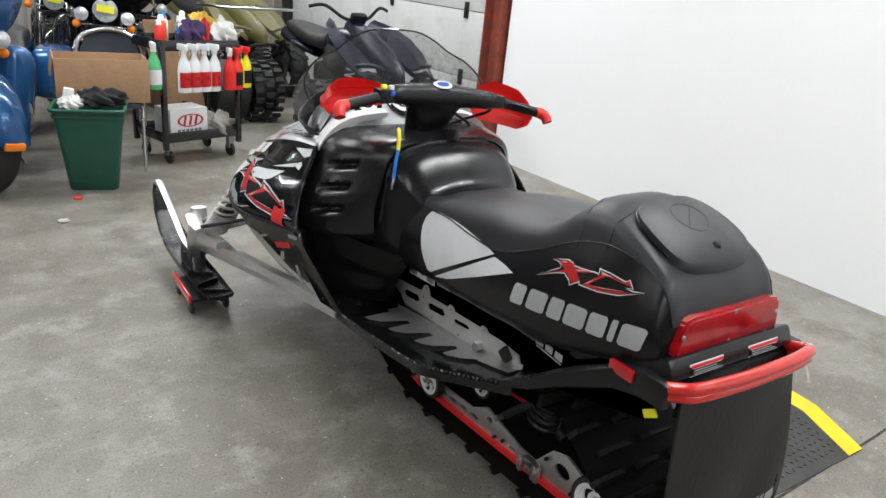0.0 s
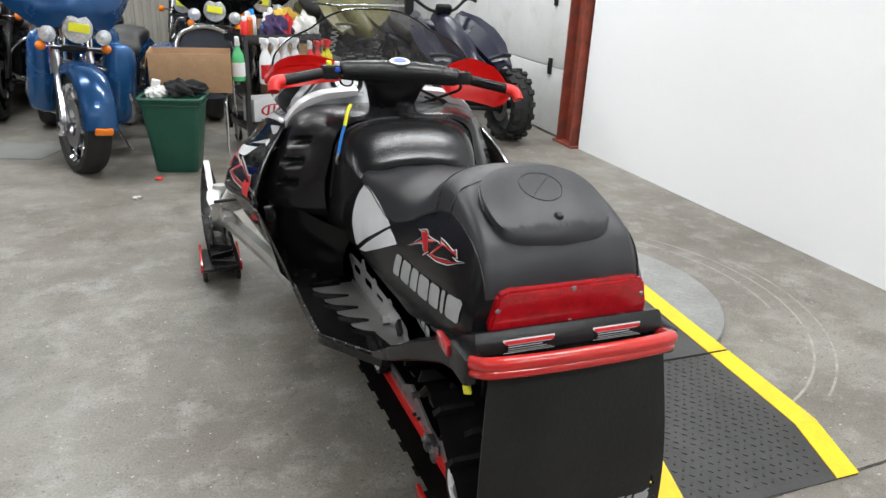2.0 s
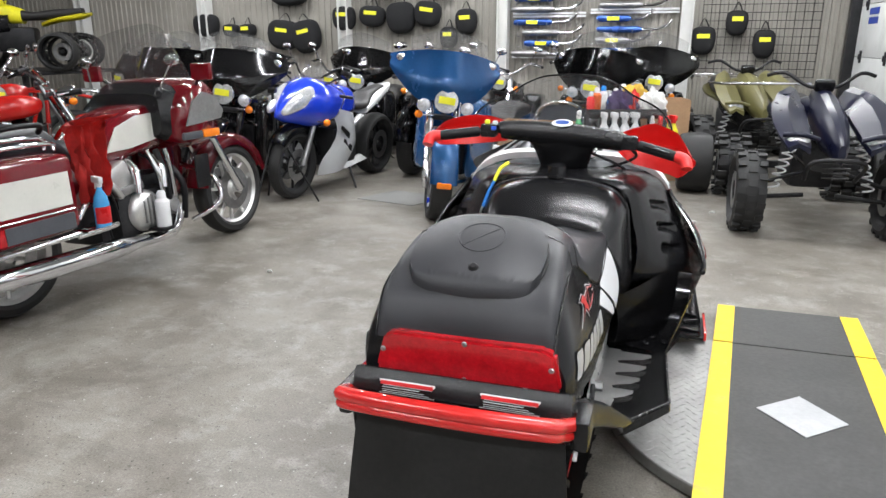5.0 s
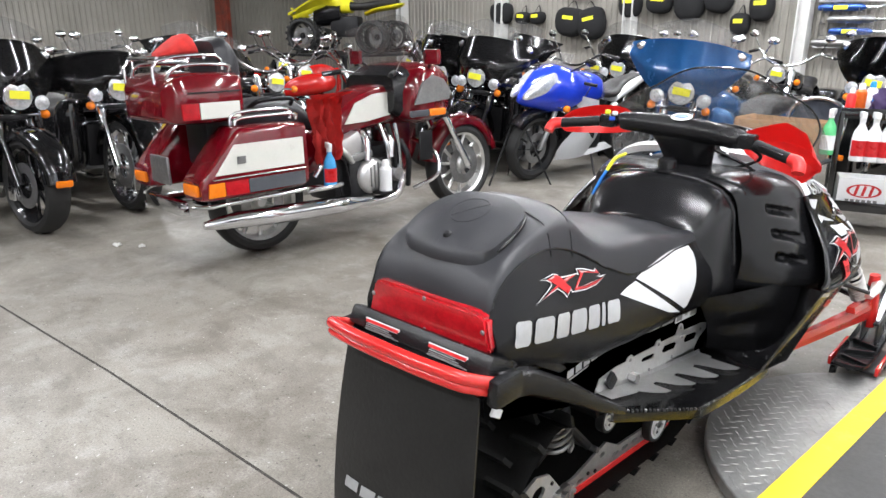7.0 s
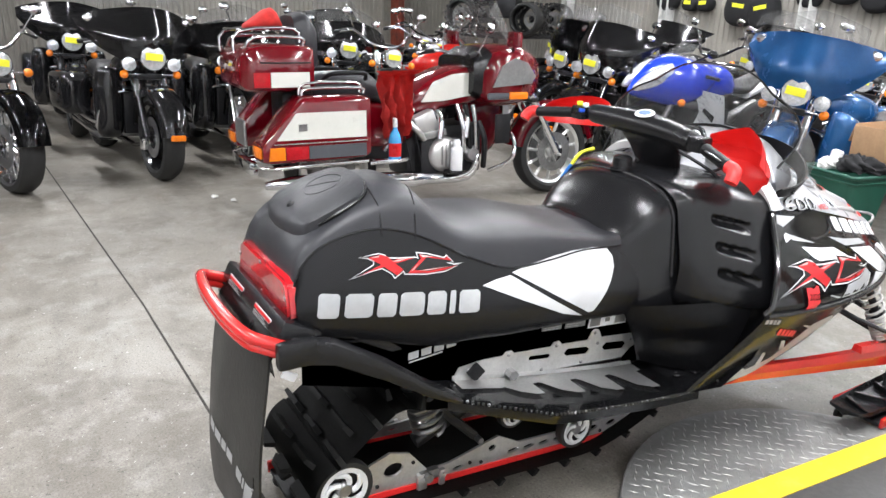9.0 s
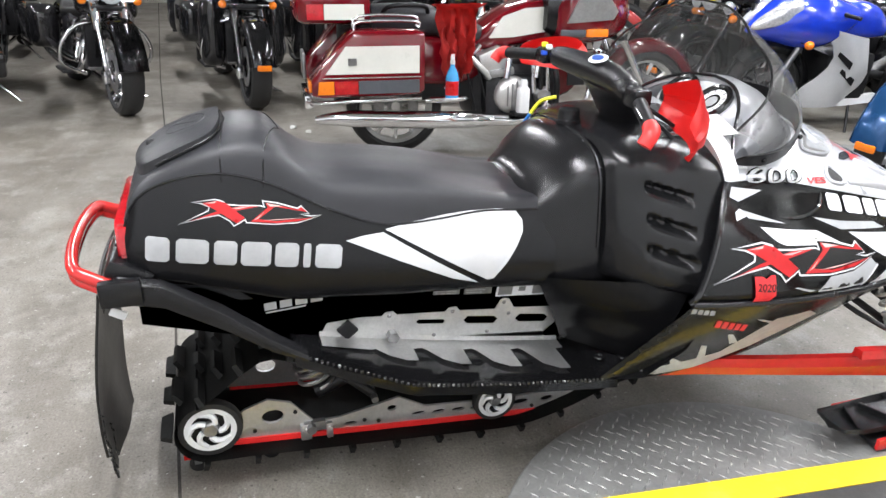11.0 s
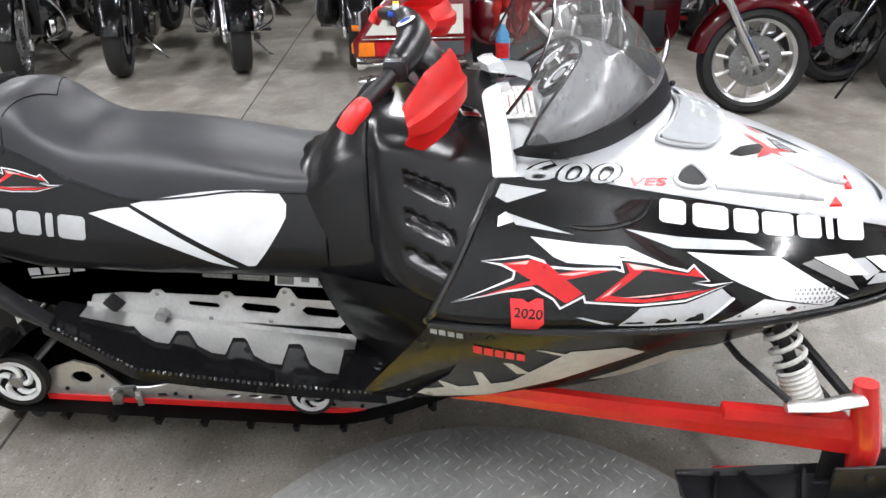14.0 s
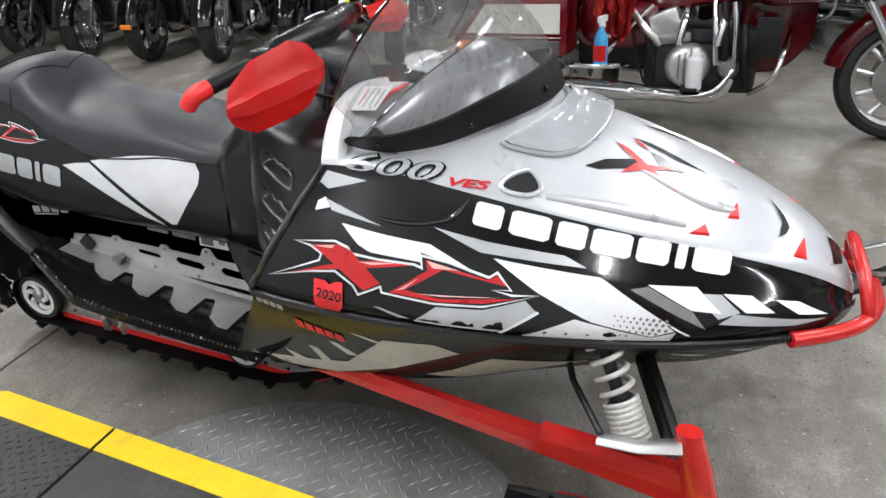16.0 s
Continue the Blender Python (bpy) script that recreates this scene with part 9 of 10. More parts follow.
def dirt_bike():
    """A red trail bike with high mudguards, seen behind the tourer."""
    e = thing("trail_motorcycle", 0, 0, 0, "bright red trail motorcycle with a high front mudguard", "motorcycle", "parked motorcycles")
    LOCAL[0] = 1
    wheel(e, 0.7, 0.34, 0.09, "lace", "front_wheel", STEEL)
    wheel(e, -0.7, 0.32, 0.12, "lace", "rear_wheel", STEEL)
    fork(e, 0.7, 0.34, (0.42, 0.98), 0.1, STEEL, 0.022)
    shell("front_fender", [(0.3, 0.05, 0.86, 0.88), (0.55, 0.09, 0.84, 0.88), (0.8, 0.09, 0.8, 0.84), (1.05, 0.05, 0.74, 0.77)], BRIGHT_RED, e)
    shell("fuel_tank", [(0.34, 0.06, 0.8, 0.92), (0.2, 0.14, 0.74, 0.96), (0.0, 0.13, 0.74, 0.92), (-0.12, 0.06, 0.76, 0.86)], BRIGHT_RED, e)
    shell("seat", [(0.02, 0.06, 0.82, 0.9), (-0.3, 0.1, 0.82, 0.88), (-0.7, 0.08, 0.86, 0.92)], LEATHER, e)
    shell("rear_fender", [(-0.5, 0.09, 0.82, 0.86), (-0.8, 0.09, 0.86, 0.9), (-1.05, 0.06, 0.92, 0.95)], BRIGHT_RED, e)
    block("engine", (0, 0.05, 0.45), (0.22, 0.36, 0.36), DARK_STEEL, e, "", 0.05)
    bent("frame_tube", [V(0, 0.4, 0.9), V(0, 0.3, 0.4), V(0, -0.2, 0.3), V(0, -0.25, 0.75), V(0, 0.4, 0.9)], 0.02, BRIGHT_RED, e, bend=2)
    bars_mirrors(e, 0.42, 1.02, 0.4, 0.08, 0.12, BLACK_GLOSS)
    bent("exhaust", [V(0.1, 0.2, 0.5), V(0.15, 0.1, 0.35), V(0.15, -0.2, 0.6), V(0.17, -0.7, 0.7)], [0.02, 0.022, 0.03, 0.05], STEEL, e)
    LOCAL[0] = None
    return e


put_bike(dirt_bike(), -5.5, 5.2, -40, 6, 1.4)
# ---- loose things round the machines ----
CHAIR_GREY = shade("grey_blue_vinyl", (0.06, 0.07, 0.09), 0.45, bump=0.3, fine=200)
PLASTIC_WHITE = shade("white_plastic", (0.72, 0.73, 0.74), 0.35, var=0.04)
PLASTIC_GREEN = shade("green_liquid_bottle", (0.1, 0.5, 0.2), 0.25, var=0.1)
PLASTIC_ORANGE = shade("orange_plastic", (0.75, 0.14, 0.02), 0.35)
PLASTIC_PURPLE = shade("purple_cloth", (0.05, 0.03, 0.09), 0.9, bump=0.5)
MUSTARD = shade("mustard_cloth", (0.55, 0.36, 0.05), 0.9, bump=0.5, var=0.2)
BLUE_LIQUID = shade("blue_liquid", (0.02, 0.25, 0.7), 0.15, var=0.1)

# waste bin with rags on top
bin_ = thing("waste_bin", -0.82, 4.74, 0, "dark green plastic waste bin heaped with rags", "bin")
LOCAL[0] = 1
bm = BM()
rings = []
for z, w, d in ((0.0, 0.26, 0.22), (0.012, 0.275, 0.235), (0.25, 0.325, 0.28), (0.47, 0.375, 0.325), (0.505, 0.38, 0.33), (0.3, 0.33, 0.28), (0.05, 0.27, 0.23)):
    k = 5
    ring = []
    for cx, cy, a0 in ((1, 1, 0), (-1, 1, 90), (-1, -1, 180), (1, -1, 270)):
        for i in range(k):
            a = radians(a0 + 90 * i / (k - 1))
            ring.append(V(cx * (w / 2 - 0.035) + 0.035 * math.cos(a), cy * (d / 2 - 0.035) + 0.035 * math.sin(a), z))
    rings.append(ring)
loft(bm, rings)
part("tub", bm, BIN_GREEN, bin_, "", 50)
for z, w, d, rad in ((0.5, 0.4, 0.345, 0.012), (0.46, 0.385, 0.333, 0.006)):
    bm = BM()
    tube(bm, [V(cx * (w / 2 - 0.035) + 0.035 * math.cos(radians(a0 + 30 * i)), cy * (d / 2 - 0.035) + 0.035 * math.sin(radians(a0 + 30 * i)), z) for cx, cy, a0 in ((1, 1, 0), (-1, 1, 90), (-1, -1, 180), (1, -1, 270)) for i in range(4)], rad, 8, closed=True)
    part("rim", bm, BIN_GREEN, bin_, "rolled rim", 60)
LOCAL[0] = None
bin_.matrix_basis = pose(-0.765, 4.51, 0, 0, 0, -12)


def crumpled(name, c, size, mat_, label, seed, category="rag", bumps=0.35):
    """A crumpled cloth: a flattened lump with folds."""
    rng = random.Random(seed)
    ph = [rng.uniform(0, 6.28) for _ in range(6)]
    bm_ = BM()
    res = bmesh.ops.create_icosphere(bm_, subdivisions=4, radius=1)
    for v in res["verts"]:
        a = math.atan2(v.co.y, v.co.x)
        k = 1 + bumps * (0.4 * math.sin(3 * a + ph[0]) + 0.35 * math.sin(7 * a + 4 * v.co.z + ph[1]) + 0.25 * math.sin(9 * v.co.x + ph[2]) * math.sin(8 * v.co.y + ph[3]) + 0.2 * math.sin(13 * v.co.z + 11 * v.co.x + ph[4]))
        v.co = V(v.co.x * size[0] / 2 * k, v.co.y * size[1] / 2 * k, max(-0.5, v.co.z) * size[2] * (0.8 + 0.4 * (k - 1) / bumps if bumps else 1))
    lo = min(v.co.z for v in bm_.verts)
    for v in bm_.verts:
        v.co += V(c[0], c[1], c[2] - lo)
    return tagged(part(name, bm_, mat_, None, "", 70), label, category)


crumpled("rag", (-0.695, 4.49, 0.50), (0.26, 0.2, 0.07), CLOTH_BLACK, "crumpled black cloth heaped in the bin", 1)
crumpled("rag", (-0.865, 4.45, 0.495), (0.13, 0.12, 0.05), CLOTH_WHITE, "crumpled white rag heaped in the bin", 2)
crumpled("rag", (-0.775, 4.59, 0.50), (0.1, 0.1, 0.05), CLOTH_WHITE, "small white rag on the bin", 3)
crumpled("rag", (0.48, 4.97, 0.001), (0.2, 0.16, 0.03), CLOTH_WHITE, "crumpled white rag lying on the concrete", 4, bumps=0.55)
crumpled("bottle_cap", (-0.9, 4.25, 0.001), (0.05, 0.045, 0.012), RED_PLASTIC, "small red plastic cap lying on the floor", 5, "cap", 0.1)
bm = BM()
box(bm, (-0.875, 4.53, 0.55), (0.055, 0.055, 0.11), Matrix.Rotation(radians(12), 3, "Y"), bevel=0.006)
tagged(part("carton", bm, PLASTIC_WHITE, None, "", 40), "small white carton stuck in the bin", "carton")

# stacking chair with a cardboard box on its seat
chair = thing("stacking_chair", -0.6, 5.25, 0, "chrome-framed stacking chair with a grey vinyl back", "chair")
LOCAL[0] = 1
for s in (-1, 1):
    bent("front_leg", [V(s * 0.2, -0.22, 0.0), V(s * 0.2, -0.21, 0.25), V(s * 0.2, -0.2, 0.43), V(s * 0.2, 0.0, 0.435)], 0.0115, CHROME, chair)
    bent("rear_leg", [V(s * 0.21, 0.26, 0.0), V(s * 0.2, 0.2, 0.42), V(s * 0.2, 0.22, 0.6)], 0.0115, CHROME, chair)
bent("back_hoop", [V(-0.2, 0.21, 0.5), V(-0.215, 0.25, 0.68), V(-0.19, 0.275, 0.8), V(-0.11, 0.29, 0.855), V(0, 0.295, 0.875), V(0.11, 0.29, 0.855), V(0.19, 0.275, 0.8), V(0.215, 0.25, 0.68), V(0.2, 0.21, 0.5)], 0.016, CHROME, chair)
shell("seat", [(-0.24, 0.16, 0.435, 0.46, 0.5), (-0.2, 0.21, 0.43, 0.475, 0.5), (0.15, 0.21, 0.43, 0.475, 0.5), (0.21, 0.17, 0.435, 0.46, 0.5)], CHAIR_GREY, chair)
bm = BM()
loft(bm, [[V(0.19 * u * w, 0.255 + 0.05 * v - 0.02 * abs(u), 0.58 + 0.27 * v) for u in np.linspace(-1, 1, 9)] for v, w in ((0, 0.95), (0.3, 1.0), (0.6, 0.97), (0.85, 0.8), (0.95, 0.6), (1.0, 0.4))], False)
bmesh.ops.solidify(bm, geom=bm.faces[:], thickness=0.03)
part("backrest", bm, CHAIR_GREY, chair, "grey vinyl backrest", 50)
LOCAL[0] = None
chair.matrix_basis = pose(-0.57, 4.99, 0, 0, 0, -12)
carton = thing("cardboard_box", -0.72, 5.1, 0.475, "open brown cardboard box resting on the chair", "box")
LOCAL[0] = 1
for nm, c, s_ in (("panel", (0, -0.17, 0.135), (0.54, 0.006, 0.27)), ("panel", (0, 0.17, 0.135), (0.54, 0.006, 0.27)), ("panel", (-0.27, 0, 0.135), (0.006, 0.34, 0.27)), ("panel", (0.27, 0, 0.135), (0.006, 0.34, 0.27)), ("base", (0, 0, 0.003), (0.54, 0.34, 0.006))):
    block(nm, c, s_, CARDBOARD, carton, bevel=0.001)
block("flap", (-0.286, 0, 0.22), (0.006, 0.32, 0.12), CARDBOARD, carton, bevel=0.001, rot=Matrix.Rotation(radians(12), 3, "Y"))
bm = BM()
for i, (x, w, h) in enumerate(((-0.28, 0.05, 0.1), (-0.22, 0.03, 0.07))):
    box(bm, (-0.2745, x + 0.2, 0.12), (0.002, w, h))
part("print_mark", bm, BLACK_MATT, carton)
LOCAL[0] = None
carton.matrix_basis = pose(-0.63, 4.9, 0.476, 0, 0, -4)

# tool cart: two black trays on posts, casters
cart = thing("tool_cart", 0.0, 5.45, 0, "black two-tray rolling tool cart crowded with bottles", "cart")
LOCAL[0] = 1
CW, CD = 0.6, 0.42
for z in (0.17, 0.8):
    tray = block("tray", (0, 0, z), (CW, CD, 0.012), BLACK_GLOSS, cart, bevel=0.003)
    for s in (-1, 1):
        block("lip", (0, s * CD / 2, z + 0.025), (CW, 0.01, 0.07), BLACK_GLOSS, tray, bevel=0.002)
        block("lip", (s * CW / 2, 0, z + 0.025), (0.01, CD, 0.07), BLACK_GLOSS, tray, bevel=0.002)
for sx in (-1, 1):
    for sy in (-1, 1):
        block("post", (sx * (CW / 2 - 0.005), sy * (CD / 2 - 0.005), 0.47), (0.034, 0.034, 0.72), BLACK_GLOSS, cart, bevel=0.003)
        bm = BM()
        lathe(bm, [(0, -0.014), (0.045, -0.014), (0.052, -0.008), (0.052, 0.008), (0.045, 0.014), (0, 0.014)], axis_x(sx * (CW / 2 - 0.05), sy * (CD / 2 - 0.05), 0.052), 20)
        c = part("caster", bm, RUBBER, cart, "swivel caster")
        block("fork", (sx * (CW / 2 - 0.05), sy * (CD / 2 - 0.05), 0.11), (0.045, 0.05, 0.1), STEEL, c, bevel=0.006)
LOCAL[0] = None
CART = pose(-0.028, 5.143, 0, 0, 0, 16.5)
cart.matrix_basis = CART


def on_cart(x, y, z):
    p = CART @ V(x, y, z)
    return p.x, p.y, p.z


for i in range(4):
    x, y, z = on_cart(-0.17 + 0.078 * i, -0.265, 0.52)
    spray_bottle(x, y, z, PLASTIC_WHITE, DECAL_RED, PLASTIC_WHITE, "white trigger spray bottle with a dark label hung on the cart", 25 + 4 * i, 1.15, "hung spray bottles")
for i, (dx, b, f_, h_, lb) in enumerate(((0.19, RED_PLASTIC, RED_PLASTIC, PLASTIC_WHITE, "red trigger spray bottle hung on the cart"), (0.25, RED_PLASTIC, BLACK_MATT, RED_PLASTIC, "red trigger spray bottle hung on the cart"), (0.31, YELLOW_PLASTIC, YELLOW_PLASTIC, RED_PLASTIC, "yellow spray bottle with a red trigger hung on the cart"), (0.37, YELLOW_PLASTIC, BLACK_MATT, RED_PLASTIC, "yellow spray bottle with a red trigger hung on the cart"))):
    x, y, z = on_cart(dx, -0.262 if dx < 0.3 else -0.2, 0.52)
    spray_bottle(x, y, z, b, f_, h_, lb, 10 * i, 1.05, "hung spray bottles")
x, y, z = on_cart(-0.352, -0.2, 0.54)
spray_bottle(x, y, z, PLASTIC_GREEN, PLASTIC_WHITE, PLASTIC_WHITE, "green and white spray bottle hung at the cart's side", 0, 1.1)


def can(x, y, z, r, h, body, cap, label):
    """A spray can or bottle with shoulder and cap."""
    e = thing("can", x, y, z, label, "can")
    LOCAL[0] = 1
    bm_ = BM()
    lathe(bm_, [(0, 0), (r * 0.95, 0), (r, 0.006), (r, h * 0.72), (r * 0.6, h * 0.8), (r * 0.55, h * 0.82), (0, h * 0.82)], None, 16)
    part("body", bm_, body, e)
    bm_ = BM()
    lathe(bm_, [(r * 0.6, h * 0.8), (r * 0.6, h * 0.93), (r * 0.4, h), (0, h)], None, 14)
    part("cap", bm_, cap, e)
    LOCAL[0] = None
    return e


engine_bottle = can(-2.41, 2.68, 0.312, 0.042, 0.22, PLASTIC_WHITE, PLASTIC_WHITE, "white plastic bottle standing against the engine")
engine_bottle.name = "plastic_bottle"
tagged(engine_bottle, "white plastic bottle standing against the engine", "bottle")

CANS = ((-0.25, -0.1, 0.03, 0.2, RED_PLASTIC, PLASTIC_WHITE, "red spray can with a white cap"), (-0.19, -0.02, 0.036, 0.23, PLASTIC_ORANGE, PLASTIC_WHITE, "orange spray can with a white cap"), (-0.12, 0.08, 0.034, 0.24, PLASTIC_WHITE, BLUE_LIQUID, "white bottle with a blue cap"), (-0.04, 0.0, 0.033, 0.22, STEEL, PLASTIC_WHITE, "silver aerosol can on the cart"), (0.04, 0.1, 0.036, 0.25, PLASTIC_WHITE, PLASTIC_WHITE, "white plastic bottle on the cart"), (0.2, 0.05, 0.034, 0.24, PLASTIC_GREEN, BLACK_MATT, "green bottle with a black cap"), (0.25, -0.07, 0.03, 0.21, PLASTIC_ORANGE, PLASTIC_WHITE, "orange bottle with a white cap"), (-0.1, -0.12, 0.03, 0.18, BLUE_LIQUID, PLASTIC_WHITE, "blue bottle with a white cap"))
for dx, dy, r, h, b, c, lb in CANS:
    x, y, z = on_cart(dx, dy, 0.807)
    can(x, y, z, r, h * 0.88, b, c, lb)
for dx, dy, s_, mt, lb, sd in ((-0.02, -0.12, (0.2, 0.16, 0.12), PLASTIC_PURPLE, "dark purple cloth on the cart", 11), (0.1, -0.04, (0.2, 0.18, 0.15), MUSTARD, "mustard yellow cloth on the cart", 12), (0.2, -0.13, (0.2, 0.14, 0.12), CLOTH_WHITE, "white rag hung over the cart", 13), (0.07, -0.15, (0.08, 0.1, 0.12), CLOTH_RED, "red cloth on the cart", 14)):
    x, y, z = on_cart(dx, dy, 0.806)
    crumpled("rag", (x, y, z), s_, mt, lb, sd, bumps=0.5)
x, y, z = on_cart(-0.1, -0.08, 0.177)
bx = thing("carton", x, y, z, "white carton with a red oval print on the lower tray", "box")
LOCAL[0] = 1
block("body", (0, 0, 0.105), (0.3, 0.2, 0.21), PLASTIC_WHITE, bx, bevel=0.003)
bm = BM()
lathe(bm, [(0.07, 0), (0.085, 0)], Matrix.Translation((0.01, -0.1015, 0.125)) @ Matrix.Rotation(radians(90), 4, "X") @ Matrix.Diagonal((1.25, 0.55, 1, 1)), 28)
for i in (-1, 0, 1):
    box(bm, (0.01 + i * 0.045, -0.1015, 0.125), (0.018, 0.001, 0.07), Matrix.Rotation(radians(12), 3, "Y"))
part("print_oval", bm, DECAL_RED, bx, "plain red oval print")
bm = BM()
for i in range(6):
    box(bm, (-0.085 + i * 0.034, -0.1015, 0.055), (0.024, 0.001, 0.018))
part("text_bar", bm, DECAL_GREY, bx)
LOCAL[0] = None
bx.matrix_basis = Matrix.Translation((x, y, z)) @ Matrix.Rotation(radians(19), 4, "Z")
x, y, z = on_cart(0.17, -0.1, 0.177)
crumpled("rag", (x, y, z), (0.24, 0.2, 0.1), shade("grey_rag", (0.35, 0.33, 0.3), 0.9, var=0.2), "dirty pale rags piled on the lower tray", 15, bumps=0.5)
x, y, z = on_cart(0.05, 0.12, 0.177)
can(x, y, z, 0.04, 0.2, RED_PLASTIC, BLACK_MATT, "red can on the lower tray")

for i, (x, y, k) in enumerate(((-3.55, 1.32, 0.06), (-3.4, 1.42, 0.05), (-1.02, 3.86, 0.045), (0.75, 5.4, 0.04), (-1.9, 2.95, 0.03))):
    crumpled("paper_scrap", (x, y, 0.001), (k, k * 0.7, 0.012), CLOTH_WHITE, "small white paper scrap lying on the concrete", 30 + i, "litter", 0.5)
# worn ring scraped into the slab round the turning plate
bm = BM()
for rad, a0, a1 in ((1.02, -75, 35), (1.1, -60, 10), (0.93, -20, 60)):
    lathe(bm, [(rad, 0.0012), (rad + 0.005, 0.0016), (rad + 0.01, 0.0012)], Matrix.Translation((DC[0], DC[1], 0)), 40, a0, a1)
structure("floor_scrape", bm, shade("scraped_concrete", (0.36, 0.34, 0.3), 0.7, var=0.3, scale=8), "thin pale curved scrape in the concrete", "floor scrape")

# grey sheet on the floor, black tripod by the sport machine
bm = BM()
plate(bm, [(-2.25, 5.02), (-1.68, 4.9), (-1.5, 5.32), (-2.05, 5.45)], 0.004, Matrix.Translation((0, 0, 0.001)))
tagged(part("floor_sheet", bm, shade("grey_board", (0.2, 0.2, 0.19), 0.6), None, "", 0), "thin grey sheet lying on the concrete floor", "sheet")
tri = thing("tripod", -2.85, 4.7, 0, "thin black metal tripod with splayed legs", "tripod")
LOCAL[0] = 1
for x, y in ((-0.06, -0.3), (-0.24, 0.21), (0.32, 0.12)):
    bent("leg", [V(x, y, 0.0), V(x * 0.05, y * 0.05, 0.62)], 0.009, BLACK_MATT, tri, bend=0)
    bent("brace", [V(x * 0.5, y * 0.5, 0.31), V(0, 0, 0.3)], 0.005, BLACK_MATT, tri, bend=0)
bent("column", [V(0, 0, 0.25), V(0, 0, 0.95)], 0.012, BLACK_MATT, tri, bend=0)
block("head", (0, 0, 0.96), (0.07, 0.05, 0.05), BLACK_PLASTIC, tri)
LOCAL[0] = None

# ---- along the far wall: white columns, hung bags, exhaust pipes on rails, wire grid ----
COLUMN_WHITE = shade("white_steel_column", (0.62, 0.62, 0.6), 0.5, var=0.06)
for x in (-9.35, -6.9, -4.45, -2.0, 0.46):
    bm = BM()
    for o in (-0.07, 0.07):
        box(bm, (x + o, YF - 0.14, HT / 2), (0.012, 0.2, HT))
    box(bm, (x, YF - 0.14, HT / 2), (0.14, 0.012, HT))
    structure("column", bm, COLUMN_WHITE, "white painted steel column on the far wall", "column")
bm = BM()
for dy in (-0.1, 0.1):
    box(bm, (-12.6, 7.6 + dy, HT / 2), (0.22, 0.014, HT))
box(bm, (-12.6, 7.6, HT / 2), (0.012, 0.2, HT))
structure("column", bm, POST_RED, "rusty red-oxide steel column", "column")


def gear_bag(x, z, w, h, tag, turn=0):
    """A black bag hung on the wall from a hook."""
    x, z, w, h = 0.2 + 0.873 * (x - 0.2), 1.38 + 0.873 * (z - 1.38), 0.9 * w, 0.9 * h
    e = thing("gear_bag", x, YF - 0.12, z, "black nylon gear bag with a yellow label hung on the wall" if tag else "black nylon gear bag hung on the wall", "bag", "hung bags")
    LOCAL[0] = 1
    bm_ = BM()
    rings_ = []
    for y, k in ((0.1, 0.8), (0.06, 0.98), (0.0, 1.0), (-0.06, 0.92), (-0.09, 0.7)):
        rings_.append([V(w / 2 * k * math.copysign(abs(math.cos(a)) ** 0.6, math.cos(a)) * (1 - 0.25 * max(0, -math.sin(a))), y, h / 2 * k * math.copysign(abs(math.sin(a)) ** 0.6, math.sin(a))) for a in np.linspace(0, 2 * math.pi, 20, endpoint=False)])
    loft(bm_, rings_)
    part("body", bm_, CLOTH_BLACK, e, "", 60)
    bent("strap", [V(-w * 0.2, 0.02, h * 0.45), V(0, 0.06, h * 0.5 + 0.1), V(w * 0.2, 0.02, h * 0.45)], 0.009, CLOTH_BLACK, e, flat=0.4)
    if tag:
        block("label", (0, -0.085, h * 0.16), (min(0.2, w * 0.5), 0.012, 0.055), TAG_YELLOW, e, bevel=0.001)
    LOCAL[0] = None
    e.matrix_basis = pose(x, YF - 0.12, z, 0, turn, 0)


for x, z, w, h, tag, tn in ((-7.95, 1.62, 0.5, 0.4, 0, 0), (-7.42, 1.53, 0.3, 0.22, 1, 3), (-7.08, 1.53, 0.3, 0.22, 1, -4), (-6.35, 1.45, 0.6, 0.5, 1, 6), (-5.9, 1.42, 0.55, 0.55, 1, -12), (-5.15, 1.72, 0.4, 0.4, 1, 0), (-4.62, 1.75, 0.45, 0.34, 1, 4), (-4.1, 1.72, 0.5, 0.5, 0, -5), (-3.62, 1.78, 0.45, 0.4, 1, 8), (-3.25, 1.4, 0.28, 0.34, 1, 0), (-2.95, 1.65, 0.35, 0.4, 1, -3), (-4.4, 2.3, 0.7, 0.5, 0, 0), (-6.2, 2.2, 0.8, 0.5, 0, 0), (-3.4, 2.3, 0.6, 0.5, 0, 0)):
    gear_bag(x, z, w, h, tag, tn)


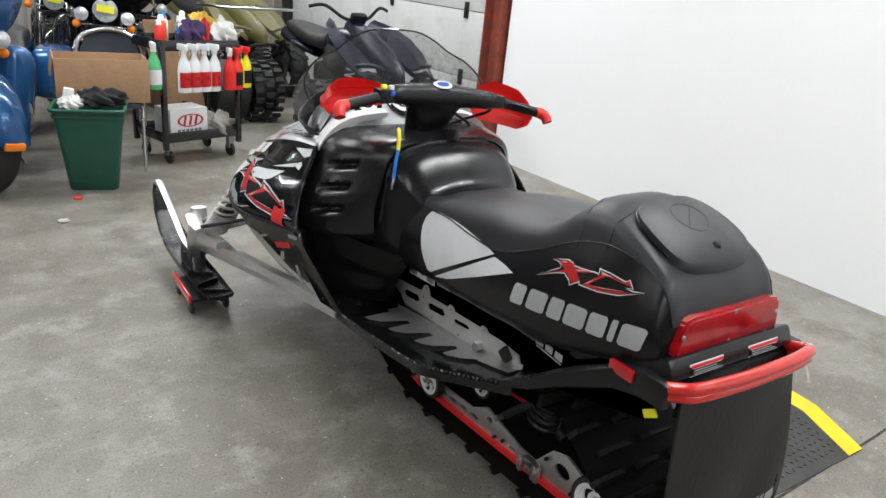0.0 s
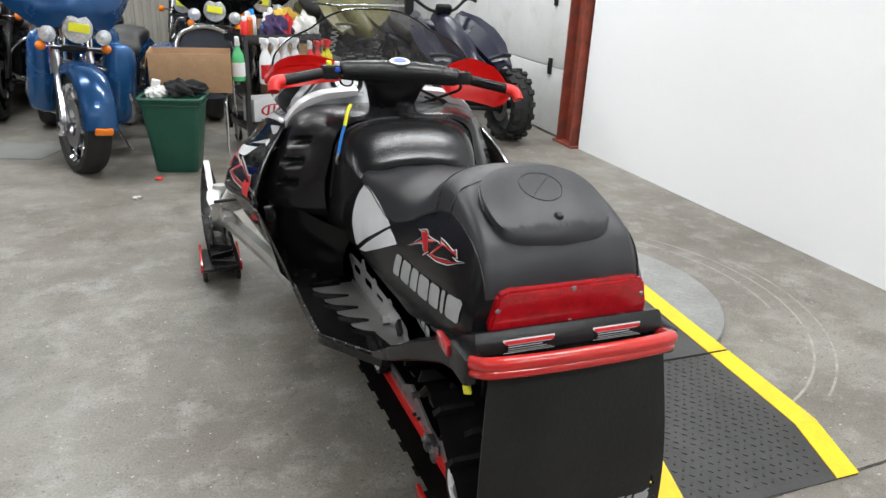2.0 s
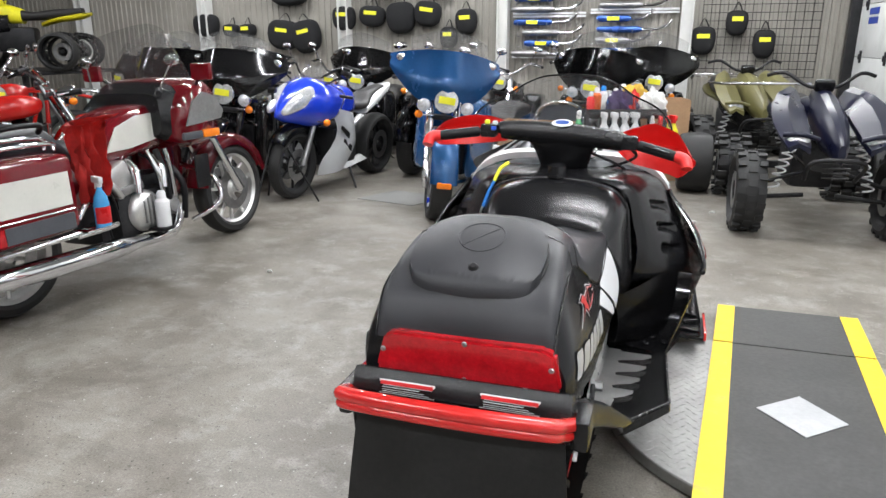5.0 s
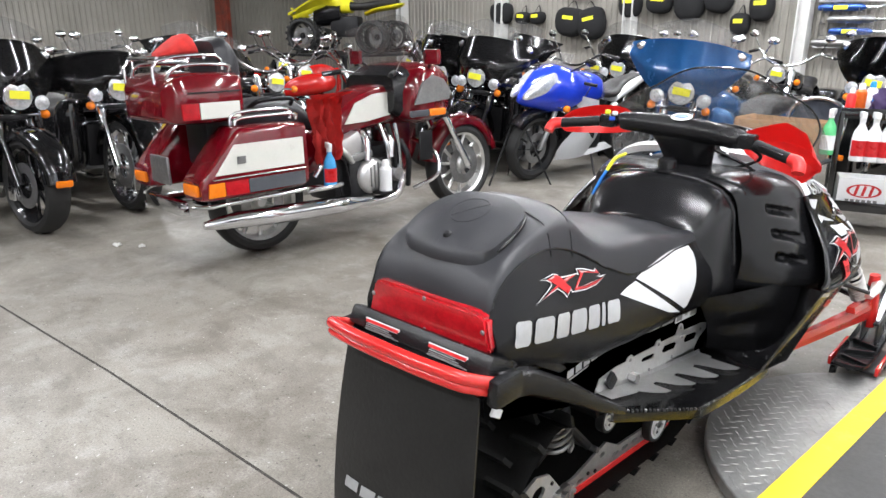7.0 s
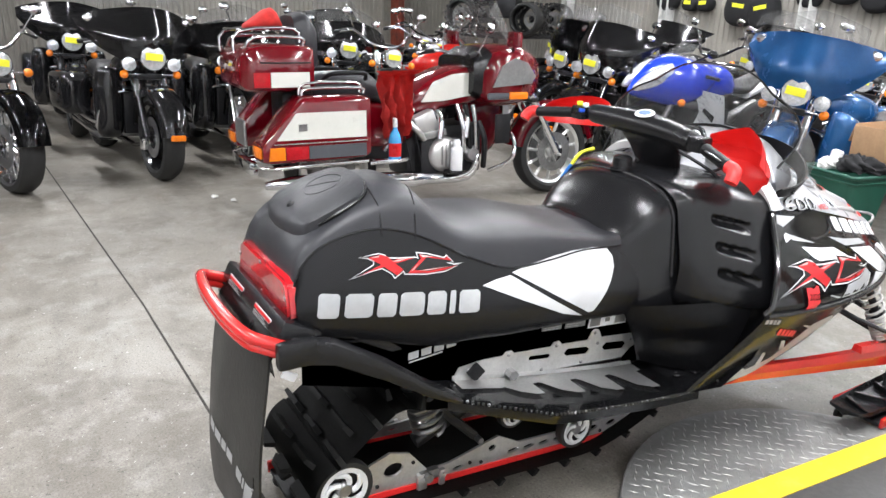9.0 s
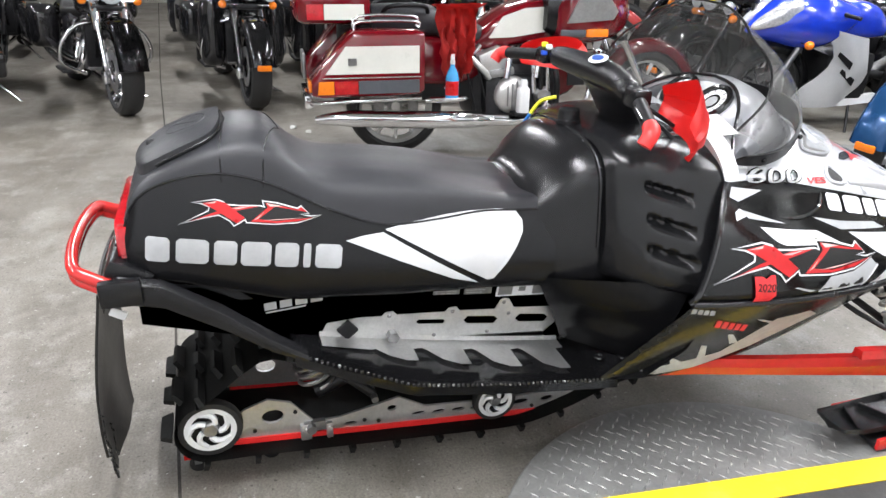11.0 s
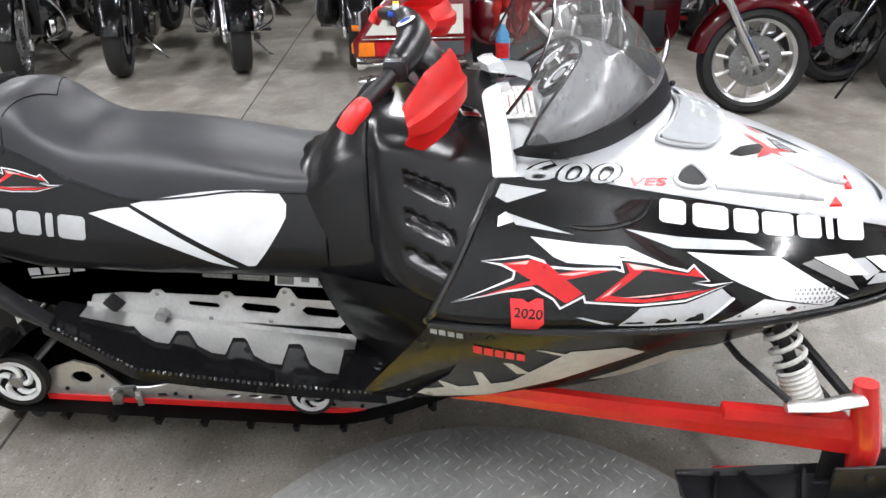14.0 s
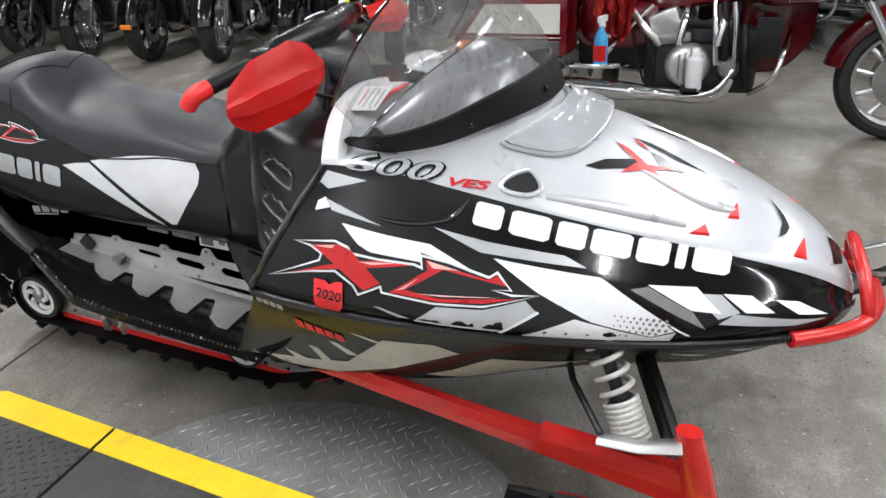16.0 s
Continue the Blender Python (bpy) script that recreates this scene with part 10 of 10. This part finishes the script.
def pipe_rail(x0, x1, z, n):
    """A wall rail that carries muffler pipes."""
    e = thing("pipe_rack", (x0 + x1) / 2, YF - 0.1, z, "steel wall rack for spare exhaust pipes", "rack", "pipe racks")
    LOCAL[0] = 1
    L_ = (x1 - x0) / 2
    for dz in (0.0, 0.55):
        block("rail", (0, 0.06, dz), (2 * L_, 0.03, 0.03), WHITE_PAINT, e, bevel=0.003)
    for o in (-0.8, 0.0, 0.8):
        for dz in (0.0, 0.14, 0.28, 0.42):
            bent("hook", [V(o * L_, 0.06, dz), V(o * L_, -0.1, dz), V(o * L_, -0.12, dz + 0.04)], 0.006, STEEL, e, bend=0)
    LOCAL[0] = None
    e.matrix_basis = pose((x0 + x1) / 2, YF - 0.1, z)
    rng = random.Random(int(z * 100 + x0 * 10))
    for k in range(n):
        zz = z + 0.05 + 0.14 * k
        ln = rng.uniform(0.7, 0.98)
        xa = rng.uniform(x0, x1 - ln)
        p = thing("exhaust_pipe", xa, YF - 0.17, zz, "chrome exhaust pipe with muffler lying on the wall rack", "exhaust pipe", "spare exhaust pipes")
        LOCAL[0] = 1
        bent("muffler", [V(0, 0, 0), V(0.05, 0, 0), V(ln * 0.55, 0, 0), V(ln * 0.62, 0, 0)], [0.03, 0.045, 0.045, 0.02], rng.choice((CHROME, STEEL, BLUE_PIPE)), p, seg=12, bend=0)
        bent("header", [V(ln * 0.6, 0, 0), V(ln * 0.8, 0, 0.0), V(ln * 0.95, 0, 0.06), V(ln, 0, 0.12)], 0.02, CHROME, p)
        if k % 2:
            block("label", (ln * 0.3, -0.047, 0), (0.16, 0.004, 0.05), TAG_YELLOW, p, bevel=0)
        LOCAL[0] = None
        p.matrix_basis = pose(xa, YF - 0.17, zz)


BLUE_PIPE = shade("blue_muffler", (0.05, 0.12, 0.4), 0.25, metal=0.7)
pipe_rail(-1.88, -0.86, 1.13, 4)
pipe_rail(-0.8, 0.36, 1.17, 4)
pipe_rail(-1.88, -0.86, 1.72, 4)
pipe_rail(-0.8, 0.36, 1.76, 4)
grid_ = thing("wire_grid", 1.1, YF - 0.1, 1.0, "black wire display grid on the wall", "display grid")
LOCAL[0] = 1
for i in range(15):
    bent("wire", [V(-0.7 + 0.1 * i, 0, 0), V(-0.7 + 0.1 * i, 0, 1.3)], 0.004, BLACK_MATT, grid_, bend=0, seg=5)
for i in range(14):
    bent("wire", [V(-0.7, 0, 0.1 * i), V(0.7, 0, 0.1 * i)], 0.004, BLACK_MATT, grid_, bend=0, seg=5)
LOCAL[0] = None
grid_.matrix_basis = pose(1.35, YF - 0.12, 0.9)
for x, z, w, h in ((0.75, 1.35, 0.35, 0.4), (1.2, 1.6, 0.3, 0.35), (1.6, 1.3, 0.3, 0.4)):
    gear_bag(x, z, w, h, 1)
# brown sacks and a tall carton by the olive machine
big = thing("cardboard_box", 0.75, 6.9, 0, "tall brown cardboard box standing open on the floor", "box")
LOCAL[0] = 1
for c, s_ in (((0, -0.17, 0.4), (0.4, 0.006, 0.8)), ((0, 0.17, 0.4), (0.4, 0.006, 0.8)), ((-0.2, 0, 0.4), (0.006, 0.34, 0.8)), ((0.2, 0, 0.4), (0.006, 0.34, 0.8)), ((0, 0, 0.005), (0.4, 0.34, 0.01))):
    block("panel", c, s_, CARDBOARD, big, bevel=0.001)
LOCAL[0] = None
big.matrix_basis = pose(0.3, 6.9, 0, 0, 0, 15)
